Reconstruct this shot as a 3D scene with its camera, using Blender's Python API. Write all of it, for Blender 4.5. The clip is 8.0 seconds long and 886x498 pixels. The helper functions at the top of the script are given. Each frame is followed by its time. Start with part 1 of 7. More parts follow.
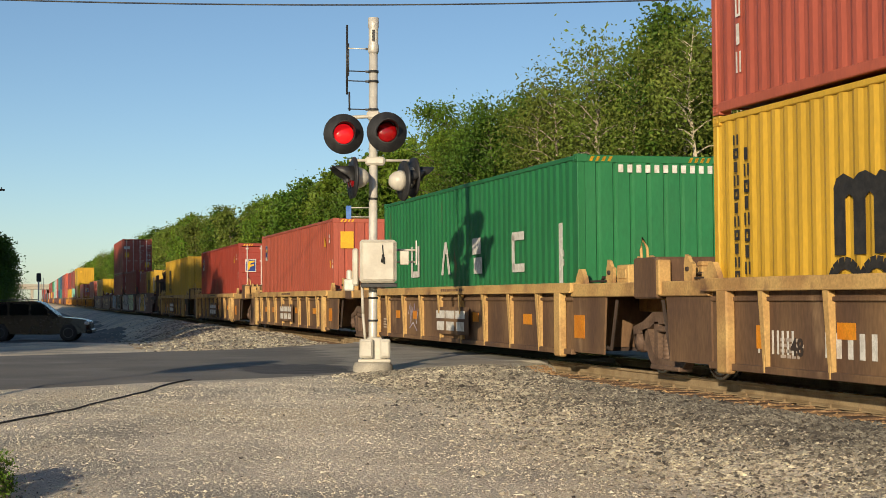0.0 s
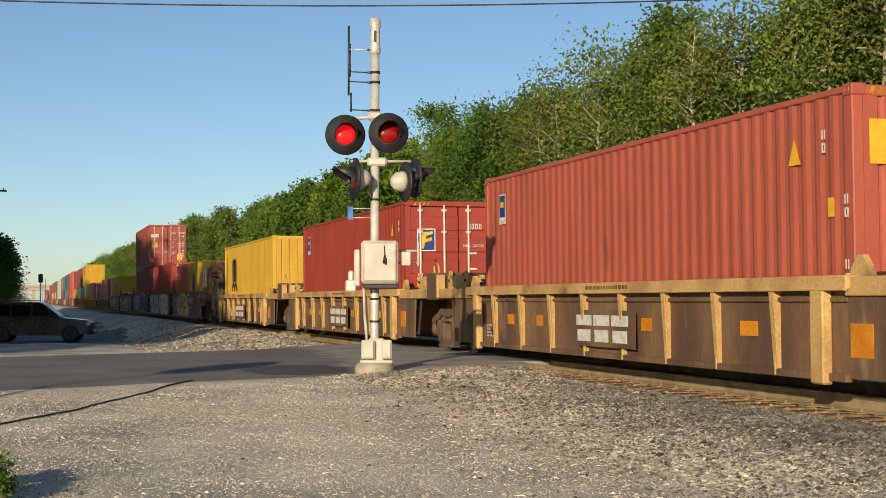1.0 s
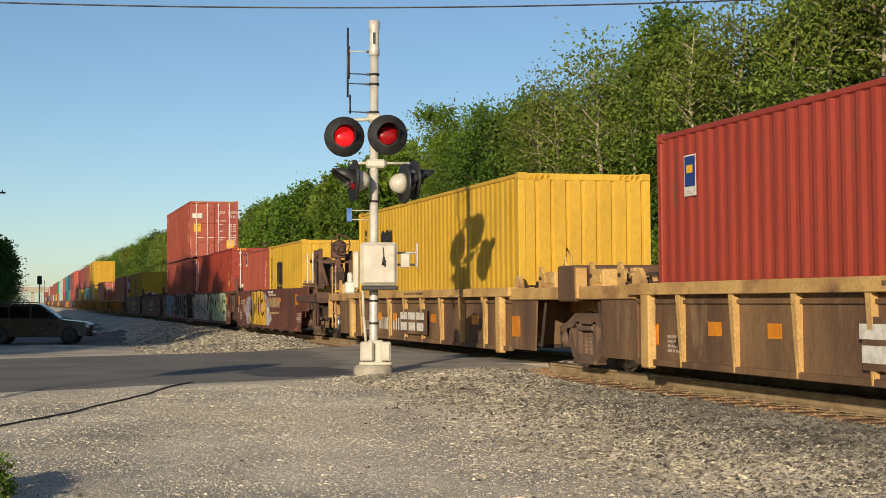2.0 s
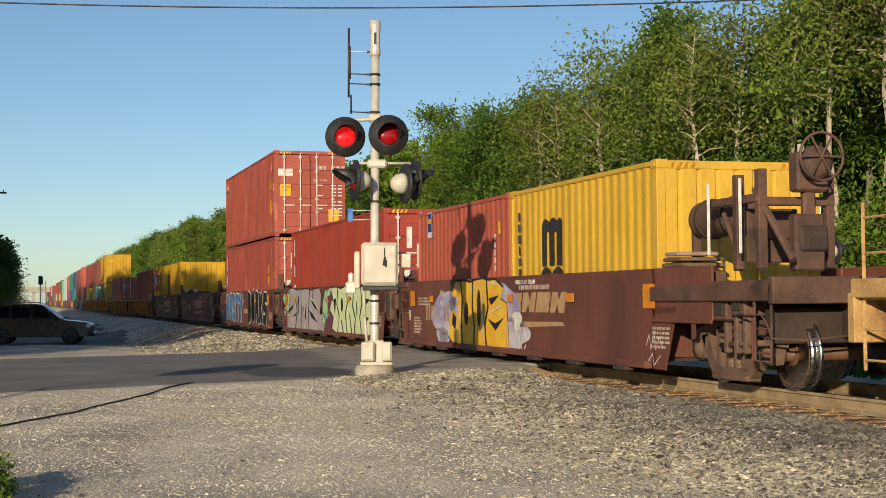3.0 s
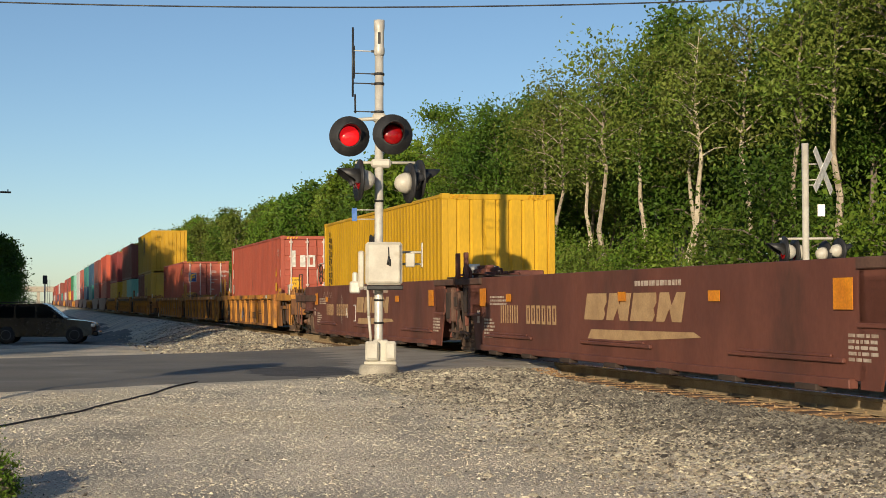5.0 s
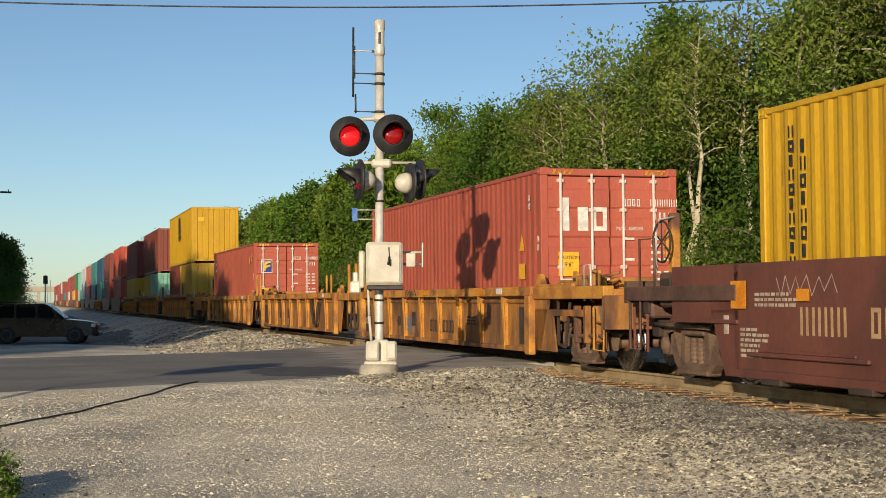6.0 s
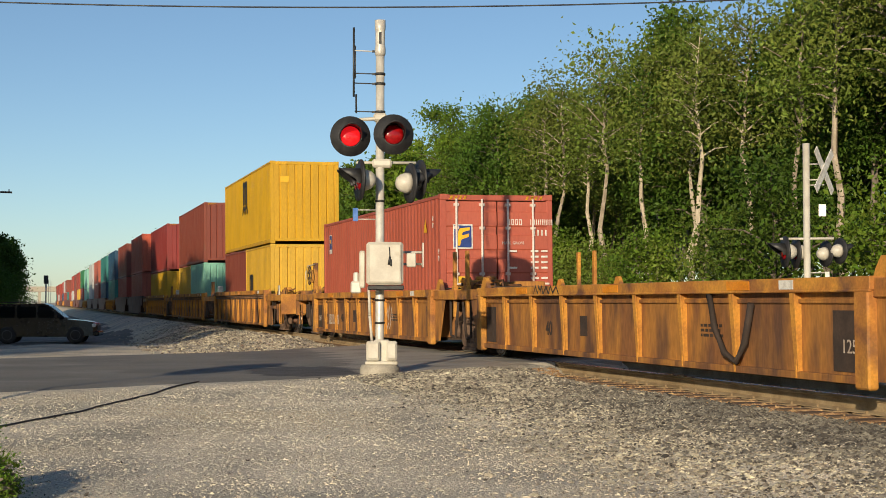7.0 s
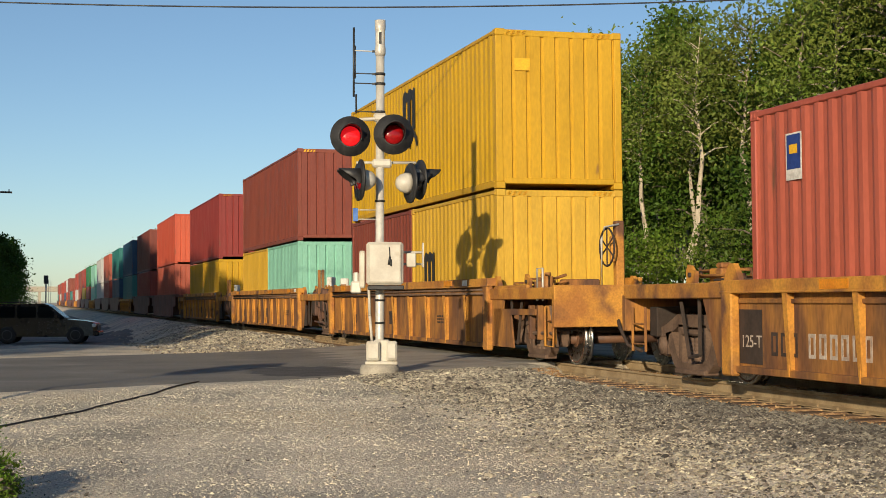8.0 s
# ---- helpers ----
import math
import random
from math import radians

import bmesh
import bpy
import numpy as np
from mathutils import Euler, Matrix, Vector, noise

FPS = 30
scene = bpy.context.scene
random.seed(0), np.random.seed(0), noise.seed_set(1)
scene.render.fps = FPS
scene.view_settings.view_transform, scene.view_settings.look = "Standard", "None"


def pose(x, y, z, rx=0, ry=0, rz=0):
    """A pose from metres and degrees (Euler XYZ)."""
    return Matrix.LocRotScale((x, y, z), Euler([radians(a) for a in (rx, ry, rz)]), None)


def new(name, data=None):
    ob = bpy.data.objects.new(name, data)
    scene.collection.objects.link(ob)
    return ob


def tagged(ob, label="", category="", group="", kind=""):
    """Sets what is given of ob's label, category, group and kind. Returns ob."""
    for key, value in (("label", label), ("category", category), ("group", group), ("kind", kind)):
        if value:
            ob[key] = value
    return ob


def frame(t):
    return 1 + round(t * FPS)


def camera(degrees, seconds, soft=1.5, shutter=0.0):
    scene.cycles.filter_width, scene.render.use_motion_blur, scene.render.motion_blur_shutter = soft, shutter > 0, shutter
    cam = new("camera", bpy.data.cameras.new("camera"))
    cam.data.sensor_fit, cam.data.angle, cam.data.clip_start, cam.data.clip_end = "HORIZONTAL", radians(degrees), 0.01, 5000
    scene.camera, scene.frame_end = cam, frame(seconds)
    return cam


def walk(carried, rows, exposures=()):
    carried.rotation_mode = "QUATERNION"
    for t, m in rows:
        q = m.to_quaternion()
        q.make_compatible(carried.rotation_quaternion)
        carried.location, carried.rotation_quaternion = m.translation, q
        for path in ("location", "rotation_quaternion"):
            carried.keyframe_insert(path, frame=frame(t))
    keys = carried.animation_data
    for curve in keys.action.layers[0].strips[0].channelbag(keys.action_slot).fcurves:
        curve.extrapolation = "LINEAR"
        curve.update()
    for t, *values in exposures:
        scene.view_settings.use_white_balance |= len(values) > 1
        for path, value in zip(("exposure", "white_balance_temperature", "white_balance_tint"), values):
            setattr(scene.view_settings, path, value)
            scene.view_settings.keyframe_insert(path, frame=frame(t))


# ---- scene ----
XC = 9.295          # centre line of the track
SPEED = 25.455      # metres a second towards -y
CANT = -0.536       # lean of the track, degrees
EYE = (0, 0, 1.0)
cam = camera(34.05, 8.0, soft=0.8)


def view(dx, dy):
    return pose(*EYE, 92.106 + dy * 0.02237, 0, -15.915 + dx * 0.02237)


walk(cam, [(0.0, view(-12, -4)), (0.5, view(-10.5, -4)), (0.8, view(-9.5, -3)), (1.0, view(-9, -2.5)), (1.2, view(-9, -1)), (1.5, view(-12, 0.3)),
           (1.7, view(-11.5, 0.5)), (2.8, view(-9.5, 1.5)), (3.0, view(-9, 1)), (3.5, view(-7, 0)), (4.0, view(-5, 0)), (4.5, view(-3, 0)),
           (6.0, view(-1, 0)), (6.5, view(-0.7, 0)), (7.0, view(0, 0)), (8.0, view(0, 0))])

# ---- light ----
SUN_TRAVEL = Vector((0.525, 0.851, -0.2217)).normalized()
world = bpy.data.worlds.new("sky")
scene.world = world
world.use_nodes = True
wn = world.node_tree
sky = wn.nodes.new("ShaderNodeTexSky")
sky.sky_type, sky.sun_disc = "NISHITA", False
sky.sun_elevation, sky.sun_rotation = radians(12.5), radians(211.7)
sky.air_density, sky.dust_density, sky.ozone_density = 0.78, 0.30, 2.0
tint = wn.nodes.new("ShaderNodeMix")
tint.data_type, tint.blend_type = "RGBA", "MULTIPLY"
tint.inputs[0].default_value, tint.inputs[7].default_value = 1.0, (0.95, 0.99, 1.01, 1)
wn.links.new(sky.outputs[0], tint.inputs[6])
wn.links.new(tint.outputs[2], wn.nodes["Background"].inputs[0])
wn.nodes["Background"].inputs[1].default_value = 0.119
sun = new("sun", bpy.data.lights.new("sun", "SUN"))
sun.data.energy, sun.data.angle, sun.data.color = 5.2, radians(0.55), (1.0, 0.83, 0.60)
sun.matrix_world = Matrix.Translation((-20, -30, 20)) @ SUN_TRAVEL.to_track_quat("-Z", "Y").to_matrix().to_4x4()
scene.view_settings.exposure = -0.09


# ---- materials ----
def mat(name, base, second=None, rough=0.6, metal=0.0, scale=3.0, spread=(0.42, 0.62), fine=40.0, grain=0.18, bump=0.0, stretch=(1, 1, 1),
        island=0.0, each=0.0, third=None, third_scale=0.8, third_at=(0.58, 0.66)):
    """A painted or natural surface: two colours mixed by a broad noise, a fine grain over both, an optional third stain colour."""
    m = bpy.data.materials.new(name)
    m.use_nodes = True
    nt = m.node_tree
    n, ln = nt.nodes, nt.links
    bsdf = n["Principled BSDF"]
    co = n.new("ShaderNodeTexCoord")
    mp = n.new("ShaderNodeMapping")
    mp.inputs["Scale"].default_value = stretch
    ln.new(co.outputs["Object"], mp.inputs[0])

    def noisy(sc, detail=4.0):
        t = n.new("ShaderNodeTexNoise")
        t.inputs["Scale"].default_value, t.inputs["Detail"].default_value = sc, detail
        ln.new(mp.outputs[0], t.inputs["Vector"])
        return t.outputs["Fac"]

    def blend(fac, a, b, mode="MIX"):
        x = n.new("ShaderNodeMix")
        x.data_type, x.blend_type = "RGBA", mode
        for sock, v in ((x.inputs[0], fac), (x.inputs[6], a), (x.inputs[7], b)):
            if isinstance(v, tuple):
                sock.default_value = (*v, 1)
            elif isinstance(v, float):
                sock.default_value = v
            else:
                ln.new(v, sock)
        return x.outputs[2]

    def ramp(fac, lo, hi, a=0.0, b=1.0):
        r = n.new("ShaderNodeMapRange")
        r.inputs[1].default_value, r.inputs[2].default_value, r.inputs[3].default_value, r.inputs[4].default_value = lo, hi, a, b
        ln.new(fac, r.inputs[0])
        return r.outputs[0]

    col = blend(ramp(noisy(scale), *spread), base, second or tuple(c * 0.8 for c in base))
    if third:
        col = blend(ramp(noisy(third_scale, 6.0), *third_at), col, third)
    g = noisy(fine, 3.0)
    val = n.new("ShaderNodeHueSaturation")
    ln.new(ramp(g, 0.25, 0.75, 1 - grain, 1 + grain), val.inputs["Value"])
    ln.new(col, val.inputs["Color"])
    col = val.outputs[0]
    for amount, node, out in ((island, "ShaderNodeNewGeometry", "Random Per Island"), (each, "ShaderNodeObjectInfo", "Random")):
        if amount:
            v2 = n.new("ShaderNodeHueSaturation")
            src = n.new(node)
            ln.new(ramp(src.outputs[out], 0, 1, 1 - amount, 1 + amount), v2.inputs["Value"])
            ln.new(ramp(src.outputs[out], 0, 1, 0.5 - amount * 0.03, 0.5 + amount * 0.03), v2.inputs["Hue"])
            ln.new(col, v2.inputs["Color"])
            col = v2.outputs[0]
    ln.new(col, bsdf.inputs["Base Color"])
    bsdf.inputs["Metallic"].default_value = metal
    ln.new(ramp(noisy(scale * 2.3), 0.3, 0.7, max(rough - 0.1, 0.02), min(rough + 0.1, 1)), bsdf.inputs["Roughness"])
    if bump:
        b = n.new("ShaderNodeBump")
        b.inputs["Strength"].default_value, b.inputs["Distance"].default_value = 1.0, bump
        ln.new(g, b.inputs["Height"])
        ln.new(b.outputs[0], bsdf.inputs["Normal"])
    return m


def leaf_mat(name, base, second):
    m = mat(name, base, second, rough=0.55, scale=0.35, fine=3.0, grain=0.1, island=0.35, each=0.22)
    nt = m.node_tree
    bsdf = nt.nodes["Principled BSDF"]
    tr = nt.nodes.new("ShaderNodeBsdfTranslucent")
    mx = nt.nodes.new("ShaderNodeMixShader")
    mx.inputs[0].default_value = 0.24
    nt.links.new(bsdf.inputs["Base Color"].links[0].from_socket, tr.inputs[0])
    nt.links.new(bsdf.outputs[0], mx.inputs[1])
    nt.links.new(tr.outputs[0], mx.inputs[2])
    nt.links.new(mx.outputs[0], nt.nodes["Material Output"].inputs[0])
    bsdf.inputs["Specular IOR Level"].default_value = 0.25
    return m


def paint(name, c, wear=0.12, rust=(0.16, 0.07, 0.04), at=(0.66, 0.74), rough=0.5):
    return mat(name, c, tuple(x * (1 - wear) for x in c), rough=rough, scale=1.6, fine=24, grain=0.10, stretch=(1, 1, 0.35), third=rust,
               third_scale=2.2, third_at=at, each=0.06)


M_RED = paint("dull red container paint", (0.335, 0.050, 0.030))
M_PINK = paint("sun-faded red container paint", (0.43, 0.104, 0.062))
M_FADED = paint("weathered red container paint", (0.375, 0.084, 0.055), wear=0.22, rust=(0.50, 0.15, 0.11), at=(0.58, 0.70))
M_DKRED = paint("dark red container paint", (0.27, 0.042, 0.034))
M_BROWN = paint("brown container paint", (0.22, 0.055, 0.035))
M_GREEN = paint("green container paint", (0.022, 0.170, 0.058))
M_YELLOW = paint("yellow container paint", (0.58, 0.335, 0.014), at=(0.70, 0.78))
M_PALE = paint("pale yellow container paint", (0.61, 0.37, 0.038), at=(0.70, 0.78))
M_MINT = paint("mint green container paint", (0.25, 0.55, 0.42))
M_TEAL = paint("teal container paint", (0.03, 0.19, 0.17))
M_BLUE = paint("dark blue container paint", (0.02, 0.07, 0.13))
M_GREY = paint("light grey container paint", (0.50, 0.50, 0.48))
M_ORANGE = paint("orange red container paint", (0.55, 0.10, 0.05))
M_WHITE = mat("white marking paint", (0.72, 0.70, 0.64), (0.55, 0.52, 0.46), scale=9, fine=60, grain=0.15)
M_BLACK = mat("black marking paint", (0.02, 0.02, 0.02), (0.035, 0.033, 0.03), scale=9)
M_STICK = mat("yellow sticker", (0.80, 0.45, 0.02), (0.7, 0.38, 0.02), scale=5)
M_NAVY = mat("blue sticker", (0.02, 0.05, 0.22), scale=5)
M_REFL = mat("orange reflective plate", (0.72, 0.27, 0.015), (0.6, 0.2, 0.012), scale=4, rough=0.4)
M_TTX = mat("grimy brown well side", (0.105, 0.058, 0.034), (0.21, 0.122, 0.058), rough=0.8, scale=1.1, spread=(0.40, 0.66), fine=26, grain=0.22,
            third=(0.30, 0.19, 0.10), third_scale=2.0, third_at=(0.60, 0.74), stretch=(1, 1, 0.3))
M_TTXSILL = mat("weathered tan yellow steel", (0.56, 0.36, 0.13), (0.40, 0.23, 0.085), rough=0.75, scale=1.4, fine=30, grain=0.2,
                third=(0.17, 0.09, 0.045), third_scale=1.6, third_at=(0.56, 0.7))
M_YWELL = mat("rusty orange yellow well side", (0.40, 0.175, 0.034), (0.23, 0.095, 0.03), rough=0.78, scale=2.6, fine=26, grain=0.24,
              third=(0.105, 0.050, 0.028), third_scale=1.7, third_at=(0.44, 0.62), stretch=(1, 1, 0.28))
M_YSILL = mat("orange yellow steel", (0.54, 0.25, 0.036), (0.36, 0.145, 0.03), rough=0.74, scale=2.2, fine=30, grain=0.22,
              third=(0.14, 0.062, 0.032), third_scale=1.8, third_at=(0.50, 0.66))
M_BN = mat("dark brown well side", (0.160, 0.056, 0.037), (0.122, 0.043, 0.030), rough=0.62, scale=1.2, fine=24, grain=0.12,
           third=(0.06, 0.03, 0.022), third_scale=0.9, third_at=(0.58, 0.75), stretch=(1, 1, 0.5))
M_TRUCK = mat("brown greasy cast steel", (0.155, 0.098, 0.064), (0.105, 0.064, 0.042), rough=0.8, scale=4, fine=30, grain=0.25)
M_UNDER = mat("dark underframe steel", (0.035, 0.024, 0.018), (0.055, 0.035, 0.025), rough=0.85, scale=3)
M_WHEEL = mat("rusty wheel steel", (0.15, 0.075, 0.04), (0.10, 0.05, 0.03), rough=0.6, scale=5)
M_TREAD = mat("bright wheel tread", (0.45, 0.43, 0.40), rough=0.3, metal=1.0, scale=6)
M_GALV = mat("aluminium painted mast", (0.62, 0.59, 0.51), (0.50, 0.47, 0.41), rough=0.42, metal=0.15, scale=6, fine=50, grain=0.08)
M_CASE = mat("off-white enamel box", (0.56, 0.53, 0.44), (0.48, 0.44, 0.36), rough=0.5, scale=4, fine=40, grain=0.05,
             third=(0.4, 0.33, 0.24), third_scale=3, third_at=(0.64, 0.8))
M_CONC = mat("stained concrete", (0.42, 0.38, 0.30), (0.33, 0.30, 0.24), rough=0.9, scale=6, fine=70, grain=0.2, bump=0.006)
M_FLAT = mat("matt black metal", (0.018, 0.018, 0.019), (0.028, 0.028, 0.028), rough=0.55, scale=8)
M_RAIL = mat("rusty rail side", (0.36, 0.27, 0.155), (0.26, 0.185, 0.10), rough=0.75, scale=3, fine=50, grain=0.2, bump=0.002)
M_RAILTOP = mat("polished rail head", (0.50, 0.48, 0.45), (0.4, 0.37, 0.33), rough=0.25, metal=1.0, scale=5)
M_TIE = mat("weathered timber sleeper", (0.17, 0.10, 0.055), (0.10, 0.065, 0.04), rough=0.9, scale=5, fine=60, grain=0.3, bump=0.006, stretch=(0.3, 1, 1), each=0.25)
M_BARK = mat("grey brown bark", (0.13, 0.105, 0.075), (0.20, 0.17, 0.13), rough=0.9, scale=2.5, fine=20, grain=0.25, each=0.25)
M_LEAF = leaf_mat("fresh green leaves", (0.094, 0.174, 0.015), (0.168, 0.244, 0.024))
M_LEAF2 = leaf_mat("olive green leaves", (0.110, 0.154, 0.021), (0.180, 0.216, 0.038))
M_LEAFD = leaf_mat("deep green leaves", (0.060, 0.120, 0.013), (0.105, 0.170, 0.019))
M_GROUND = mat("grey gravel and dust", (0.72, 0.64, 0.50), (0.37, 0.34, 0.275), rough=0.95, scale=0.55, spread=(0.38, 0.62), fine=44, grain=0.36, bump=0.03,
               third=(0.68, 0.585, 0.42), third_scale=0.35, third_at=(0.5, 0.62))
M_ROAD = mat("worn grey asphalt", (0.215, 0.197, 0.165), (0.165, 0.153, 0.132), rough=0.9, scale=0.5, fine=60, grain=0.25, bump=0.006,
             third=(0.26, 0.24, 0.205), third_scale=0.6, third_at=(0.55, 0.7))
M_STONE = mat("crushed limestone", (0.37, 0.325, 0.245), (0.19, 0.168, 0.130), rough=0.9, scale=1.3, fine=30, grain=0.2, island=0.75)
# far yard asphalt; tree shade is put into this dark base colour
M_SHADELOT = mat("old dusty asphalt darkened for shade", (0.20, 0.185, 0.16), (0.135, 0.127, 0.115), rough=0.92, scale=0.4, fine=40, grain=0.3, bump=0.01, third=(0.36, 0.325, 0.26), third_scale=0.25, third_at=(0.60, 0.68))
M_TAR = mat("fresh black asphalt patch", (0.085, 0.080, 0.074), (0.060, 0.057, 0.054), rough=0.85, scale=1.5, fine=60, grain=0.25, bump=0.006)
M_APRON = mat("pale worn road approach", (0.36, 0.325, 0.265), (0.27, 0.247, 0.205), rough=0.9, scale=0.9, fine=55, grain=0.25, bump=0.005, third=(0.17, 0.155, 0.13), third_scale=0.9, third_at=(0.58, 0.70))
M_RUSTB = mat("rust-stained sandy ballast", (0.40, 0.25, 0.12), (0.30, 0.18, 0.09), rough=0.92, scale=1.5, fine=40, grain=0.25, island=0.35)
M_PALEBARK = mat("pale tan bark", (0.46, 0.39, 0.29), (0.30, 0.25, 0.18), rough=0.9, scale=2.5, fine=20, grain=0.25, each=0.25)
M_YARD = mat("fine yard gravel", (0.60, 0.54, 0.42), (0.42, 0.385, 0.31), rough=0.92, scale=0.7, fine=30, grain=0.2, island=0.38)
M_BALLAST = mat("grey crushed ballast", (0.175, 0.158, 0.126), (0.105, 0.096, 0.080), rough=0.92, scale=0.8, fine=30, grain=0.2, island=0.7)


# ---- mesh helpers ----
def part(name, bm, material, parent=None, label="", at=None):
    me = bpy.data.meshes.new(name)
    bm.to_mesh(me)
    bm.free()
    return link(name, me, material, parent, label, at)


def link(name, me, material, parent=None, label="", at=None):
    """One object on the mesh me, which alike pieces share."""
    if material and not me.materials:
        for m in material if isinstance(material, (list, tuple)) else (material,):
            me.materials.append(m)
    ob = new(name, me)
    if parent:
        ob.parent = parent
    if at is not None:
        ob.matrix_basis = at
    if label:
        ob["label"] = label
    return ob


def thing(name, label, category, at=None, group=""):
    ob = new(name)
    ob.empty_display_size = 0.3
    if at is not None:
        ob.matrix_basis = at
    return tagged(ob, label, category, group)


def box(bm, x0, x1, y0, y1, z0, z1, bevel=0.0, mi=0):
    vs = [bm.verts.new((x, y, z)) for x in (x0, x1) for y in (y0, y1) for z in (z0, z1)]
    fs = [bm.faces.new([vs[i] for i in f]) for f in ((0, 1, 3, 2), (4, 6, 7, 5), (0, 4, 5, 1), (2, 3, 7, 6), (0, 2, 6, 4), (1, 5, 7, 3))]
    for f in fs:
        f.material_index = mi
    if bevel:
        es = list({e for f in fs for e in f.edges})
        r = bmesh.ops.bevel(bm, geom=es, offset=bevel, segments=1, affect="EDGES")
        for f in r["faces"]:
            f.material_index = mi
    return vs


def boxes(*rows, bevel=0.0):
    bm = bmesh.new()
    for r in rows:
        box(bm, *r, bevel=bevel)
    return bm


def rod(bm, a, b, r, r2=None, seg=8, mi=0):
    """A round bar from a to b."""
    a, b = Vector(a), Vector(b)
    r2 = r if r2 is None else r2
    q = (b - a).to_track_quat("Z", "Y")
    rings = []
    for p, rr in ((a, r), (b, r2)):
        rings.append([bm.verts.new(p + q @ Vector((rr * math.cos(k * math.tau / seg), rr * math.sin(k * math.tau / seg), 0))) for k in range(seg)])
    for k in range(seg):
        f = bm.faces.new((rings[0][k], rings[0][(k + 1) % seg], rings[1][(k + 1) % seg], rings[1][k]))
        f.smooth, f.material_index = seg > 6, mi
    for ring, flip in ((rings[0], True), (rings[1], False)):
        f = bm.faces.new(ring[::-1] if flip else ring)
        f.material_index = mi
    return bm


def rods(*rows, seg=8):
    bm = bmesh.new()
    for r in rows:
        rod(bm, *r, seg=seg)
    return bm


def tube(points, r, seg=7):
    """One bent round bar through the points."""
    bm = bmesh.new()
    pts = [Vector(p) for p in points]
    rings = []
    for i, p in enumerate(pts):
        q = (pts[min(i + 1, len(pts) - 1)] - pts[max(i - 1, 0)]).to_track_quat("Z", "Y")
        rings.append([bm.verts.new(p + q @ Vector((r * math.cos(k * math.tau / seg), r * math.sin(k * math.tau / seg), 0))) for k in range(seg)])
    for a, b in zip(rings, rings[1:]):
        near = min(range(seg), key=lambda o: (a[0].co - b[o].co).length)
        for k in range(seg):
            bm.faces.new((a[k], a[(k + 1) % seg], b[(k + 1 + near) % seg], b[(k + near) % seg])).smooth = True
    bm.faces.new(rings[0][::-1])
    bm.faces.new(rings[-1])
    return bm


def lathe(bm, profile, m=Matrix(), seg=20, mi=0):
    """Turns (radius, height) pairs about z, and sets the result at m."""
    rings = []
    for r, h in profile:
        rings.append([bm.verts.new(m @ Vector((r * math.cos(k * math.tau / seg), r * math.sin(k * math.tau / seg), h))) for k in range(seg)])
    for a, b in zip(rings, rings[1:]):
        for k in range(seg):
            f = bm.faces.new((a[k], a[(k + 1) % seg], b[(k + 1) % seg], b[k]))
            f.smooth, f.material_index = True, mi
    bm.faces.new(rings[0][::-1]).material_index = mi
    bm.faces.new(rings[-1]).material_index = mi
    return bm


def prism(outline, depth):
    """An outline of (y, z) pairs as a plate of that depth along x, facing -x."""
    bm = bmesh.new()
    lo = [bm.verts.new((0, y, z)) for y, z in outline]
    hi = [bm.verts.new((depth, y, z)) for y, z in outline]
    bm.faces.new(lo)
    bm.faces.new(hi[::-1])
    n = len(outline)
    for k in range(n):
        bm.faces.new((lo[k], hi[k], hi[(k + 1) % n], lo[(k + 1) % n]))
    bmesh.ops.recalc_face_normals(bm, faces=bm.faces)
    return bm


MESHES = {}


def shared(key, make):
    """A mesh made once for all alike pieces."""
    if key not in MESHES:
        me = bpy.data.meshes.new(str(key[0] if isinstance(key, tuple) else key))
        bm = make()
        bm.to_mesh(me)
        bm.free()
        MESHES[key] = me
    return MESHES[key]


def lettering(name, words, size, material, parent, at, label="", bold=0.0):
    cu = bpy.data.curves.new(name, "FONT")
    cu.body, cu.size, cu.extrude, cu.offset, cu.align_x = words, size, 0.002, bold, "CENTER"
    cu.resolution_u = 3
    tmp = bpy.data.objects.new(name, cu)
    me = bpy.data.meshes.new_from_object(tmp)
    bpy.data.objects.remove(tmp)
    return link(name, me, material, parent, label, at)


SIDE = Matrix(((0, 0, -1, 0), (-1, 0, 0, 0), (0, 1, 0, 0), (0, 0, 0, 1)))   # text plane onto a wall that faces -x
END = Matrix(((1, 0, 0, 0), (0, 0, -1, 0), (0, 1, 0, 0), (0, 0, 0, 1)))     # text plane onto a wall that faces -y


# ---- ground, road, track ----
def smooth(a, b, x):
    t = min(max((x - a) / (b - a), 0), 1)
    return t * t * (3 - 2 * t)


def road_side(x, y):
    """How far a place lies past the road's near edge, across the road; the road is 9.9 m wide."""
    return (y - 18.4 - 0.50 * (x + 0.35)) * 0.894


ROAD_W = 10.2


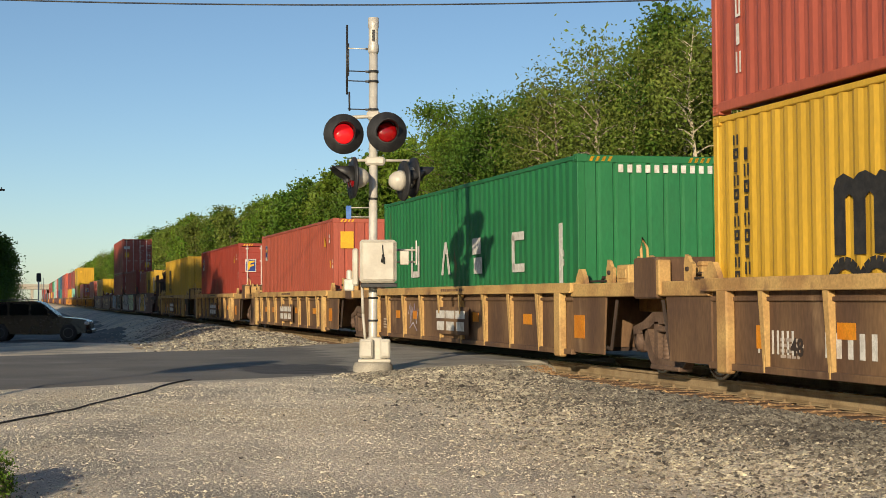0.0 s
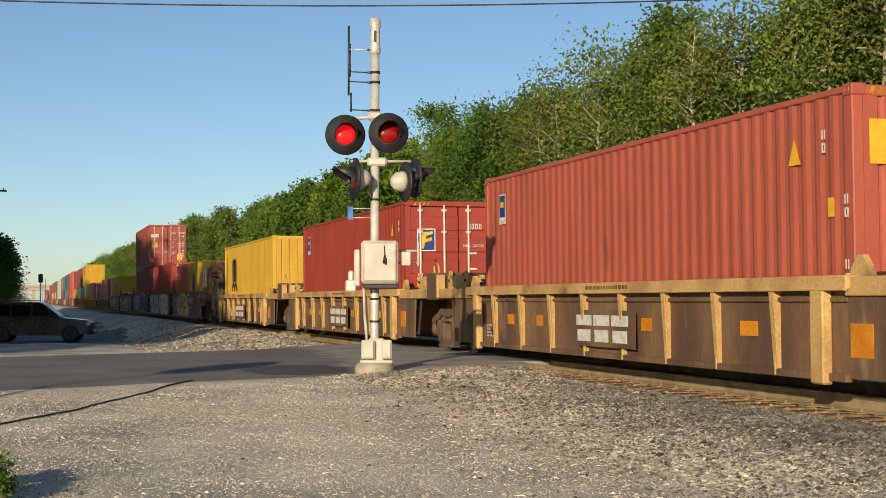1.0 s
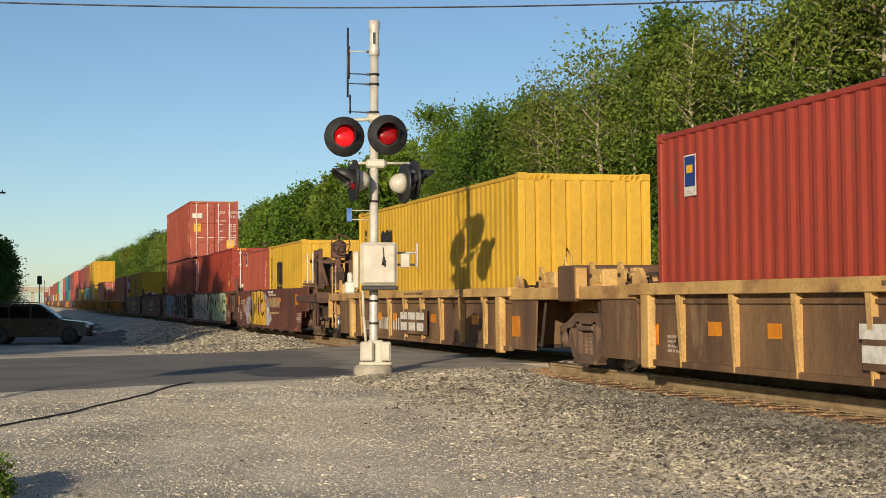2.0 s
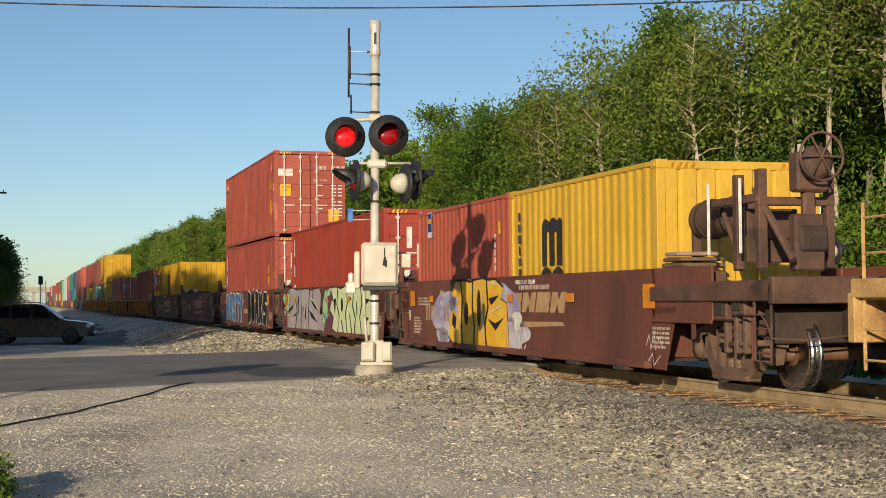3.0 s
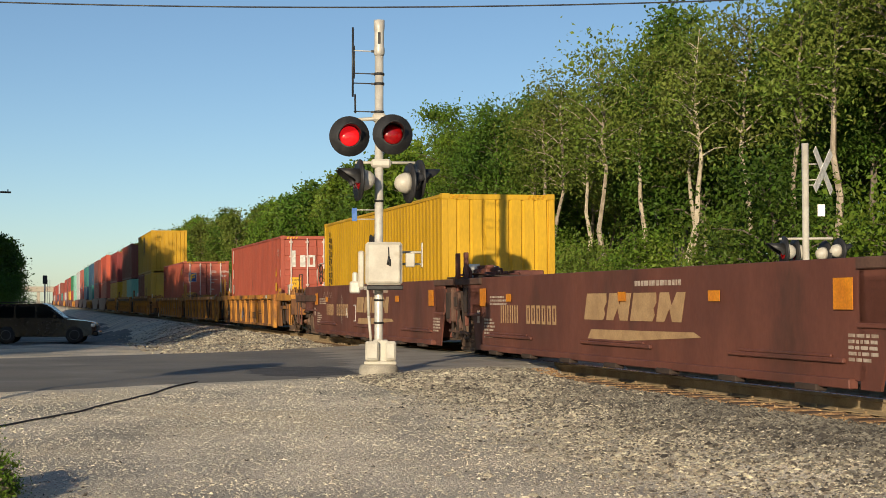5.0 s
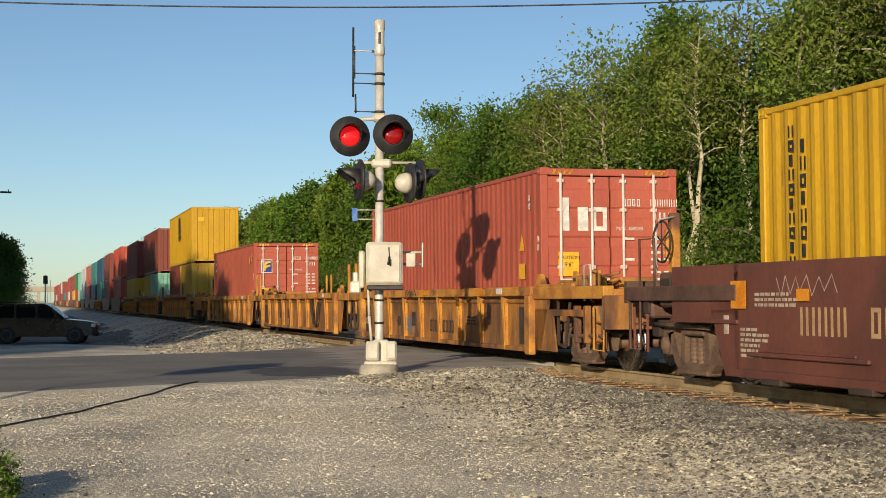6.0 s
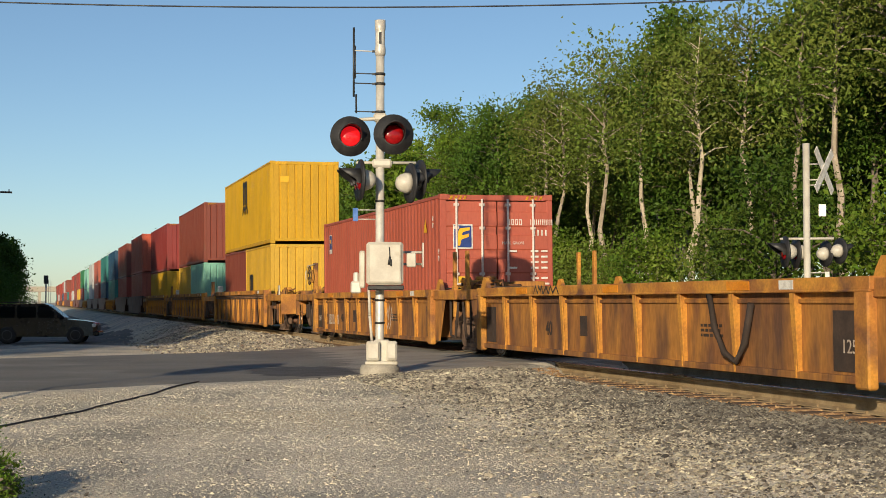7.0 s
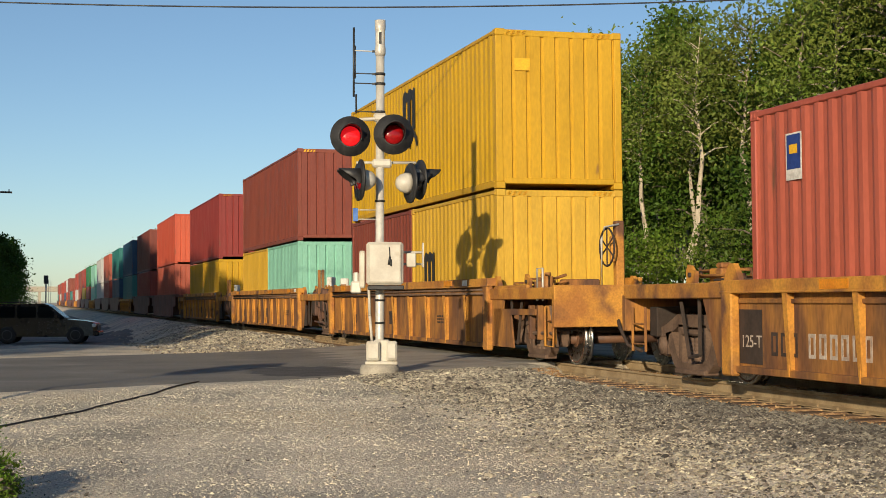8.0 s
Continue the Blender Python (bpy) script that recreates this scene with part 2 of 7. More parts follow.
def ground_z(x, y):
    z = -0.12 - 0.030 * min(max(20 - y, 0), 14) * (1 - 0.75 * smooth(4.5, 7.0, x)) - 0.68 * smooth(36, 62, y) * (1 - smooth(3.8, 7.0, x)) + 0.02 * noise.noise((x * 0.5, y * 0.5, 0)) + 0.012 * noise.noise((x * 1.7, y * 1.7, 3))
    z += 0.10 * math.exp(-((x - 6.2) / 1.9) ** 2 - ((y - 20.3) / 1.7) ** 2)          # heap round the mast's foot
    s = road_side(x, y)
    z += 0.22 * math.exp(-((x - 6.0) / 1.6) ** 2) * smooth(ROAD_W + 1, ROAD_W + 5, s) * (1 - smooth(90, 130, y))   # bank beside the track past the road
    z += 0.05 * noise.noise((x * 0.8, y * 0.4, 9)) * smooth(ROAD_W, ROAD_W + 4, s)
    on_road = smooth(-0.6, 0.3, s) * (1 - smooth(ROAD_W - 0.3, ROAD_W + 0.6, s))
    z = z * (1 - on_road) + on_road * (-0.10 + 0.07 * smooth(4, 7.6, x) * (1 - smooth(11.5, 15, x)))
    bed = smooth(7.0, 7.9, x) * (1 - smooth(10.8, 11.8, x)) * (1 - on_road)
    z = z * (1 - bed) + bed * -0.205
    z += 0.5 * smooth(14, 40, x) * (1 - smooth(0, 1, on_road))
    return z


def grid_lines(core0, core1, step, far0, far1):
    out = list(np.arange(core0, core1 + 1e-6, step))
    d, x = step, core1
    while x < far1:
        d *= 1.3
        x += d
        out.append(min(x, far1))
    d, x = step, core0
    while x > far0:
        d *= 1.3
        x -= d
        out.insert(0, max(x, far0))
    return out


def sheet(name, xs, ys, height, material, label, category):
    verts = [(x, y, height(x, y)) for y in ys for x in xs]
    nx = len(xs)
    faces = [(j * nx + i, j * nx + i + 1, (j + 1) * nx + i + 1, (j + 1) * nx + i) for j in range(len(ys) - 1) for i in range(nx - 1)]
    me = bpy.data.meshes.new(name)
    me.from_pydata(verts, [], faces)
    me.polygons.foreach_set("use_smooth", [True] * len(faces))
    for f in me.polygons:       # old asphalt yard past the road up to the ballast bank, shade painted in
        p = f.center
        wave = 1.2 * noise.noise((p.x * 0.35, p.y * 0.15, 6))
        f.material_index = int(-9 < p.x < 4.4 + wave and 45 + 2 * wave - 0.4 * p.x < p.y < 190)
    return tagged(link(name, me, material), label, category, kind="structure")


sheet("ground", grid_lines(-6, 14, 0.25, -900, 900), grid_lines(4, 76, 0.25, -300, 2200), ground_z, [M_GROUND, M_SHADELOT],
      "grey gravel and dusty ground beside the railway", "ground")


def build_road():
    us, vs = list(np.arange(-40, 0, 0.7)) + list(np.arange(0, 20, 0.2)) + list(np.arange(20, 60, 0.7)), [0, 0.3, 0.6, 0.9, 1.2, 1.5, 1.8, 2.1, 2.4, 2.7, 3, 3.5, 4, 5, 6, 7, 8, 9, 9.7, ROAD_W]
    verts = []
    for u in us:
        for v in vs:
            rag = 0.22 * noise.noise((u * 0.6, v, 4)) if v in (0, ROAD_W) else 0
            px, py = -0.35 + u * 0.894 - (v + rag) * 0.447, 18.4 + u * 0.447 + (v + rag) * 0.894
            lift = -0.02 if v in (0, ROAD_W) else 0.018
            if 7.7 < px < 10.9:
                lift = -0.05 if 8.45 < px < 10.15 else lift
            verts.append((px, py, ground_z(px, py) + lift))
    n = len(vs)
    faces = [(i * n + j, i * n + n + j, i * n + n + j + 1, i * n + j + 1) for i in range(len(us) - 1) for j in range(n - 1)]
    me = bpy.data.meshes.new("road")
    me.from_pydata(verts, [], faces)
    me.polygons.foreach_set("use_smooth", [True] * len(faces))
    for f in me.polygons:       # the approach to the rails is paler than the asphalt before it
        p = f.center
        f.material_index = int(5.2 + 0.12 * (p.y - 24) + 0.35 * noise.noise((p.x * 0.9, p.y * 0.9, 2)) < p.x < 13.5)
        if ((p.x - 4.15) / 0.85) ** 2 + ((p.y - 22.5) / 1.7) ** 2 + 0.5 * noise.noise((p.x, p.y, 7)) < 1:
            f.material_index = 2
    tagged(link("road", me, [M_ROAD, M_APRON, M_TAR]), "worn dark asphalt road that crosses the railway", "road", kind="structure")


build_road()

Y0, Y1 = -30, 900


def rail_profile():
    return [(-0.07, -0.178), (0.07, -0.178), (0.07, -0.165), (0.012, -0.14), (0.012, -0.05), (0.037, -0.035), (0.037, -0.004), (0.03, 0), (-0.03, 0),
            (-0.037, -0.004), (-0.037, -0.035), (-0.012, -0.05), (-0.012, -0.14), (-0.07, -0.165)]


def rail(x):
    bm = bmesh.new()
    pr = rail_profile()
    a = [bm.verts.new((px, Y0, pz)) for px, pz in pr]
    b = [bm.verts.new((px, Y1, pz)) for px, pz in pr]
    for k in range(len(pr)):
        f = bm.faces.new((a[k], b[k], b[(k + 1) % len(pr)], a[(k + 1) % len(pr)]))
        f.material_index = 1 if k in (6, 7, 8) else 0
    bmesh.ops.recalc_face_normals(bm, faces=bm.faces)
    return tagged(part("rail", bm, [M_RAIL, M_RAILTOP], at=pose(x, 0, 0)), "rusty steel rail with a polished head on sleepers", "rail", "rails of the track", "structure")


rail(XC - 0.755)
rail(XC + 0.755)


def sleepers():
    me = shared("sleeper", lambda: boxes((-1.30, 1.30, -0.115, 0.115, -0.36, -0.185), bevel=0.012))
    plate = shared("tie_plate", lambda: boxes((-0.19, 0.19, -0.095, 0.095, -0.19, -0.172), (-0.11, -0.085, -0.05, -0.02, -0.175, -0.14), (0.085, 0.11, 0.02, 0.05, -0.175, -0.14)))
    bed = thing("track_bed", "row of weathered timber sleepers under the rails", "railway track", pose(XC, 0, 0))
    bed["kind"] = "structure"
    y = 9.0
    while y < 80:
        if not -0.3 < road_side(XC - 1.0, y) < ROAD_W + 0.2:
            tie = link("sleeper", me, M_TIE, bed, at=pose(random.uniform(-0.04, 0.04), y, 0, 0, 0, random.uniform(-0.8, 0.8)))
            for x in (-0.755, 0.755):
                link("tie_plate", plate, M_RAIL, tie, at=pose(x, 0, 0))
        y += 0.5


sleepers()


# ---- railway wagons ----
def truck(parent, y):
    """A two-axle bogie: bolster, two side frames with springs, two wheelsets."""
    tr = link("truck", shared("bolster", lambda: boxes((-1.05, 1.05, -0.2, 0.2, 0.42, 0.72), (-0.3, 0.3, -0.3, 0.3, 0.70, 0.82), bevel=0.03)), M_TRUCK, parent,
              "two-axle cast steel bogie", pose(0, y, 0))

    def side():
        """A cast side frame: arched top member, U-shaped bottom member, two columns, jaws over the bearings."""
        bm = prism([(-1.08, 0.50), (-1.10, 0.64), (-0.76, 0.72), (-0.44, 0.85), (0.44, 0.85), (0.76, 0.72), (1.10, 0.64), (1.08, 0.50), (0.72, 0.57), (0.42, 0.69), (-0.42, 0.69), (-0.72, 0.57)], 0.15)
        for out in ([(-0.80, 0.60), (-0.62, 0.63), (-0.46, 0.33), (-0.36, 0.23), (0.36, 0.23), (0.46, 0.33), (0.62, 0.63), (0.80, 0.60), (0.58, 0.22), (0.42, 0.10), (-0.42, 0.10), (-0.58, 0.22)],
                    [(-0.40, 0.20), (-0.30, 0.20), (-0.27, 0.72), (-0.40, 0.72)], [(0.30, 0.20), (0.40, 0.20), (0.40, 0.72), (0.27, 0.72)],
                    [(-1.08, 0.52), (-1.00, 0.30), (-0.96, 0.30), (-0.99, 0.56)], [(-0.78, 0.56), (-0.78, 0.32), (-0.73, 0.32), (-0.70, 0.6)],
                    [(1.08, 0.52), (1.00, 0.30), (0.96, 0.30), (0.99, 0.56)], [(0.78, 0.56), (0.78, 0.32), (0.73, 0.32), (0.70, 0.6)]):
            piece = bpy.data.meshes.new("piece")
            tmp = prism(out, 0.13)
            tmp.to_mesh(piece)
            tmp.free()
            bm.from_mesh(piece)
            bpy.data.meshes.remove(piece)
        box(bm, -0.05, 0.16, -0.44, 0.44, 0.085, 0.15, 0.015)
        box(bm, -0.03, 0.14, -0.30, 0.30, 0.585, 0.66, 0.02)
        return bm

    def spring():
        bm = bmesh.new()
        lathe(bm, [(r, 0.15 + k * 0.0145) for k, r in enumerate([0.080, 0.090, 0.090, 0.080] * 7 + [0.08])], seg=10)
        return bm

    def bearing():
        bm = bmesh.new()
        lathe(bm, [(0.14, -0.10), (0.14, 0.05), (0.115, 0.075), (0.115, 0.105), (0.05, 0.115), (0.03, 0.13)], Euler((0, -math.pi / 2, 0)).to_matrix().to_4x4(), 14)
        return bm

    for x, turn in ((-1.14, 0), (1.14, 180)):
        sf = link("side_frame", shared("side_frame", side), M_TRUCK, tr, at=pose(x, 0, 0, 0, 0, turn))
        for yy in (-0.19, 0.0, 0.19):
            link("coil_spring", shared("coil_spring", spring), M_TRUCK, sf, at=pose(0.12, yy, 0))
        for yy in (-0.87, 0.87):
            link("bearing_cap", shared("bearing_cap", bearing), M_TRUCK, sf, at=pose(0.07, yy, 0.43))

    def wheels():
        bm = bmesh.new()
        rod(bm, (-1.0, 0, 0), (1.0, 0, 0), 0.085, seg=10)
        for s in (-1, 1):
            m = Matrix.Translation((s * 0.70, 0, 0)) @ Euler((0, s * math.pi / 2, 0)).to_matrix().to_4x4()
            lathe(bm, [(0.455, -0.01), (0.455, 0.02), (0.425, 0.035)], m, 28, 1)
            lathe(bm, [(0.425, 0.034), (0.42, 0.125)], m, 28, 1)
            lathe(bm, [(0.40, 0.124), (0.37, 0.128), (0.33, 0.085), (0.17, 0.07), (0.14, 0.13), (0.0851, 0.135)], m, 28, 0)
        return bm

    for s in (-0.87, 0.87):
        link("wheelset", shared("wheelset", wheels), [M_WHEEL, M_TREAD], tr, "steel wheels with bright treads", pose(0, s, 0.42))
    return tr


M_DUSTY = mat("dusty brown steel", (0.125, 0.066, 0.044), (0.085, 0.044, 0.031), rough=0.75, scale=2.2, fine=26, grain=0.22, third=(0.045, 0.028, 0.02), third_scale=1.4, third_at=(0.54, 0.7))
M_CHALKY = mat("pale worn rubber", (0.33, 0.24, 0.18), (0.25, 0.18, 0.14), rough=0.8)
STYLE = {"ttx": (M_TTX, M_TTXSILL, 1.27, True), "yellow": (M_YWELL, M_YSILL, 1.27, True), "tall": (M_YWELL, M_YSILL, 1.44, True), "brown": (M_BN, M_BN, 1.46, False)}
MOVING = []


def deck_gear(u, y1, sg, deck, body, pale, pattern):
    """Levers, pipes, tread plates and valves on the deck between the well's end at y1 and the bogie; sg points into the well."""
    def at(d):
        return y1 - sg * d
    for k, (d, h, w) in enumerate(((0.98, 0.34, 0.11), (1.16, 0.26, 0.09), (2.05, 0.36, 0.12)) if pattern else ((1.45, 0.24, 0.12),)):
        out = [(-w, -0.05), (w, -0.05), (w * 1.1, h * 0.62), (w * 0.7, h), (w * 0.1, h * 0.94), (-w * 0.5, h * 0.70), (-w * 1.2, h * 0.62)]
        lever = part("lever_plate", prism(out, 0.05), pale, u, at=pose(-1.22 + 0.14 * (k % 2), at(d), deck))
        part("pin", rods(((-0.03, 0, h * 0.45), (0.08, 0, h * 0.45), 0.03), seg=8), M_UNDER, lever)
    if pattern:
        part("side_box", boxes((-1.30, -0.95, at(1.62) - 0.20, at(1.62) + 0.20, deck - 0.02, deck + 0.25), (-1.31, -1.29, at(1.62) - 0.14, at(1.62) + 0.14, deck + 0.05, deck + 0.19), bevel=0.015), pale, u, "open tan steel box")
        part("cross_beam", boxes((-1.15, 1.15, at(0.70) - 0.05, at(0.70) + 0.05, deck - 0.05, deck + 0.11), bevel=0.012), pale, u)
    for d0, d1, x, z in ((0.25, 1.7, -1.05, 0.09), (0.4, 2.1, -0.86, 0.16), (0.1, 1.5, -0.62, 0.07)):
        part("air_pipe", tube([(x, at(d0), deck - 0.05), (x, at(d0 + 0.08), deck + z), (x, at(d1 - 0.2), deck + z), (x + 0.1, at(d1), deck + z + 0.05)], 0.026, 6), M_UNDER if pattern else body, u)
    part("tread_plate", boxes((-1.2, -0.3, min(at(0.12), at(0.85)), max(at(0.12), at(0.85)), deck + 0.02, deck + 0.05), bevel=0.006), M_UNDER, u, "dark grated tread plate")
    part("valve_box", boxes((-0.95, -0.70, at(1.30) - 0.17, at(1.30) + 0.17, deck - 0.05, deck + 0.19), (-0.90, -0.75, at(1.30) - 0.08, at(1.30) + 0.08, deck + 0.19, deck + 0.26), bevel=0.018), pale, u)
    part("valve_box", boxes((-0.45, 0.15, at(1.15) - 0.2, at(1.15) + 0.2, deck - 0.05, deck + 0.15), bevel=0.02), body, u)
    part("hanger_frame", rods(((-1.33, at(0.98), 0.36), (-1.33, at(0.98), deck - 0.2), 0.026), ((-1.33, at(0.98), 0.36), (-1.33, at(1.28), 0.32), 0.026), ((-1.33, at(1.28), 0.32), (-1.33, at(1.50), deck - 0.24), 0.026), seg=6), M_UNDER, u)


def brake_wheel(u, c, axis, r, material):
    bm = bmesh.new()
    turn = Euler((radians(90), 0, 0) if axis == "y" else (0, radians(90), 0)).to_matrix().to_4x4()
    rim = [turn @ Vector((r * math.cos(q * math.tau / 24), r * math.sin(q * math.tau / 24), 0)) for q in range(25)]
    ring = tube(rim, 0.017, 6)
    me = bpy.data.meshes.new("rim")
    ring.to_mesh(me)
    ring.free()
    bm.from_mesh(me)
    bpy.data.meshes.remove(me)
    for k in range(3):
        d = turn @ Vector((r * math.cos(k * math.pi / 3), r * math.sin(k * math.pi / 3), 0))
        rod(bm, -d, d, 0.013, seg=6)
    return part("brake_wheel", bm, material, u, "spoked handbrake wheel", pose(*c))


def brown_end_gear(u, top, side):
    """Brake gear on the near platform of a dark brown wagon."""
    bm = bmesh.new()
    lathe(bm, [(0.04, 0), (0.17, 0.03), (0.235, 0.10), (0.24, 0.16), (0.24, 1.22), (0.235, 1.28), (0.17, 1.35), (0.04, 1.38)], Matrix.Translation((-0.80, 1.45, top + 0.62)) @ Euler((radians(90), 0, 0)).to_matrix().to_4x4(), 20)
    tank = part("air_reservoir", bm, side, u, "round brown air tank")
    for y in (1.15, 0.45):
        bm = bmesh.new()
        lathe(bm, [(0.24, 0), (0.262, 0.0), (0.262, 0.06), (0.24, 0.06)], Matrix.Translation((-0.80, y, top + 0.62)) @ Euler((radians(90), 0, 0)).to_matrix().to_4x4(), 20)
        part("tank_strap", bm, M_UNDER, tank)
    for y, x, h, w in ((1.5, -0.85, 0.62, 0.05), (0.35, -0.85, 0.50, 0.05), (-0.42, -1.24, 1.05, 0.055), (-0.92, -1.22, 1.08, 0.055), (-0.92, -0.35, 1.02, 0.05), (-0.42, -0.35, 0.95, 0.05)):
        part("post", boxes((x - w, x + w, y - w, y + w, top - 0.06, top + h), bevel=0.01), side, u)
    part("top_beam", boxes((-1.28, -0.30, -0.98, -0.86, top + 0.66, top + 0.76), (-1.29, -1.19, -0.95, 0.30, top + 0.70, top + 0.80), bevel=0.012), side, u)
    part("equipment_plate", boxes((-1.12, -0.45, -0.40, -0.36, top + 0.02, top + 0.66), (-1.05, -0.55, -0.46, -0.40, top + 0.30, top + 0.58), bevel=0.015), side, u)
    part("diagonal_brace", rods(((-1.22, -0.78, top + 0.86), (-1.12, -1.45, top + 0.02), 0.045), ((-1.22, 0.0, top + 0.62), (-1.22, -0.42, top + 0.02), 0.03), seg=6), side, u)
    for y0, y1, z0, z1 in ((0.25, 0.62, top - 0.42, top - 0.06), (-0.30, 0.08, top - 0.66, top - 0.30), (-0.75, -0.40, top - 0.60, top - 0.28)):
        hs = part("housing", boxes((-1.36, -1.05, y0, y1, z0, z1), bevel=0.02), side, u)
        # dark plate: the shade of a recess is put into its colour
        part("cover", boxes((-1.385, -1.355, y0 + 0.06, y1 - 0.06, z0 + 0.06, z1 - 0.06), bevel=0.01), M_UNDER, hs)
    part("side_beam", boxes((-1.40, -1.30, -1.46, 0.0, top - 0.34, top - 0.19), (-1.42, -1.28, -1.46, 0.0, top - 0.38, top - 0.34), bevel=0.012), side, u)
    for y in (-0.15, -0.40, -0.62):
        part("hanger", boxes((-1.30, -1.22, y - 0.04, y + 0.04, 0.42, top - 0.36), bevel=0.01), M_TRUCK, u)
    part("brake_beam", rods(((-1.25, 0.05, 0.50), (-1.25, -1.1, 0.56), 0.035), ((-1.2, -0.62, 0.75), (-1.2, 0.2, 0.68), 0.025), seg=8), M_TRUCK, u)
    # tread pads beside the container's foot
    for k, (x, w) in enumerate(((-1.0, 0.52), (-0.98, 0.46), (-0.95, 0.30))):
        part("tread_pad", boxes((x - 0.25, x + 0.35, 1.70 - w * 1.2, 1.72, top + 0.01 + 0.075 * k, top + 0.06 + 0.075 * k), bevel=0.01), M_TRUCK if k < 2 else M_CHALKY, u)
    # handbrake housing and wheel
    part("handbrake_stand", boxes((-1.0, -0.62, -1.30, -1.12, top - 0.1, top + 0.55), (-0.95, -0.55, -1.28, -1.06, top + 0.80, top + 1.25), (-0.84, -0.68, -1.22, -1.12, top + 0.5, top + 0.85), bevel=0.03), side, u)
    bm = bmesh.new()
    lathe(bm, [(0.18, 0), (0.20, 0.03), (0.19, 0.10), (0.10, 0.14), (0.04, 0.15)], Matrix.Translation((-0.75, -1.28, top + 1.12)) @ Euler((radians(90), 0, 0)).to_matrix().to_4x4(), 16)
    part("gear_case", bm, side, u, "round brown gear housing")
    brake_wheel(u, (-0.75, -1.46, top + 1.18), "y", 0.27, side)
    part("chain_guide", boxes((-0.95, -0.60, -1.34, -1.24, top + 0.12, top + 0.42), bevel=0.03), M_UNDER, u)
    for y in (0.02, -0.78):
        part("grab_rail", rods(((-1.41, y, top + 0.12), (-1.41, y, top + 0.98), 0.02), seg=6), M_WHITE, u, "white grab rail")
    part("uncoupling_lever", tube([(-1.42, -0.70, 0.86), (-1.42, -1.25, 0.88), (-1.42, -1.36, 0.80), (-1.42, -1.48, 0.62), (-1.10, -1.62, 0.60), (-0.3, -1.62, 0.66)], 0.013, 6), side, u, "bent lever rod")
    part("side_step", tube([(-1.40, -1.44, top - 0.36), (-1.40, -1.44, 0.36), (-1.40, -1.06, 0.36), (-1.40, -1.06, top - 0.36)], 0.022, 6), side, u)


def yellow_end_gear(u, top, pale, body):
    """Handbrake and platform of an orange-yellow wagon."""
    part("handbrake_stand", boxes((-0.34, -0.20, -1.46, -1.30, top - 0.3, top + 1.16), (-0.42, -0.20, -1.44, -1.34, top + 0.50, top + 0.92), bevel=0.02), pale, u)
    brake_wheel(u, (-0.48, -1.40, top + 0.74), "x", 0.30, M_UNDER)
    part("grab_rail", tube([(-0.62, -1.52, top - 0.35), (-0.62, -1.52, top + 0.85), (-0.55, -1.48, top + 1.05), (-0.30, -1.46, top + 1.10)], 0.02, 6), M_GALV, u, "pale bent grab rail")
    part("grab_rail", tube([(-1.38, -0.62, top - 0.1), (-1.38, -0.62, top + 0.42), (-1.38, -0.88, top + 0.42), (-1.38, -0.88, top - 0.1)], 0.018, 6), M_GALV, u, "pale grab rail")
    part("platform", boxes((-1.35, -0.7, -0.45, 0.75, top + 0.02, top + 0.07), bevel=0.01), M_UNDER, u)
    part("toe_board", boxes((-1.42, -1.36, -0.2, 1.5, top - 0.02, top + 0.16), bevel=0.01), pale, u)
    for y, h in ((-0.35, 0.30), (0.05, 0.22)):
        part("cylinder", rods(((-1.1, y, top), (-1.1, y, top + h), 0.09), ((-1.1, y, top + h), (-1.1, y, top + h + 0.06), 0.05), seg=12), body, u)
    for y in (-0.95, -0.55, -0.15):
        part("hanger", boxes((-1.36, -1.26, y - 0.05, y + 0.05, 0.40, top - 0.18), bevel=0.012), body, u)
    part("brake_lever", rods(((-1.32, -1.35, 0.30), (-1.32, -1.1, 0.95), 0.035), ((-1.3, -1.1, 0.52), (-1.3, 0.1, 0.50), 0.03), seg=6), M_TRUCK, u)
    part("side_step", tube([(-1.42, -1.46, top - 0.2), (-1.42, -1.46, 0.32), (-1.42, -1.08, 0.32), (-1.42, -1.08, top - 0.2)], 0.022, 6), pale, u)
    part("arch_plate", prism([(0.55, 0.24), (1.6, 0.24), (1.6, 0.90), (-0.55, 0.90), (-0.55, 0.80), (0.70, 0.80)], 0.03), body, u, at=pose(-1.40, 0, 0))


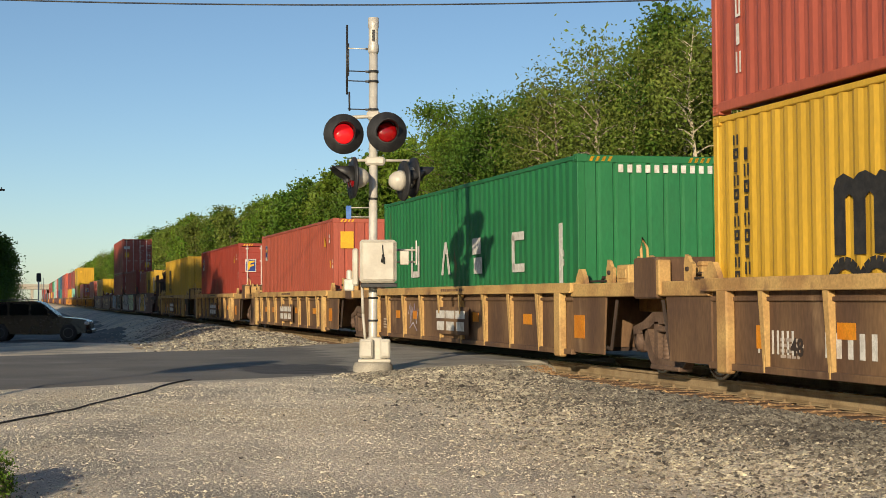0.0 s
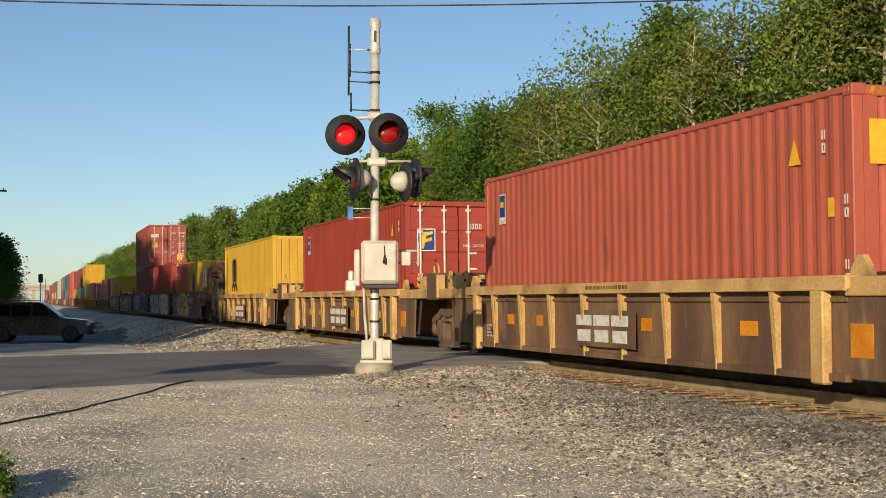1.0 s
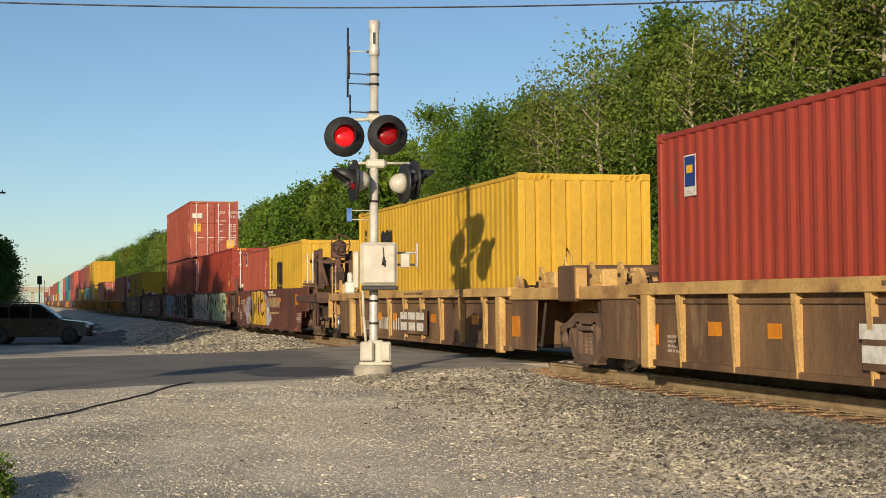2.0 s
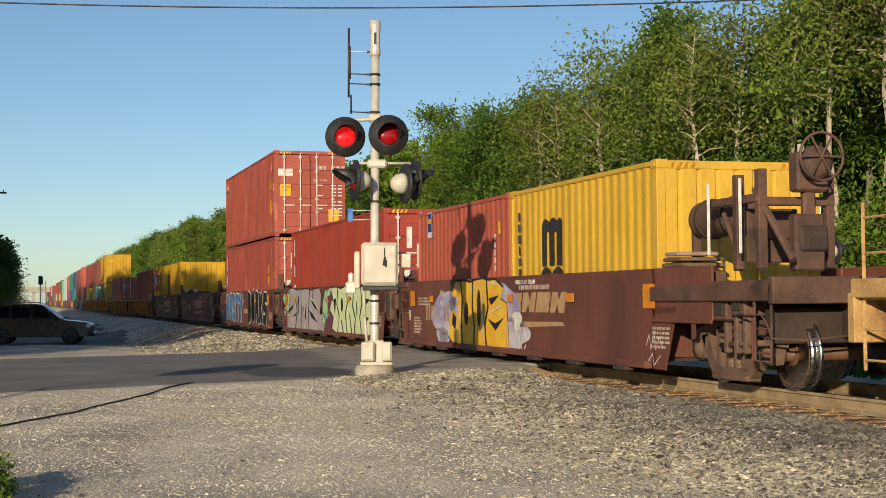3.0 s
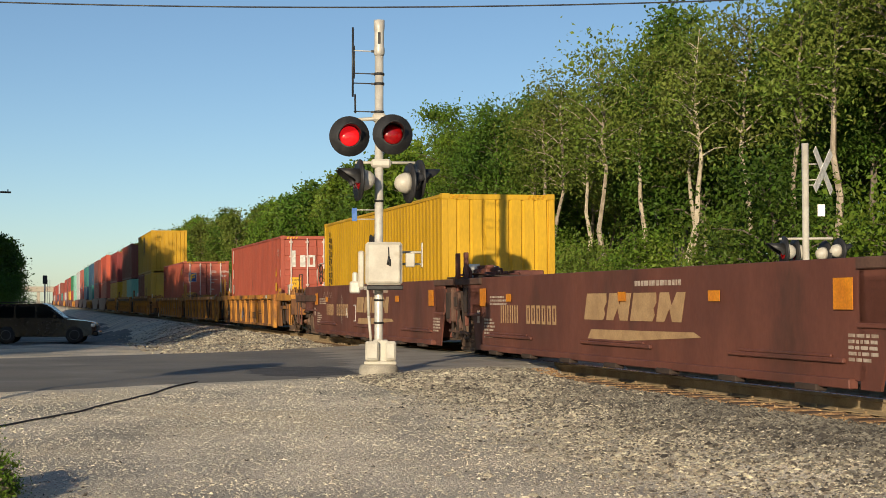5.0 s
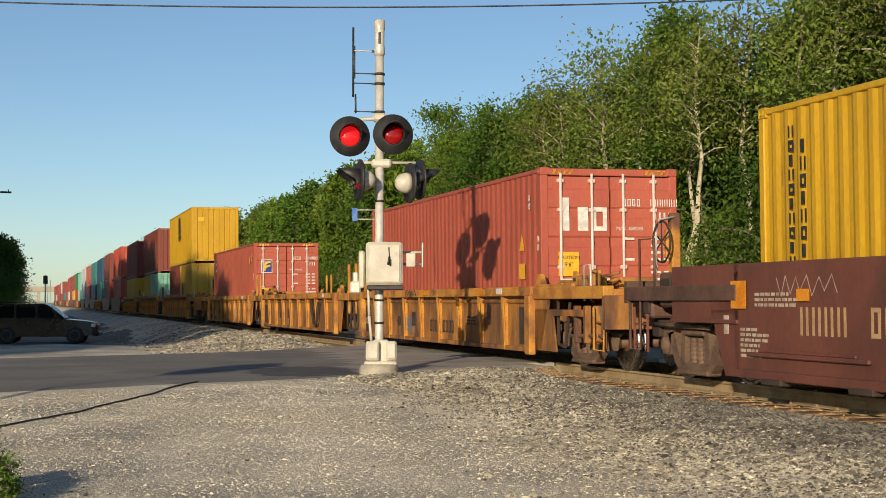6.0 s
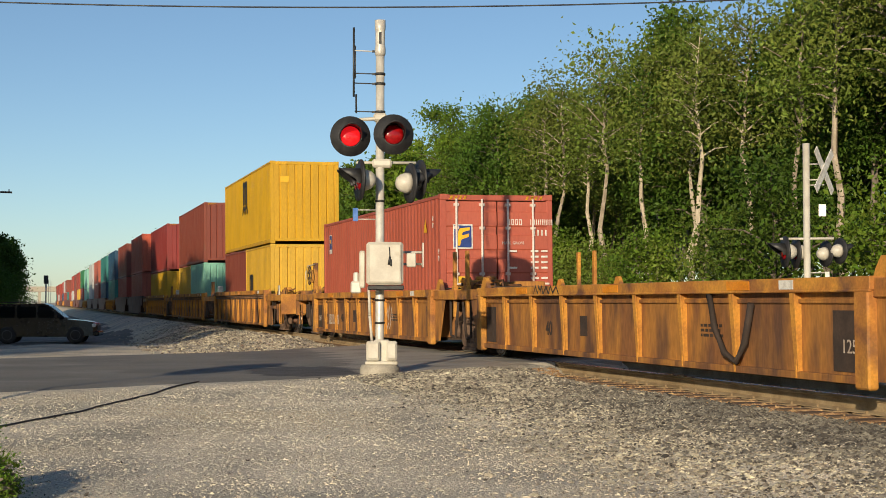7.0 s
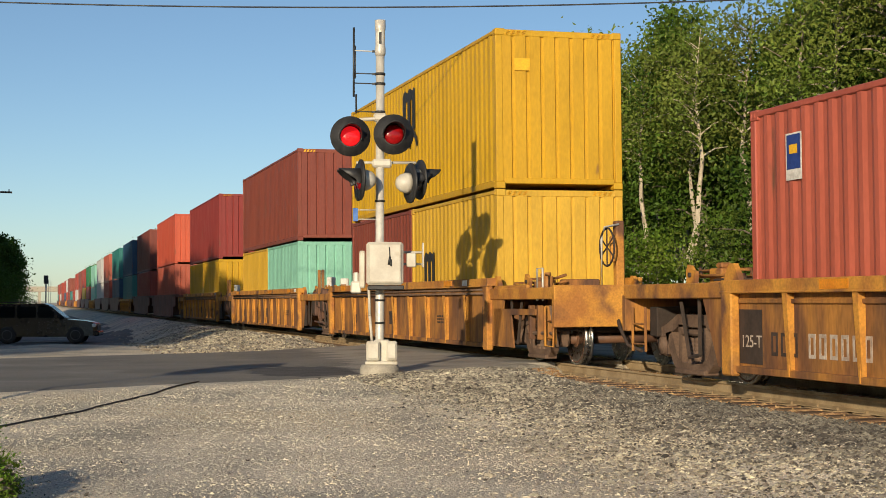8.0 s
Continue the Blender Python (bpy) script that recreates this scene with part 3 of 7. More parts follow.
def well_unit(kind, s0, s1, c0, c1, near_end, far_end, label, detail=True):
    """One unit of an articulated well wagon, its near bogie at s0 and its far one at s1 along the train, the well from c0 to c1."""
    side, sill, top, ribbed = STYLE[kind]
    u = thing("well_wagon", label, "railway wagon", pose(XC, s0, 0, 0, CANT, 0), "wagons of the train")
    MOVING.append((u, s0))
    a, b = c0 - s0, c1 - s0
    ln = round(b - a, 2)
    full = s1 - s0
    lo = 0.22 if ribbed else 0.13
    for s in (-1, 1):
        x0, x1 = sorted((s * (1.375 if ribbed else 1.40), s * 1.345))
        if ribbed:
            bm = boxes((x0, x1, a, b, lo, top - 0.1))
            ws = part("well_side", bm, side, u)
            part("sill", boxes((min(s * 1.49, s * 1.30), max(s * 1.49, s * 1.30), a - 0.1, b + 0.1, top - 0.14, top), (min(s * 1.505, s * 1.46), max(s * 1.505, s * 1.46), a - 0.1, b + 0.1, top - 0.155, top - 0.13), bevel=0.008), sill, u)
            part("bottom_chord", boxes((min(s * 1.44, s * 1.36), max(s * 1.44, s * 1.36), a, b, lo - 0.02, lo + 0.06), bevel=0.006), side, u)

            tall = min(top, 1.27) - 0.10 - lo

            def rib():
                bm = prism([(-0.035, 0.02), (-0.050, tall), (0.050, tall), (0.035, 0.02)], 0.02)
                for v in bm.verts:      # flares outward to the top
                    v.co.x += -0.035 - 0.055 * v.co.z
                    if v.co.x > -0.01:
                        v.co.x = 0.03
                box(bm, -0.05, 0.03, -0.012, 0.012, 0.02, tall - 0.02)
                return bm
            part("stringer", boxes((min(s * 1.41, s * 1.37), max(s * 1.41, s * 1.37), a, b, top - 0.27, top - 0.22), bevel=0.008), side, u)
            if kind == "tall":
                for z in (top - 0.20, top - 0.27):
                    part("side_pipe", rods(((s * 1.43, a, z), (s * 1.43, b, z), 0.022), seg=7), M_TRUCK, u)
            n = max(int(ln / 1.29), 4)
            for k in range(1, n):
                link("rib", shared(("rib", kind), rib), sill, u, at=pose(s * 1.40, a + ln * k / n, lo - 0.03, 0, 0, 0 if s < 0 else 180))
            off = 0.45 if kind == 'ttx' else 0.05
            for y, w in ((a + off, 0.13), (b - off, 0.13)):
                part("end_post", boxes((min(s * 1.50, s * 1.38), max(s * 1.50, s * 1.38), y - w, y + w, lo - 0.06, top - 0.13), bevel=0.02), sill, u)
        else:
            part("well_side", boxes((x0, x1, a - 0.1, b + 0.1, lo + 0.10, top), bevel=0.008), side, u)
            part("bottom_chord", boxes((min(s * 1.47, s * 1.36), max(s * 1.47, s * 1.36), a + 0.1, b - 0.1, lo + 0.02, lo + 0.12), bevel=0.01), side, u)
            for k in range(7):
                y = a + 0.9 + (ln - 1.8) * k / 6
                link("bracket", shared("bracket", lambda: boxes((-0.10, 0.04, -0.22, 0.22, -0.05, 0.02), bevel=0.012)), M_UNDER, u,
                     at=pose(s * 1.40, y, lo + 0.02, 0, 0, 0 if s < 0 else 180))
    part("well_floor", boxes((-1.37, 1.37, a, a + 0.5, 0.24, 0.32), (-1.37, 1.37, b - 0.5, b, 0.24, 0.32), (-1.37, 1.37, (a + b) / 2 - 0.4, (a + b) / 2 + 0.4, 0.24, 0.32),
                             (-1.37, -1.15, a, b, 0.23, 0.30), (1.15, 1.37, a, b, 0.23, 0.30)), M_UNDER, u)
    for at_end, y0, y1, sg in ((near_end, -1.5 if near_end else 0.05, a, 1), (far_end, full + 1.5 if far_end else full - 0.05, b, -1)):
        ylo, yhi = sorted((y0, y1))
        deck = (top - 0.24 if at_end else top) if not ribbed else min(top, 1.27) - 0.02
        # deck over the bogie, side skirts at the well's shoulder, bulkhead
        part("end_deck", boxes((-1.28, 1.28, ylo, yhi, deck - 0.16, deck - 0.05), (-0.35, 0.35, ylo, yhi, deck - 0.42, deck - 0.16), bevel=0.01), sill, u)
        for xs in (-1.44, 1.27):
            part("deck_sill", boxes((xs, xs + 0.17, ylo, yhi, deck - (0.19 if ribbed or at_end else 0.12), deck), bevel=0.012), sill if ribbed else M_DUSTY, u)
        part("bulkhead", boxes((-1.36, 1.36, y1 - 0.04, y1 + 0.04, 0.3, deck - 0.05)), side, u)
        sk0, sk1 = sorted((y1 - sg * (1.25 if kind == "ttx" else 0.75), y1))
        cut = 0.1 if kind == 'ttx' else 0.4
        out = [(sk0 + (cut if sg > 0 else 0), lo + 0.02), (sk1 - (0 if sg > 0 else cut), lo + 0.02), (sk1, deck - 0.19), (sk0, deck - 0.19)]
        for s in (-1, 1):
            part("shoulder_plate", prism(out, 0.03), side, u, at=pose(s * 1.385 - 0.015, 0, 0))
        if detail:
            # stacking guides, cross brace and hoses on the deck
            for s in (-1, 1) if ribbed else ():
                g = prism([(-0.2, 0), (0.2, 0), (0.15, 0.1), (0.05, 0.22), (-0.05, 0.22), (-0.15, 0.1)], 0.07)
                part("corner_guide", g, sill, u, at=pose(s * 1.30 - 0.035, y1 - sg * 0.12, deck))
            if ribbed or not at_end:
                deck_gear(u, y1, sg, deck, side, sill, kind == "ttx")
    if detail and not near_end:
        if kind == "ttx":
            part("joint_cover", boxes((-1.462, 1.462, -0.40, 0.34, top - 0.24, top + 0.30), bevel=0.025), side, u, "brown cover over the joint")
            part("cover_flange", boxes((-1.475, -1.30, -0.50, -0.402, top - 0.20, top + 0.26), bevel=0.015), sill, u)
            part("release_rod", tube([(-1.20, 0.62, top), (-1.20, 0.66, top + 0.42), (-1.16, 0.70, top + 0.58), (-1.10, 0.68, top + 0.45), (-1.08, 0.66, top)], 0.022, 6), sill, u)
        else:
            part("joint_cover", boxes((-1.15, 1.15, -0.6, 0.6, top - 0.34, top - 0.04), bevel=0.03), side if kind == "yellow" else M_UNDER, u)
            if kind == "yellow":
                for x, y in ((-1.33, -0.42), (-1.33, 0.42), (1.25, -0.42), (1.25, 0.42)):
                    part("guide_post", boxes((x - 0.03, x + 0.03, y - 0.055, y + 0.055, top - 0.55, top + 0.72), (x - 0.045, x + 0.045, y - 0.08, y + 0.08, top - 0.1, top + 0.06), bevel=0.01), sill, u)
            else:
                for y in (-0.25, 0.3):
                    part("guide_post", boxes((-1.32, -1.24, y - 0.05, y + 0.05, top - 0.9, top + 0.5), bevel=0.012), side, u)
                for y, z0, z1, w in ((0.62, 0.62, 1.30, 0.20), (-0.55, 0.75, 1.38, 0.17), (0.12, 0.86, 1.22, 0.15)):
                    hs = part("housing", boxes((-1.38, -1.05, y - w, y + w, z0, z1), bevel=0.03), M_DUSTY, u)
                    part("cover", boxes((-1.40, -1.375, y - w + 0.05, y + w - 0.05, z0 + 0.07, z1 - 0.10), bevel=0.01), M_UNDER, hs)
                part("brace", rods(((-1.30, 0.45, 1.40), (-1.30, 0.05, 0.50), 0.035), ((-1.30, -0.40, 1.40), (-1.30, -0.12, 0.50), 0.035), ((-1.34, -0.7, 0.42), (-1.34, 0.7, 0.46), 0.025), seg=6), M_DUSTY, u)
                part("articulation", boxes((-0.7, 0.7, -0.5, 0.5, 0.82, 1.12), bevel=0.05), M_DUSTY, u)
                part("white_cover", boxes((-1.0, -0.75, 0.5, 0.62, top, top + 0.3), (-0.6, -0.35, 0.5, 0.62, top, top + 0.26), bevel=0.03), M_WHITE, u, "small white housings on the deck")
    gear = side if kind == 'yellow' else sill
    truck(u, 0.0)
    if far_end:
        truck(u, full)
    if not ribbed:
        for y_a, y_b in ((-0.02 if near_end else 0.85, a), (b, full + 0.1 if far_end else full - 0.75)):
            for s in (-1.40, 1.37):
                part("upper_side", boxes((s, s + 0.03, y_a, y_b, 0.80, top), bevel=0.006), side, u)
            part("arch_lip", boxes((-1.43, -1.39, y_a, y_b, 0.76, 0.81), bevel=0.008), side, u)
    if detail and not ribbed and s0 > 138:
        for k in range(3):
            yy = a + 1.5 + k * (ln - 3.0) / 2
            part("side_ledge", boxes((-1.445, -1.40, yy - 1.25, yy + 1.25, 0.40, 0.45), (-1.43, -1.40, yy - 1.0, yy + 1.0, 0.45, 0.485), bevel=0.01), side, u)
    ends = ([(-1.5, 1)] if near_end else []) + ([(full + 1.5, -1)] if far_end else [])
    for y, sg in ends:
        part("coupler", boxes((-0.13, 0.13, min(y, y - sg * 0.75), max(y, y - sg * 0.75), 0.74, 0.98), (-0.2, 0.2, min(y - sg * 0.55, y - sg * 0.85), max(y - sg * 0.55, y - sg * 0.85), 0.70, 1.02), bevel=0.03), M_TRUCK, u)
        part("draft_sill", boxes((-0.36, 0.36, min(y, y + sg * 1.5), max(y, y + sg * 1.5), 0.60, top - 0.2), (-1.2, 1.2, y + sg * 0.45 - 0.12, y + sg * 0.45 + 0.12, 0.55, 0.95), bevel=0.015), M_UNDER, u)
        part("air_hose", tube([(-0.35, y, 0.75), (-0.40, y - sg * 0.2, 0.60), (-0.36, y - sg * 0.42, 0.34), (-0.28, y - sg * 0.75, 0.26)], 0.03, 7), M_UNDER, u, "black rubber air hose")
        part("end_sill", boxes((-1.44, 1.44, y - 0.06, y + 0.06, 0.62 if ribbed else 1.0, top - 0.16), (-0.4, 0.4, y - 0.05, y + 0.05, 0.62, top - 0.2), bevel=0.01), gear if ribbed else M_DUSTY, u)
        for s in (-1, 1):
            part("ladder", rods(*[((s * 1.36, y + sg * 0.12, z), (s * 1.36, y + sg * 0.55, z), 0.014) for z in ((0.45, 0.75, 1.05, 1.5, 1.85) if kind == "ttx" else (0.45, 0.72))],
                                *[((s * 1.36, y + sg * d, 0.35), (s * 1.36, y + sg * d, 2.0 if kind == "ttx" else 0.95), 0.02) for d in (0.12, 0.55)], seg=6), gear, u)
    if near_end and detail:
        if ribbed:
            yellow_end_gear(u, 1.14, sill, side)
        else:
            brown_end_gear(u, top, M_DUSTY)
    if far_end and detail and not ribbed:
        for y, w, z0, z1 in ((full + 0.35, 0.22, 0.95, 1.40), (full + 0.95, 0.15, 0.80, 1.22)):
            hs = part("housing", boxes((-1.36, -1.0, y - w, y + w, z0, z1), bevel=0.03), M_DUSTY, u)
            part("cover", boxes((-1.385, -1.355, y - w + 0.06, y + w - 0.06, z0 + 0.06, z1 - 0.08), bevel=0.01), M_UNDER, hs)
        part("grab_rail", tube([(-1.40, full + 0.62, 1.2), (-1.40, full + 0.62, 1.85), (-1.40, full + 1.1, 1.85), (-1.40, full + 1.1, 1.2)], 0.018, 6), M_DUSTY, u)
        part("side_step", tube([(-1.40, full + 1.10, 1.1), (-1.40, full + 1.10, 0.38), (-1.40, full + 1.44, 0.38), (-1.40, full + 1.44, 1.1)], 0.022, 6), M_DUSTY, u)
        part("brake_beam", rods(((-1.22, full - 0.6, 0.70), (-1.22, full + 1.2, 0.72), 0.035), seg=8), M_TRUCK, u)
    return u


# ---- containers ----
def corrugated(bm, length, axis, fixed, z0, z1, out, pitch=0.278, depth=0.021, inset=0.10, form=(0.26, 0.5, 0.76)):
    """A trapezoid-corrugated wall along an axis, at the other coordinate fixed; out is the side that it faces."""
    n = round((length - 2 * inset) / pitch)
    p = (length - 2 * inset) / n
    line = [(0, 0)]
    for k in range(n):
        b = inset + k * p
        line += [(b, 0.0), (b + form[0] * p, 0.0), (b + form[1] * p, -depth), (b + form[2] * p, -depth)]
    line += [(length - inset, 0.0), (length, 0.0)]
    rows = []
    for z in (z0, z1):
        rows.append([bm.verts.new((a, fixed + out * d, z) if axis == 0 else (fixed + out * d, a, z)) for a, d in line])
    for k in range(len(line) - 1):
        q = (rows[0][k], rows[0][k + 1], rows[1][k + 1], rows[1][k])
        bm.faces.new(q if (out < 0) == (axis == 0) else q[::-1])


def side_wall(length, high, s):
    bm = bmesh.new()
    corrugated(bm, length, 1, s * 1.207, 0.13, high - 0.06, s)
    return bm


def end_wall(high):
    bm = bmesh.new()
    corrugated(bm, 2.438, 0, 0.012, 0.13, high - 0.06, -1, 0.27, 0.034, form=(0.70, 0.80, 0.90))
    for v in bm.verts:
        v.co.x -= 1.219
    return bm


def door_leaf(high):
    """A door of five pressed panels, one folded sheet."""
    line = [(0.0, 0.17)]
    for k in range(5):
        z0 = 0.30 + k * (high - 0.50) / 5
        line += [(0.0, z0), (-0.022, z0 + 0.03), (-0.022, z0 + 0.30), (0.0, z0 + 0.33)]
    line += [(0.0, high - 0.15), (0.05, high - 0.15), (0.05, 0.17)]
    bm = bmesh.new()
    a = [bm.verts.new((-0.54, y, z)) for y, z in line]
    b = [bm.verts.new((0.54, y, z)) for y, z in line]
    n = len(line)
    for k in range(n):
        bm.faces.new((a[k], b[k], b[(k + 1) % n], a[(k + 1) % n]))
    bm.faces.new(a[::-1])
    bm.faces.new(b)
    bmesh.ops.recalc_face_normals(bm, faces=bm.faces)
    return bm


def box_frame(length, high):
    bm = bmesh.new()
    w = 1.219
    for s in (-1, 1):
        for y0, y1 in ((0, 0.12), (length - 0.12, length)):
            a, b = sorted((s * w, s * (w - 0.13)))
            box(bm, a, b, y0, y1, 0.12, high - 0.12, 0.012)
        a, b = sorted((s * w, s * (w - 0.07)))
        box(bm, a, b, 0.15, length - 0.15, 0.03, 0.15, 0.01)
        box(bm, a, b, 0.15, length - 0.15, high - 0.085, high - 0.015, 0.01)
    for y0, y1 in ((0.005, 0.08), (length - 0.08, length - 0.005)):
        box(bm, -w + 0.16, w - 0.16, y0, y1, 0.085, 0.19, 0.01)
        box(bm, -w + 0.16, w - 0.16, y0, y1, high - 0.13, high - 0.015, 0.01)
    return bm


def mark(parent, name, material, y, z, w, h, x=-1.224, label=""):
    """A flat painted or stuck mark on the side that faces -x, centred at y, z."""
    return part(name, boxes((x - 0.003, x, y - w / 2, y + w / 2, z - h / 2, z + h / 2)), material, parent, label)


def endmark(parent, name, material, x, z, w, h, y=-0.006, label=""):
    return part(name, boxes((x - w / 2, x + w / 2, y - 0.003, y, z - h / 2, z + h / 2)), material, parent, label)


def container(s, z, material, label, length=12.192, high=2.896, doors=False, plain=False):
    c = thing("shipping_container", label, "shipping container", pose(XC + z * math.sin(radians(CANT)), s, z, 0, CANT, 0), "containers on the train")
    MOVING.append((c, s))
    w = 1.219
    for s2 in (-1, 1):
        link("side_wall", shared(("side_wall", length, high, s2, material.name), lambda: side_wall(length, high, s2)), material, c)
    if not doors:
        link("end_wall", shared(("end_wall", high, material.name), lambda: end_wall(high)), material, c)
    link("back_wall", shared(("back_wall", length, high, material.name), lambda: boxes((-w + 0.02, w - 0.02, length - 0.05, length - 0.02, 0.1, high - 0.06))), material, c)
    link("roof", shared(("roof", length, high, material.name), lambda: boxes((-w + 0.02, w - 0.02, 0.05, length - 0.05, high - 0.06, high - 0.025))), material, c)
    link("floor_panel", shared(("floor_panel", length, material.name), lambda: boxes((-w + 0.03, w - 0.03, 0.05, length - 0.05, 0.10, 0.14))), material, c)
    link("frame", shared(("frame", length, high, material.name), lambda: box_frame(length, high)), material, c)
    cast = shared(("corner_casting", material.name), lambda: boxes((-0.085, 0.085, -0.09, 0.09, 0, 0.12), (-0.09, -0.084, -0.04, 0.04, 0.03, 0.09), bevel=0.008))
    for x in (-w + 0.083, w - 0.083):
        for y in (0.088, length - 0.088):
            for zz in (0.0, high - 0.12):
                link("corner_casting", cast, material, c, at=pose(x, y, zz))
    if plain:
        return c
    if doors:
        def bar():
            bm = rods(((0, -0.05, 0.12), (0, -0.05, high - 0.1), 0.024))
            for zz in (0.2, 0.8, 1.25, high - 0.7, high - 0.22):
                box(bm, -0.055, 0.055, -0.06, 0.0, zz - 0.03, zz + 0.03, 0.006)
            box(bm, -0.02, 0.34, -0.075, -0.05, 1.02, 1.06, 0.006)
            return bm
        for s2 in (-1, 1):
            d = link("door", shared(("door", high, material.name), lambda: door_leaf(high)), material, c, at=pose(s2 * 0.555, 0.01, 0))
            for x in (-0.33, 0.22):
                link("locking_bar", shared(("locking_bar", high), bar), M_LOCK, d, "pale locking bar", pose(x * 1.0, 0, 0))
    # hazard stripes over the end and on the side's upper corner
    def stripes():
        bm = bmesh.new()
        for k in range(4):
            f = [bm.verts.new((k * 0.1 + dx, -0.004, dz)) for dx, dz in ((0, 0), (0.05, 0), (0.09, 0.075), (0.04, 0.075))]
            bm.faces.new(f)
        bmesh.ops.solidify(bm, geom=bm.faces[:], thickness=0.004)
        return bm
    for x in (-1.03, 0.62):
        link("hazard_stripe", shared("hazard_stripe", stripes), M_STICK, c, "pale and dark warning stripes", pose(x, 0.0, high - 0.11))
    return c


M_LOCK = mat("galvanised door bar", (0.68, 0.60, 0.53), (0.58, 0.46, 0.40), rough=0.5, scale=4)


# ---- the train, from the nearest wagon back ----
Z1 = 0.335                     # floor of the wells
RED_L, PINK_L, YEL_L = "dull red corrugated steel container in a well wagon", "sun-faded red corrugated container in a well wagon", "yellow corrugated steel container in a well wagon"
TTX_L, BN_L, YW_L = "grimy brown well wagon with tan ribs and sill", "dark brown smooth-sided well wagon", "rusty orange-yellow ribbed well wagon"


def number_bars(c, length, high, side_y=0.55, rows=((0.0, 2.3, 0.34), (-0.42, 1.62, 0.3), (-0.42, 0.95, 0.3)), material=None):
    """Upright rows of unreadable characters near the container's near end."""
    for dy, zc, tall in rows:
        n = int(tall / 0.14)
        bm = bmesh.new()
        for k in range(n):
            zz = zc + tall / 2 - k * 0.14
            glyph(bm, k * 2 + 1, -side_y - dy - 0.035, zz - 0.10, 0.07, 0.10, on_side(-1.2245))
        part("number_mark", bm, material or M_WHITE, c, "upright row of small white characters")


def door_marks(c, high, stick=(-0.78, 1.0), logo=True):
    bm = bmesh.new()
    for row, (z, n, wd, x0) in enumerate(((2.32, 4, 0.07, 0.22), (2.32, 6, 0.07, 0.72), (2.1, 4, 0.065, 0.78))):
        for k in range(n):
            glyph(bm, k * 3 + row, x0 + k * 0.085, z - 0.06, wd * 0.8, 0.12, on_end(-0.028))
    for k in range(9):
        z = 1.72 - k * 0.115 - (0.1 if k > 3 else 0)
        for x0, wd in ((0.22, 0.2 if k % 3 == 0 else 0), (0.72, 0.17), (0.95, 0.14)):
            if wd:
                box(bm, x0, x0 + wd, -0.031, -0.028, z - 0.02, z + 0.02)
    part("number_mark", bm, M_WHITE, c, "rows of small white characters")
    lettering("weight_words", "MAX. GROSS", 0.085, M_WHITE, c, Matrix.Translation((0.34, -0.03, 1.86)) @ END, "small white painted words")
    endmark(c, "sticker", M_STICK, stick[0], stick[1], 0.36, 0.4, -0.026, "yellow warning sticker")
    for words, dz, size in (("CAUTION", 0.08, 0.085), ("9'6\"", -0.04, 0.10)):
        lettering("sticker_words", words, size, M_BLACK, c, Matrix.Translation((stick[0], -0.033, stick[1] + dz)) @ END, "black printed words")
    if logo:
        endmark(c, "logo_panel", M_WHITE, -0.75, 2.02, 0.42, 0.5, -0.026, "small white panel with a blue emblem")
        endmark(c, "logo_field", M_NAVY, -0.75, 2.02, 0.37, 0.45, -0.030)
        bm = prism([(0.14, -0.19), (0.06, -0.19), (0.03, -0.06), (-0.13, -0.01), (-0.13, 0.06), (0.02, 0.02), (0.0, 0.09), (-0.15, 0.13), (-0.15, 0.19), (0.06, 0.17), (0.10, 0.10)], 0.003)
        part("logo_shape", bm, M_STICK, c, at=pose(-0.75, -0.0335, 2.02, 0, 0, 90))


def side_logo(c, length=12.192):
    mark(c, "logo_panel", M_WHITE, length - 1.0, 2.28, 0.34, 0.52, label="white panel with a blue emblem")
    mark(c, "logo_field", M_NAVY, length - 1.0, 2.33, 0.29, 0.38, -1.228)
    mark(c, "logo_shape", M_STICK, length - 1.0, 2.36, 0.17, 0.10, -1.232)


def warn(c, y=1.15, z=2.15):
    bm = prism([(-0.13, 0), (0.13, 0), (0, 0.28)], 0.003)
    part("warning_triangle", bm, M_STICK, c, "yellow warning triangle", pose(-1.228, y, z))


def arches(c, y, z, k=1.0):
    """The black arched emblem with waves below it, as plain shapes."""
    out = [(0.66, -0.02), (0.66, 0.95), (0.58, 1.08), (0.40, 1.14), (0.14, 1.04), (0.0, 1.12), (-0.16, 1.14), (-0.42, 1.04), (-0.52, 1.12), (-0.66, 1.08), (-0.66, -0.02), (-0.36, -0.02), (-0.36, 0.78),
           (-0.26, 0.84), (-0.15, 0.78), (-0.15, -0.02), (0.15, -0.02), (0.15, 0.78), (0.26, 0.84), (0.36, 0.78), (0.36, -0.02)]
    bm = prism([(y + p * k, z + q * k) for p, q in out], 0.003)
    for v in bm.verts:
        v.co.x -= 1.228
    part("emblem_arch", bm, M_BLACK, c, "black arched emblem")
    bm = bmesh.new()
    for side in (-0.4, 0.4):
        pts = [Vector((-1.226, y + (side + 0.42 * math.cos(a)) * k, z + (-0.55 + 0.42 * math.sin(a)) * k)) for a in np.linspace(0.15, math.pi - 0.15, 9)]
        for p, q in zip(pts, pts[1:]):
            rod(bm, p, q, 0.09 * k, seg=4)
    for v in bm.verts:
        v.co.x = -1.228 if v.co.x < -1.226 else -1.2245
    part("emblem_wave", bm, M_BLACK, c)


def vertical_words(c, y, z, n, material=None, step=0.19):
    bm = bmesh.new()
    for k in range(n):
        glyph(bm, k * 5 + n, -y - 0.06, z - k * step - step * 0.75, 0.12, step * 0.75, on_side(-1.2245))
    part("word_mark", bm, material or M_BLACK, c, "upright row of dark block characters")


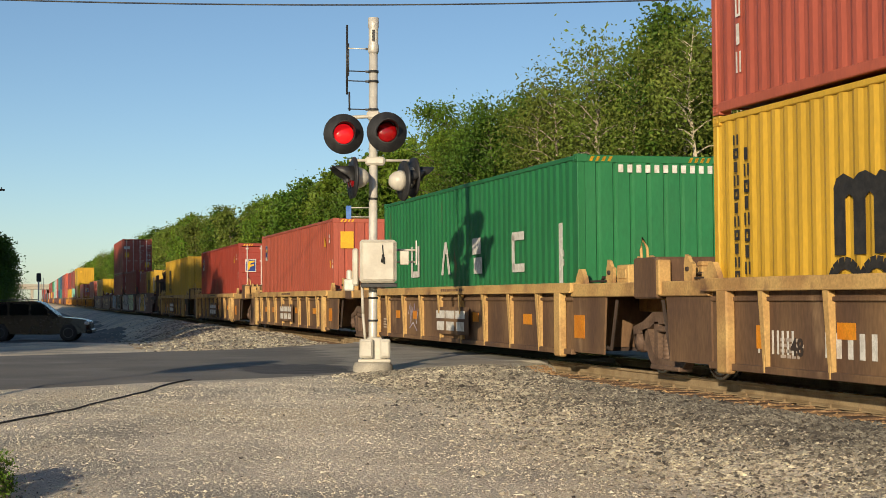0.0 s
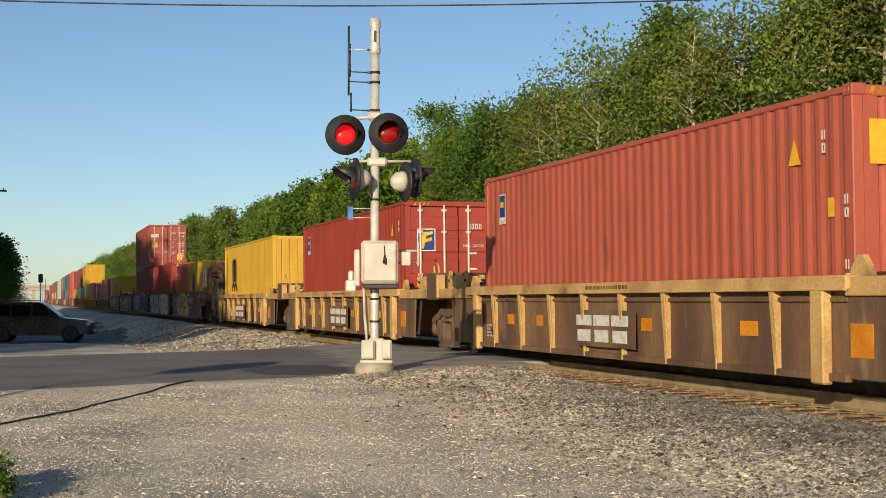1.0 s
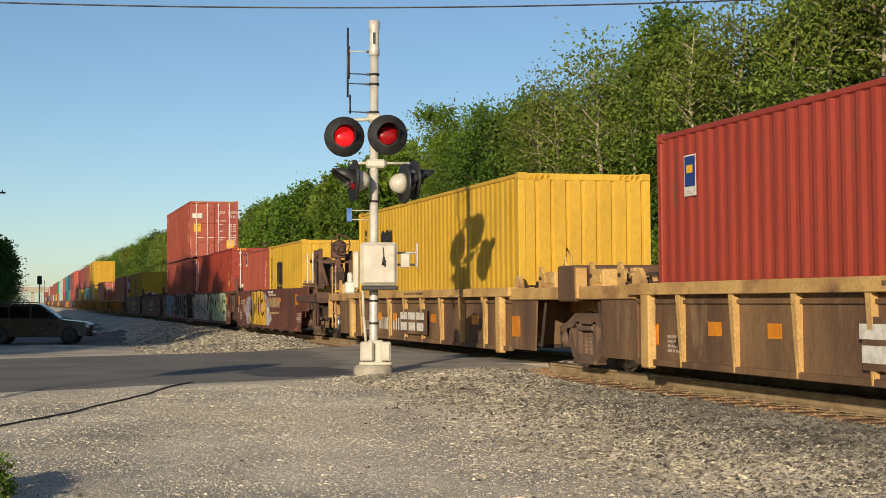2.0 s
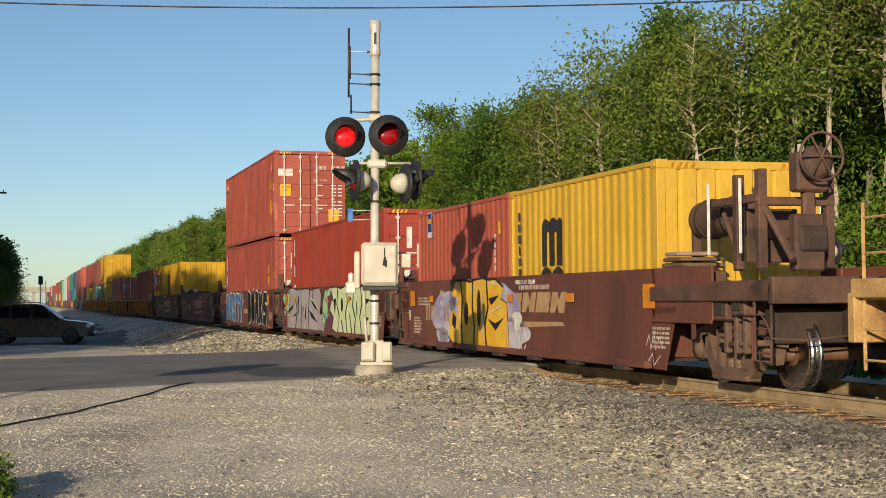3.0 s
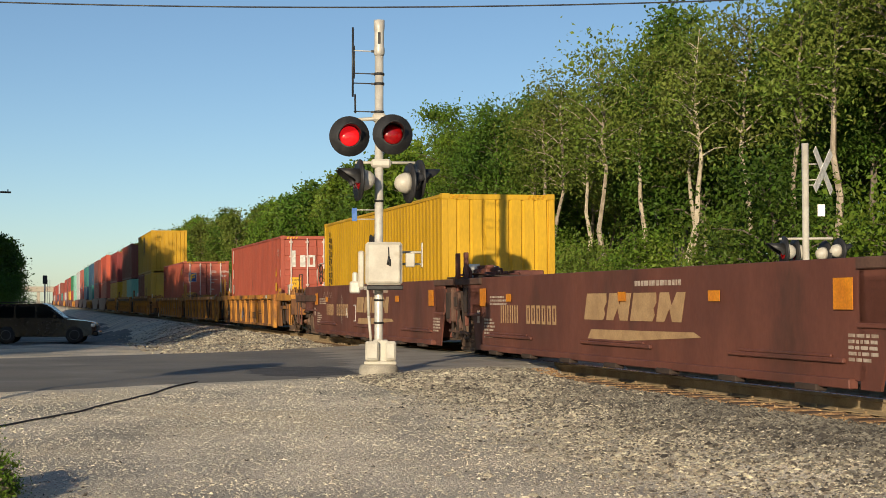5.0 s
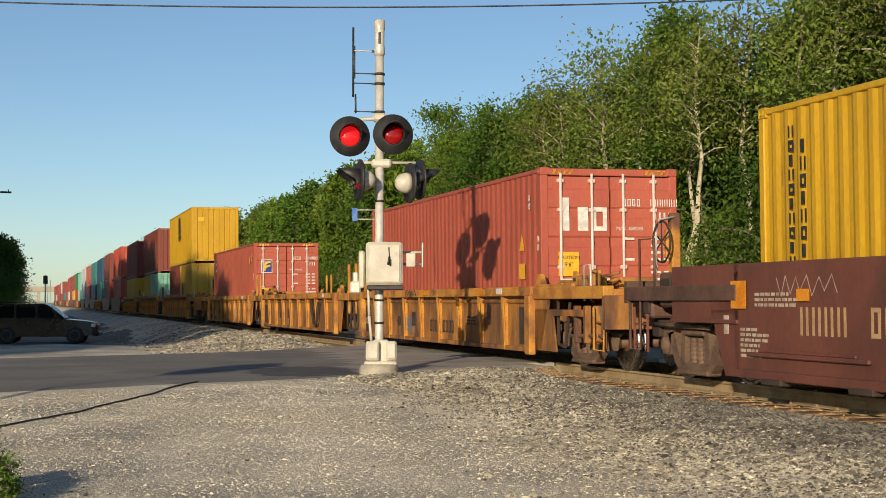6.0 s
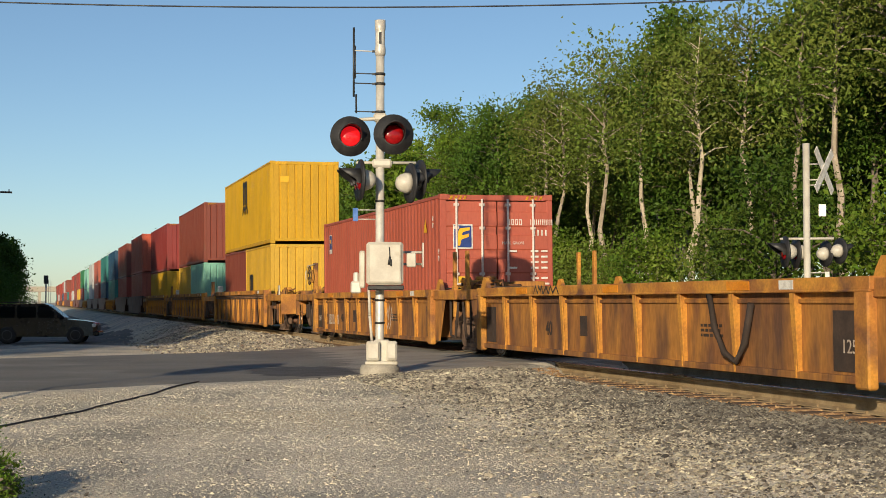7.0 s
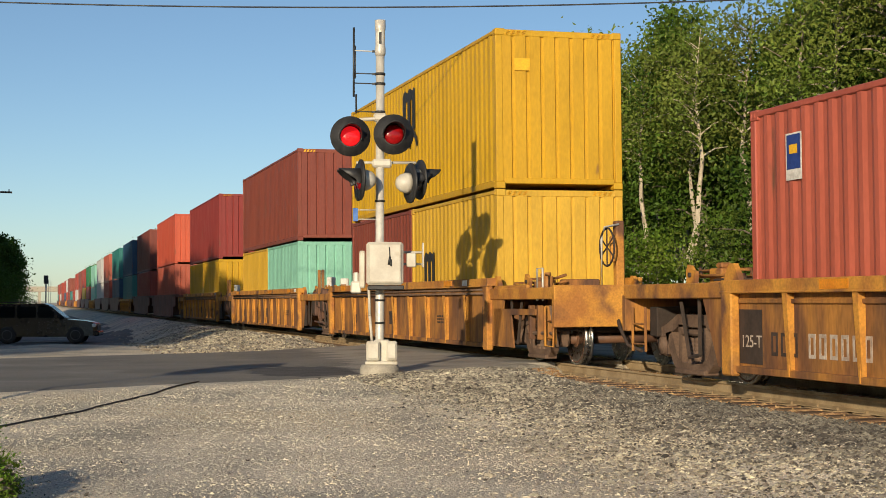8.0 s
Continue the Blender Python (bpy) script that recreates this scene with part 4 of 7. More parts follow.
def glyph(bm, k, a, b, w, h, put):
    """One of three plain signs for a character that stays unread: a hollow block, two uprights, a solid bar."""
    t = w * 0.28
    bars = {0: ((0, 0, t, h), (w - t, 0, w, h), (t, 0, w - t, t), (t, h - t, w - t, h)), 1: ((0, 0, t, h), (w - t, 0, w, h)), 2: ((0.1 * w, 0, 0.75 * w, h),)}[k % 3]
    for i, (x0, z0, x1, z1) in enumerate(bars):
        put(bm, a + x0, a + x1, b + z0, b + z1, 0.0003 * i)


def on_side(x):
    return lambda bm, a0, a1, z0, z1, d: box(bm, x - 0.003 - d, x, -a1, -a0, z0, z1)


def on_end(y):
    return lambda bm, a0, a1, z0, z1, d: box(bm, a0, a1, y - 0.003 - d, y, z0, z1)


def blob_word(c, y, z, k=1.0, vertical=False, x=None):
    """A white word mark as three plain block shapes."""
    for i, (g, wd, hd) in enumerate(((2, 0.17, 0.42), (2, 0.22, 0.30), (0, 0.2, 0.30))):
        bm = bmesh.new()
        if vertical:
            glyph(bm, g, -y - 0.13, z - i * 0.62 * k - 0.2, 0.26 * k, hd * k * 1.25, on_side(-1.224))
        else:
            glyph(bm, g, x + i * 0.22 * k, z - 0.15, wd * k, hd * k, on_end(-0.028))
        part("word_shape", bm, M_WHITE, c)


# tan well wagon
u0 = well_unit("ttx", -0.4, 17.5, 2.2, 15.7, False, False, TTX_L)
u1 = well_unit("ttx", 17.5, 35.5, 20.2, 32.9, False, False, TTX_L)
u2 = well_unit("ttx", 35.5, 53.4, 38.2, 50.8, False, False, TTX_L)
u3 = well_unit("ttx", 53.4, 71.3, 56.1, 68.8, False, False, TTX_L)
u4 = well_unit("ttx", 71.3, 87.5, 74.0, 86.5, False, True, TTX_L)
# dark brown well wagons
b0 = well_unit("brown", 92.1, 107.6, 93.8, 106.3, True, False, BN_L)
b1 = well_unit("brown", 107.6, 123.0, 109.1, 121.5, False, False, BN_L)
b2 = well_unit("brown", 123.0, 138.4, 124.5, 136.9, False, False, BN_L)
b3 = well_unit("brown", 138.4, 153.9, 139.9, 152.3, False, False, BN_L)
b4 = well_unit("brown", 153.9, 169.6, 155.4, 167.9, False, True, BN_L)
# orange-yellow well wagons
y0 = well_unit("yellow", 173.4, 189.0, 175.0, 187.4, True, False, YW_L)
y1 = well_unit("yellow", 189.0, 204.8, 190.6, 203.2, False, False, YW_L)
y2 = well_unit("yellow", 204.8, 220.6, 206.5, 219.0, False, True, YW_L)
y3 = well_unit("tall", 226.4, 244.4, 228.2, 242.2, True, False, YW_L)
y4 = well_unit("tall", 244.4, 264.3, 247.0, 262.0, False, False, YW_L)
y5 = well_unit("tall", 264.3, 283.0, 267.0, 281.0, False, True, YW_L)

c = container(3.75, Z1, M_PALE, "pale yellow container with a black emblem under another", 12.192)
arches(c, 9.0, 1.15, 0.72)
vertical_words(c, 11.35, 2.45, 8)
vertical_words(c, 11.6, 2.62, 13, step=0.16)
c = container(3.75, Z1 + 2.91, M_PINK, "faded red container stacked on a yellow one")
vertical_words(c, 11.5, 2.0, 5, M_WHITE, 0.33)

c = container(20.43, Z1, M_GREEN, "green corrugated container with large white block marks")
number_bars(c, 12.19, 2.9, 0.62, ((0.0, 1.3, 0.3),))
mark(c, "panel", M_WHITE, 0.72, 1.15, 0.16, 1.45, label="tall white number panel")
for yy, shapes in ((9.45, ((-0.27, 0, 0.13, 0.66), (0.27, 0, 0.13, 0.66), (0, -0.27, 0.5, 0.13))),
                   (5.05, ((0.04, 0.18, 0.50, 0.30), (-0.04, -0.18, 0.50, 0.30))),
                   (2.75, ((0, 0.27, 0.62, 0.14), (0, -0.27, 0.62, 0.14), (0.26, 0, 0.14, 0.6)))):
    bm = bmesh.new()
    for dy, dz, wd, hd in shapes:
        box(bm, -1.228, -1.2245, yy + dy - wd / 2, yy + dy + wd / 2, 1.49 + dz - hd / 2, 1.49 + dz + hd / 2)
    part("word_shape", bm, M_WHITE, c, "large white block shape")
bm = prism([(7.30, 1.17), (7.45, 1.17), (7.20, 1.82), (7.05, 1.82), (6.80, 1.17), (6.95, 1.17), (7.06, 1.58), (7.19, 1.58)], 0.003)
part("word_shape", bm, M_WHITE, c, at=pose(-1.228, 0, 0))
bm = bmesh.new()
for k in range(11):
    box(bm, -0.55 + k * 0.15, -0.47 + k * 0.15, -0.008, -0.004, 2.62, 2.74)
part("number_mark", bm, M_WHITE, c, "row of white characters")

c = container(38.35, Z1, M_PINK, "sun-faded red corrugated container with a blank end")
number_bars(c, 12.19, 2.9)
side_logo(c)
warn(c)
mark(c, "sticker", M_STICK, 0.42, 1.65, 0.12, 0.2)
endmark(c, "sticker", M_STICK, -0.85, 2.3, 0.36, 0.46)

c = container(56.31, Z1, M_RED, "dull red container with double doors and white bars", doors=True)
number_bars(c, 12.19, 2.9)
side_logo(c)
warn(c)
door_marks(c, 2.896)

c = container(74.1, Z1, M_PALE, "pale yellow container with a black emblem")
arches(c, 9.3, 1.45, 0.8)
vertical_words(c, 11.4, 2.45, 8)

c = container(94.0, Z1, M_PALE, "short yellow container with a black emblem in a brown wagon", 6.058, 2.591)
arches(c, 4.0, 1.28, 0.66)
vertical_words(c, 5.55, 2.2, 8)
c = container(94.0 + 6.13, Z1, M_PINK, "short faded red container with a blue emblem", 6.058, 2.591)
side_logo(c, 6.058)
mark(c, "sticker", M_STICK, 0.5, 2.0, 0.12, 0.22)
number_bars(c, 6.058, 2.591, 0.75, ((0.0, 1.5, 0.8),))

c = container(109.2, Z1, M_RED, "dull red container with white word shapes", doors=True)
number_bars(c, 12.19, 2.9)
warn(c, 0.95, 1.7)
mark(c, "sticker", M_STICK, 0.9, 1.45, 0.3, 0.26)
blob_word(c, 11.6, 2.3, 1.0, True)
blob_word(c, 0, 2.1, 1.2, False, -0.7)
door_marks(c, 2.896, (-0.3, 1.2), False)

c = container(124.58, Z1, M_FADED, "dull red container with white word shapes under another", doors=True)
number_bars(c, 12.19, 2.9)
warn(c, 1.25, 1.7)
mark(c, "sticker", M_STICK, 1.25, 1.45, 0.3, 0.26)
blob_word(c, 11.7, 2.2, 1.0, True)
blob_word(c, 0, 2.0, 1.2, False, -0.7)
door_marks(c, 2.896, (-0.3, 1.0), False)
c = container(124.58, Z1 + 2.92, M_FADED, "dull red container with a small emblem stacked on top", doors=True)
number_bars(c, 12.19, 2.9)
warn(c, 0.7, 1.65)
mark(c, "sticker", M_STICK, 0.7, 1.0, 0.22, 0.5)
mark(c, "logo_panel", M_WHITE, 11.55, 2.35, 0.5, 0.42, label="white bordered emblem panel")
mark(c, "logo_field", M_BLACK, 11.55, 2.28, 0.46, 0.2, -1.228)
mark(c, "logo_shape", M_STICK, 11.55, 2.47, 0.36, 0.12, -1.228)
endmark(c, "logo_panel", M_WHITE, -0.85, 2.15, 0.5, 0.24, -0.026)
endmark(c, "sticker", M_STICK, 0.8, 0.7, 0.36, 0.42, -0.026)
door_marks(c, 2.896, (-0.85, 1.55), False)

c = container(155.5, Z1, M_YELLOW, "yellow container with a large black emblem")
arches(c, 6.0, 1.38, 0.85)
vertical_words(c, 11.2, 2.45, 8)
vertical_words(c, 11.45, 2.62, 13, step=0.16)

c = container(175.08, Z1, M_PINK, "faded red container with white word shapes and doors", doors=True)
number_bars(c, 12.19, 2.9)
warn(c, 0.95, 1.55)
mark(c, "sticker", M_STICK, 0.95, 1.2, 0.3, 0.26)
blob_word(c, 11.55, 2.45, 1.0, True)
blob_word(c, 0, 2.0, 1.3, False, -0.9)
door_marks(c, 2.896, (-0.75, 1.3), False)

c = container(206.62, Z1, M_PINK, "faded red container with doors and a blue emblem", doors=True)
number_bars(c, 12.19, 2.9)
side_logo(c)
warn(c)
door_marks(c, 2.896)

c = container(228.33, Z1, M_PALE, "short pale yellow container under a stacked one", 6.058, 2.715)
arches(c, 4.6, 1.05, 0.6)
c = container(228.33 + 6.13, Z1, M_BROWN, "short brown red container under a stacked one", 6.058, 2.715)
c = container(228.33, Z1 + 2.73, M_YELLOW, "yellow container with a black emblem stacked on top")
arches(c, 6.2, 1.75, 0.8)
endmark(c, "sticker", M_STICK, -0.72, 2.25, 0.3, 0.22)

FAR = [(248.4, (M_MINT, M_PALE), M_BROWN, 2.591), (268.1, (M_YELLOW, M_YELLOW), M_DKRED, 2.591), (288.5, (M_PINK,), M_ORANGE, 2.896), (307.0, (M_RED,), M_BROWN, 2.896),
       (325.0, (M_TEAL,), M_BLUE, 2.896), (343.0, (M_BLUE,), M_TEAL, 2.896), (361.0, (M_RED,), M_PINK, 2.896), (379.0, (M_GREY,), M_GREY, 2.896), (397.0, (M_MINT,), M_MINT, 2.591),
       (415.0, (M_RED,), M_GREEN, 2.896), (433.0, (M_PALE,), M_RED, 2.896), (451.0, (M_BROWN,), M_BROWN, 2.896), (469.0, (M_GREY,), M_RED, 2.896), (487.0, (M_RED,), None, 2.896),
       (505.0, (M_TEAL,), None, 2.896), (523.0, (M_BROWN,), M_BROWN, 2.896), (541.0, (M_RED,), M_GREY, 2.896), (559.0, (M_BLUE,), M_RED, 2.896), (577.0, (M_RED,), None, 2.896),
       (595.0, (M_BROWN,), M_RED, 2.896), (613.0, (M_GREY,), M_BROWN, 2.896), (631.0, (M_RED,), M_RED, 2.896), (649.0, (M_TEAL,), M_BROWN, 2.896)]


def hue(m):
    return m.name.replace(" container paint", "")


for i, (s, low, up, high) in enumerate(FAR):
    for k, m in enumerate(low):
        container(s + k * 6.13, Z1, m, hue(m) + " corrugated container low in a distant wagon", 6.058 if len(low) > 1 else 12.192, high, plain=True)
    if up:
        container(s, Z1 + high + 0.02, up, hue(up) + " corrugated container stacked on a distant wagon", plain=i > 1)
    if i > 1:
        well_unit("brown" if i % 4 else "yellow", s - 2.9, s + 15.1, s - 0.2, s + 12.4, False, False, BN_L if i % 4 else YW_L, detail=False)


# ---- paint on the wagons ----
M_LILAC = mat("lilac spray paint", (0.30, 0.25, 0.42), (0.55, 0.52, 0.58), scale=1.5, rough=0.55)
M_AMBER = mat("amber spray paint", (0.74, 0.40, 0.02), (0.80, 0.52, 0.05), scale=1.6, rough=0.5)
M_SKYB = mat("blue spray paint", (0.045, 0.15, 0.35), (0.075, 0.20, 0.40), scale=1.5, rough=0.5)
M_INK = mat("black spray paint", (0.006, 0.006, 0.007), (0.012, 0.012, 0.013), scale=3, rough=0.7)
M_TAN = mat("tan marking paint", (0.46, 0.30, 0.15), (0.38, 0.24, 0.12), scale=4)
M_CHALK = mat("faded pale marking", (0.50, 0.42, 0.34), (0.34, 0.26, 0.2), scale=8)


def strokes(name, lines, width, material, parent, at, x, label="", sx=1.0, sz=1.0):
    """Broad painted strokes along lines of (across, up) points; across runs towards -y."""
    bm = bmesh.new()
    step = 0
    for line in lines:
        pts = [(-a * sx, b * sz) for a, b in line]
        for i, ((y0, z0), (y1, z1)) in enumerate(zip(pts, pts[1:])):
            d = math.hypot(y1 - y0, z1 - z0) or 1
            ny, nz = -(z1 - z0) / d * width / 2, (y1 - y0) / d * width / 2
            ey, ez = (y1 - y0) / d * width * 0.35, (z1 - z0) / d * width * 0.35
            step += 1
            xx = x - 0.0003 * step
            bm.faces.new([bm.verts.new((xx, *q)) for q in ((y0 - ey + ny, z0 - ez + nz), (y0 - ey - ny, z0 - ez - nz), (y1 + ey - ny, z1 + ez - nz), (y1 + ey + ny, z1 + ez + nz))])
    bmesh.ops.recalc_face_normals(bm, faces=bm.faces)
    return part(name, bm, material, parent, label, at)


FORM = {"N": [[(0, 0), (0, 1), (0.7, 0), (0.7, 1)]], "A": [[(0, 0), (0.2, 1), (0.5, 1), (0.7, 0)], [(0.1, 0.42), (0.6, 0.42)]],
        "S": [[(0.7, 0.95), (0.15, 1), (0.05, 0.6), (0.65, 0.45), (0.6, 0.02), (0, 0.05)]], "T": [[(0, 1), (0.8, 1)], [(0.4, 1), (0.4, 0)]],
        "Y": [[(0, 1), (0.35, 0.5), (0.7, 1)], [(0.35, 0.5), (0.35, 0)]], "B": [[(0.05, 0), (0.05, 1), (0.5, 0.9), (0.45, 0.58), (0.1, 0.52), (0.6, 0.4), (0.55, 0.05), (0.05, 0)]],
        "O": [[(0.1, 0.1), (0.08, 0.8), (0.35, 1), (0.6, 0.8), (0.6, 0.15), (0.35, 0), (0.1, 0.1)]], "K": [[(0.05, 0), (0.05, 1)], [(0.6, 1), (0.1, 0.5), (0.65, 0)]],
        "Z": [[(0, 1), (0.7, 0.95), (0.05, 0.1), (0.75, 0)]], "E": [[(0.65, 1), (0.05, 0.95), (0.05, 0.05), (0.7, 0)], [(0.05, 0.5), (0.5, 0.52)]],
        "R": [[(0.05, 0), (0.05, 1), (0.55, 0.92), (0.5, 0.55), (0.1, 0.5), (0.65, 0)]], "I": [[(0.1, 1), (0.6, 1)], [(0.35, 1), (0.35, 0)], [(0.1, 0), (0.6, 0)]], "J": [[(0.15, 1), (0.65, 1)], [(0.5, 1), (0.5, 0.15), (0.25, 0), (0, 0.25)]], "D": [[(0.1, 0), (0.1, 1), (0.5, 0.85), (0.6, 0.4), (0.45, 0.05), (0.1, 0)]]}


def mural(u, forms, y_from, y_to, z0, z1, fill, edge, ground=None, label="", pen=0.2, x=-1.404):
    """Fat graffiti forms from y_from (far) to y_to (near) on a wagon's side."""
    n = len(forms)
    wide = (y_from - y_to) / n
    if ground:
        k = 9
        top = [(y_to - 0.2 + (y_from - y_to + 0.4) * i / k, z1 + 0.02 - 0.06 * (i % 2)) for i in range(k + 1)]
        low = [(y, z0 - 0.02 + 0.05 * ((i + 1) % 2)) for i, (y, _) in enumerate(top)]
        part("painted_field", prism(low + top[::-1], 0.002), ground, u, at=pose(x + 0.001, 0, 0))
    m = pen * 0.62
    for i, f in enumerate(forms):
        at = pose(0, y_from - wide * i - m, z0 + m)
        tilt = 0.04 * math.sin(i * 2.1)
        lines = [[(a + tilt * b, b + 0.05 * math.sin(3 * a + i)) for a, b in line] for line in FORM[f]]
        sx, sz = (wide - 2 * m + 0.06) / 0.7, (z1 - z0 - 2 * m) * 0.96
        strokes("graffiti_edge", lines, pen + 0.10, edge, u, at, x - 0.003, "", sx, sz)
        strokes("graffiti_form", lines, pen, fill, u, at, x - 0.010, label, sx, sz)


mural(b2, "NASTY", 12.35, 7.8, 0.27, 1.42, M_SKYB, M_WHITE, None, "blue graffiti letters", 0.30)
mural(b2, "BOAKS", 6.5, 2.1, 0.22, 1.48, M_INK, M_WHITE, None, "black graffiti forms with white edges", 0.33)
M_MURAL = mat("silver grey spray paint", (0.42, 0.38, 0.39), (0.34, 0.30, 0.32), scale=1.5, rough=0.5, third=(0.30, 0.12, 0.16), third_scale=1.6, third_at=(0.68, 0.78))
M_AQUA = mat("aqua and lime spray paint", (0.18, 0.52, 0.46), (0.62, 0.66, 0.14), scale=2.4, spread=(0.45, 0.55), rough=0.5)


def fat_word(u, y_far, y_near, z0, z1, outline, gaps, holes, shine, fill, edge, label, x=-1.404):
    """A broad piece of lettering: one filled mass inside a dark border, split by dark gaps and holes, with pale glints."""
    def spot(p):
        return y_far - p[0] * (y_far - y_near), z0 + p[1] * (z1 - z0)
    cy, cz = spot((0.5, 0.5))
    for name, grow, material, dx in (("graffiti_edge", 1.0, edge, 0.0), ("graffiti_form", 0.972, fill, 0.004)):
        pts = [(cy + (y - cy) * (grow if grow == 1 else 0.985), cz + (z - cz) * (grow if grow == 1 else 0.94)) for y, z in map(spot, outline)]
        part(name, prism(pts, 0.003), material, u, label if grow < 1 else "", pose(x - dx - 0.003, 0, 0))
    for h in holes:
        if len(h) == 4 and not isinstance(h[0], tuple):
            h = [(h[0] + h[2] * math.cos(a), h[1] + h[3] * math.sin(a)) for a in np.linspace(0, math.tau, 15)[:-1]]
        part("graffiti_gap", prism([spot(p) for p in h], 0.002), edge, u, at=pose(x - 0.010, 0, 0))
    for lines, width, material, dx in ((gaps, 0.075, edge, 0.012), (shine, 0.030, M_WHITE, 0.020)):
        for line in lines:
            pts = [spot(p) for p in line]
            strokes("graffiti_gap" if material is edge else "graffiti_glint", [[(-y, z) for y, z in pts]], width, material, u, None, x - dx)


def spray_blob(u, y, z, ry, rz, material, x=-1.403, seed=0):
    pts = [(y + ry * k * math.cos(a), z + rz * k * math.sin(a)) for a in np.linspace(0, math.tau, 37)[:-1] for k in (1 + 0.14 * math.sin(3 * a + seed) + 0.07 * math.sin(5 * a + 2 * seed),)]
    part("sprayed_patch", prism(pts, 0.002), material, u, at=pose(x - 0.002, 0, 0))


for k, (y, z, ry, rz) in enumerate(((13.5, 1.05, 0.32, 0.28), (14.1, 1.15, 0.16, 0.16), (13.95, 0.75, 0.10, 0.14), (7.55, 0.92, 0.42, 0.36), (7.15, 1.27, 0.26, 0.08), (6.75, 0.98, 0.10, 0.13), (7.85, 0.55, 0.2, 0.2))):
    spray_blob(b1, y, z, ry, rz, M_AQUA, seed=k)
fat_word(b1, 13.5, 7.65, 0.16, 1.455,
         [(0.0, 0.04), (0.06, 0.46), (0.045, 0.92), (0.08, 0.98), (0.25, 1.0), (0.28, 0.95), (0.34, 1.0), (0.40, 0.96), (0.50, 1.0), (0.60, 0.98), (0.64, 0.95), (0.86, 1.0), (0.91, 0.88), (0.90, 0.62), (0.93, 0.46), (0.95, 0.28), (1.0, 0.0),
          (0.86, -0.02), (0.60, 0.02), (0.40, 0.0), (0.24, 0.03)],
         [[(0.27, 0.95), (0.26, 0.72), (0.29, 0.42), (0.235, 0.05)], [(0.395, 0.96), (0.405, 0.5), (0.395, 0.02)], [(0.63, 0.95), (0.60, 0.55), (0.605, 0.02)], [(0.72, 1.0), (0.70, 0.72)]],
         [[(0.05, 0.42), (0.06, 0.50), (0.12, 0.56), (0.20, 0.68), (0.16, 0.52)], [(0.11, 0.28), (0.27, 0.44), (0.26, 0.34)], (0.325, 0.60, 0.022, 0.22), [(0.49, 0.34), (0.54, 0.66), (0.52, 0.26)], (0.452, 0.52, 0.010, 0.07),
          [(0.655, 0.72), (0.72, 0.68), (0.87, 0.46), (0.74, 0.56)], [(0.615, 0.50), (0.70, 0.42), (0.83, 0.22), (0.66, 0.34)], [(0.88, 0.42), (0.90, 0.62), (0.94, 0.44), (0.915, 0.40)]],
         [[(0.055, 0.92), (0.09, 0.965), (0.2, 0.965)], [(0.01, 0.08), (0.05, 0.40)], [(0.12, 0.27), (0.25, 0.34)], [(0.20, 0.69), (0.17, 0.60)], [(0.35, 0.65), (0.34, 0.40)], [(0.42, 0.94), (0.425, 0.55)], [(0.52, 0.62), (0.50, 0.10), (0.53, 0.02)],
          [(0.66, 0.76), (0.73, 0.70), (0.86, 0.50)], [(0.62, 0.56), (0.70, 0.46)], [(0.87, 0.98), (0.90, 0.86)], [(0.96, 0.28), (0.985, 0.05)], [(0.28, 0.94), (0.285, 0.70)]],
         M_MURAL, M_INK, "silver grey graffiti forms with black edges")
M_PALELIME = mat("pale lime spray paint", (0.58, 0.68, 0.36), (0.66, 0.72, 0.48), scale=2.0, rough=0.5)
M_PLUM = mat("plum spray paint", (0.15, 0.045, 0.085), (0.10, 0.035, 0.06), scale=1.5, rough=0.55)
for k, (y, z, ry, rz) in enumerate(((6.9, 0.75, 0.42, 0.52), (2.3, 0.7, 0.5, 0.45))):
    spray_blob(b1, y, z, ry, rz, M_PLUM, seed=40 + k)
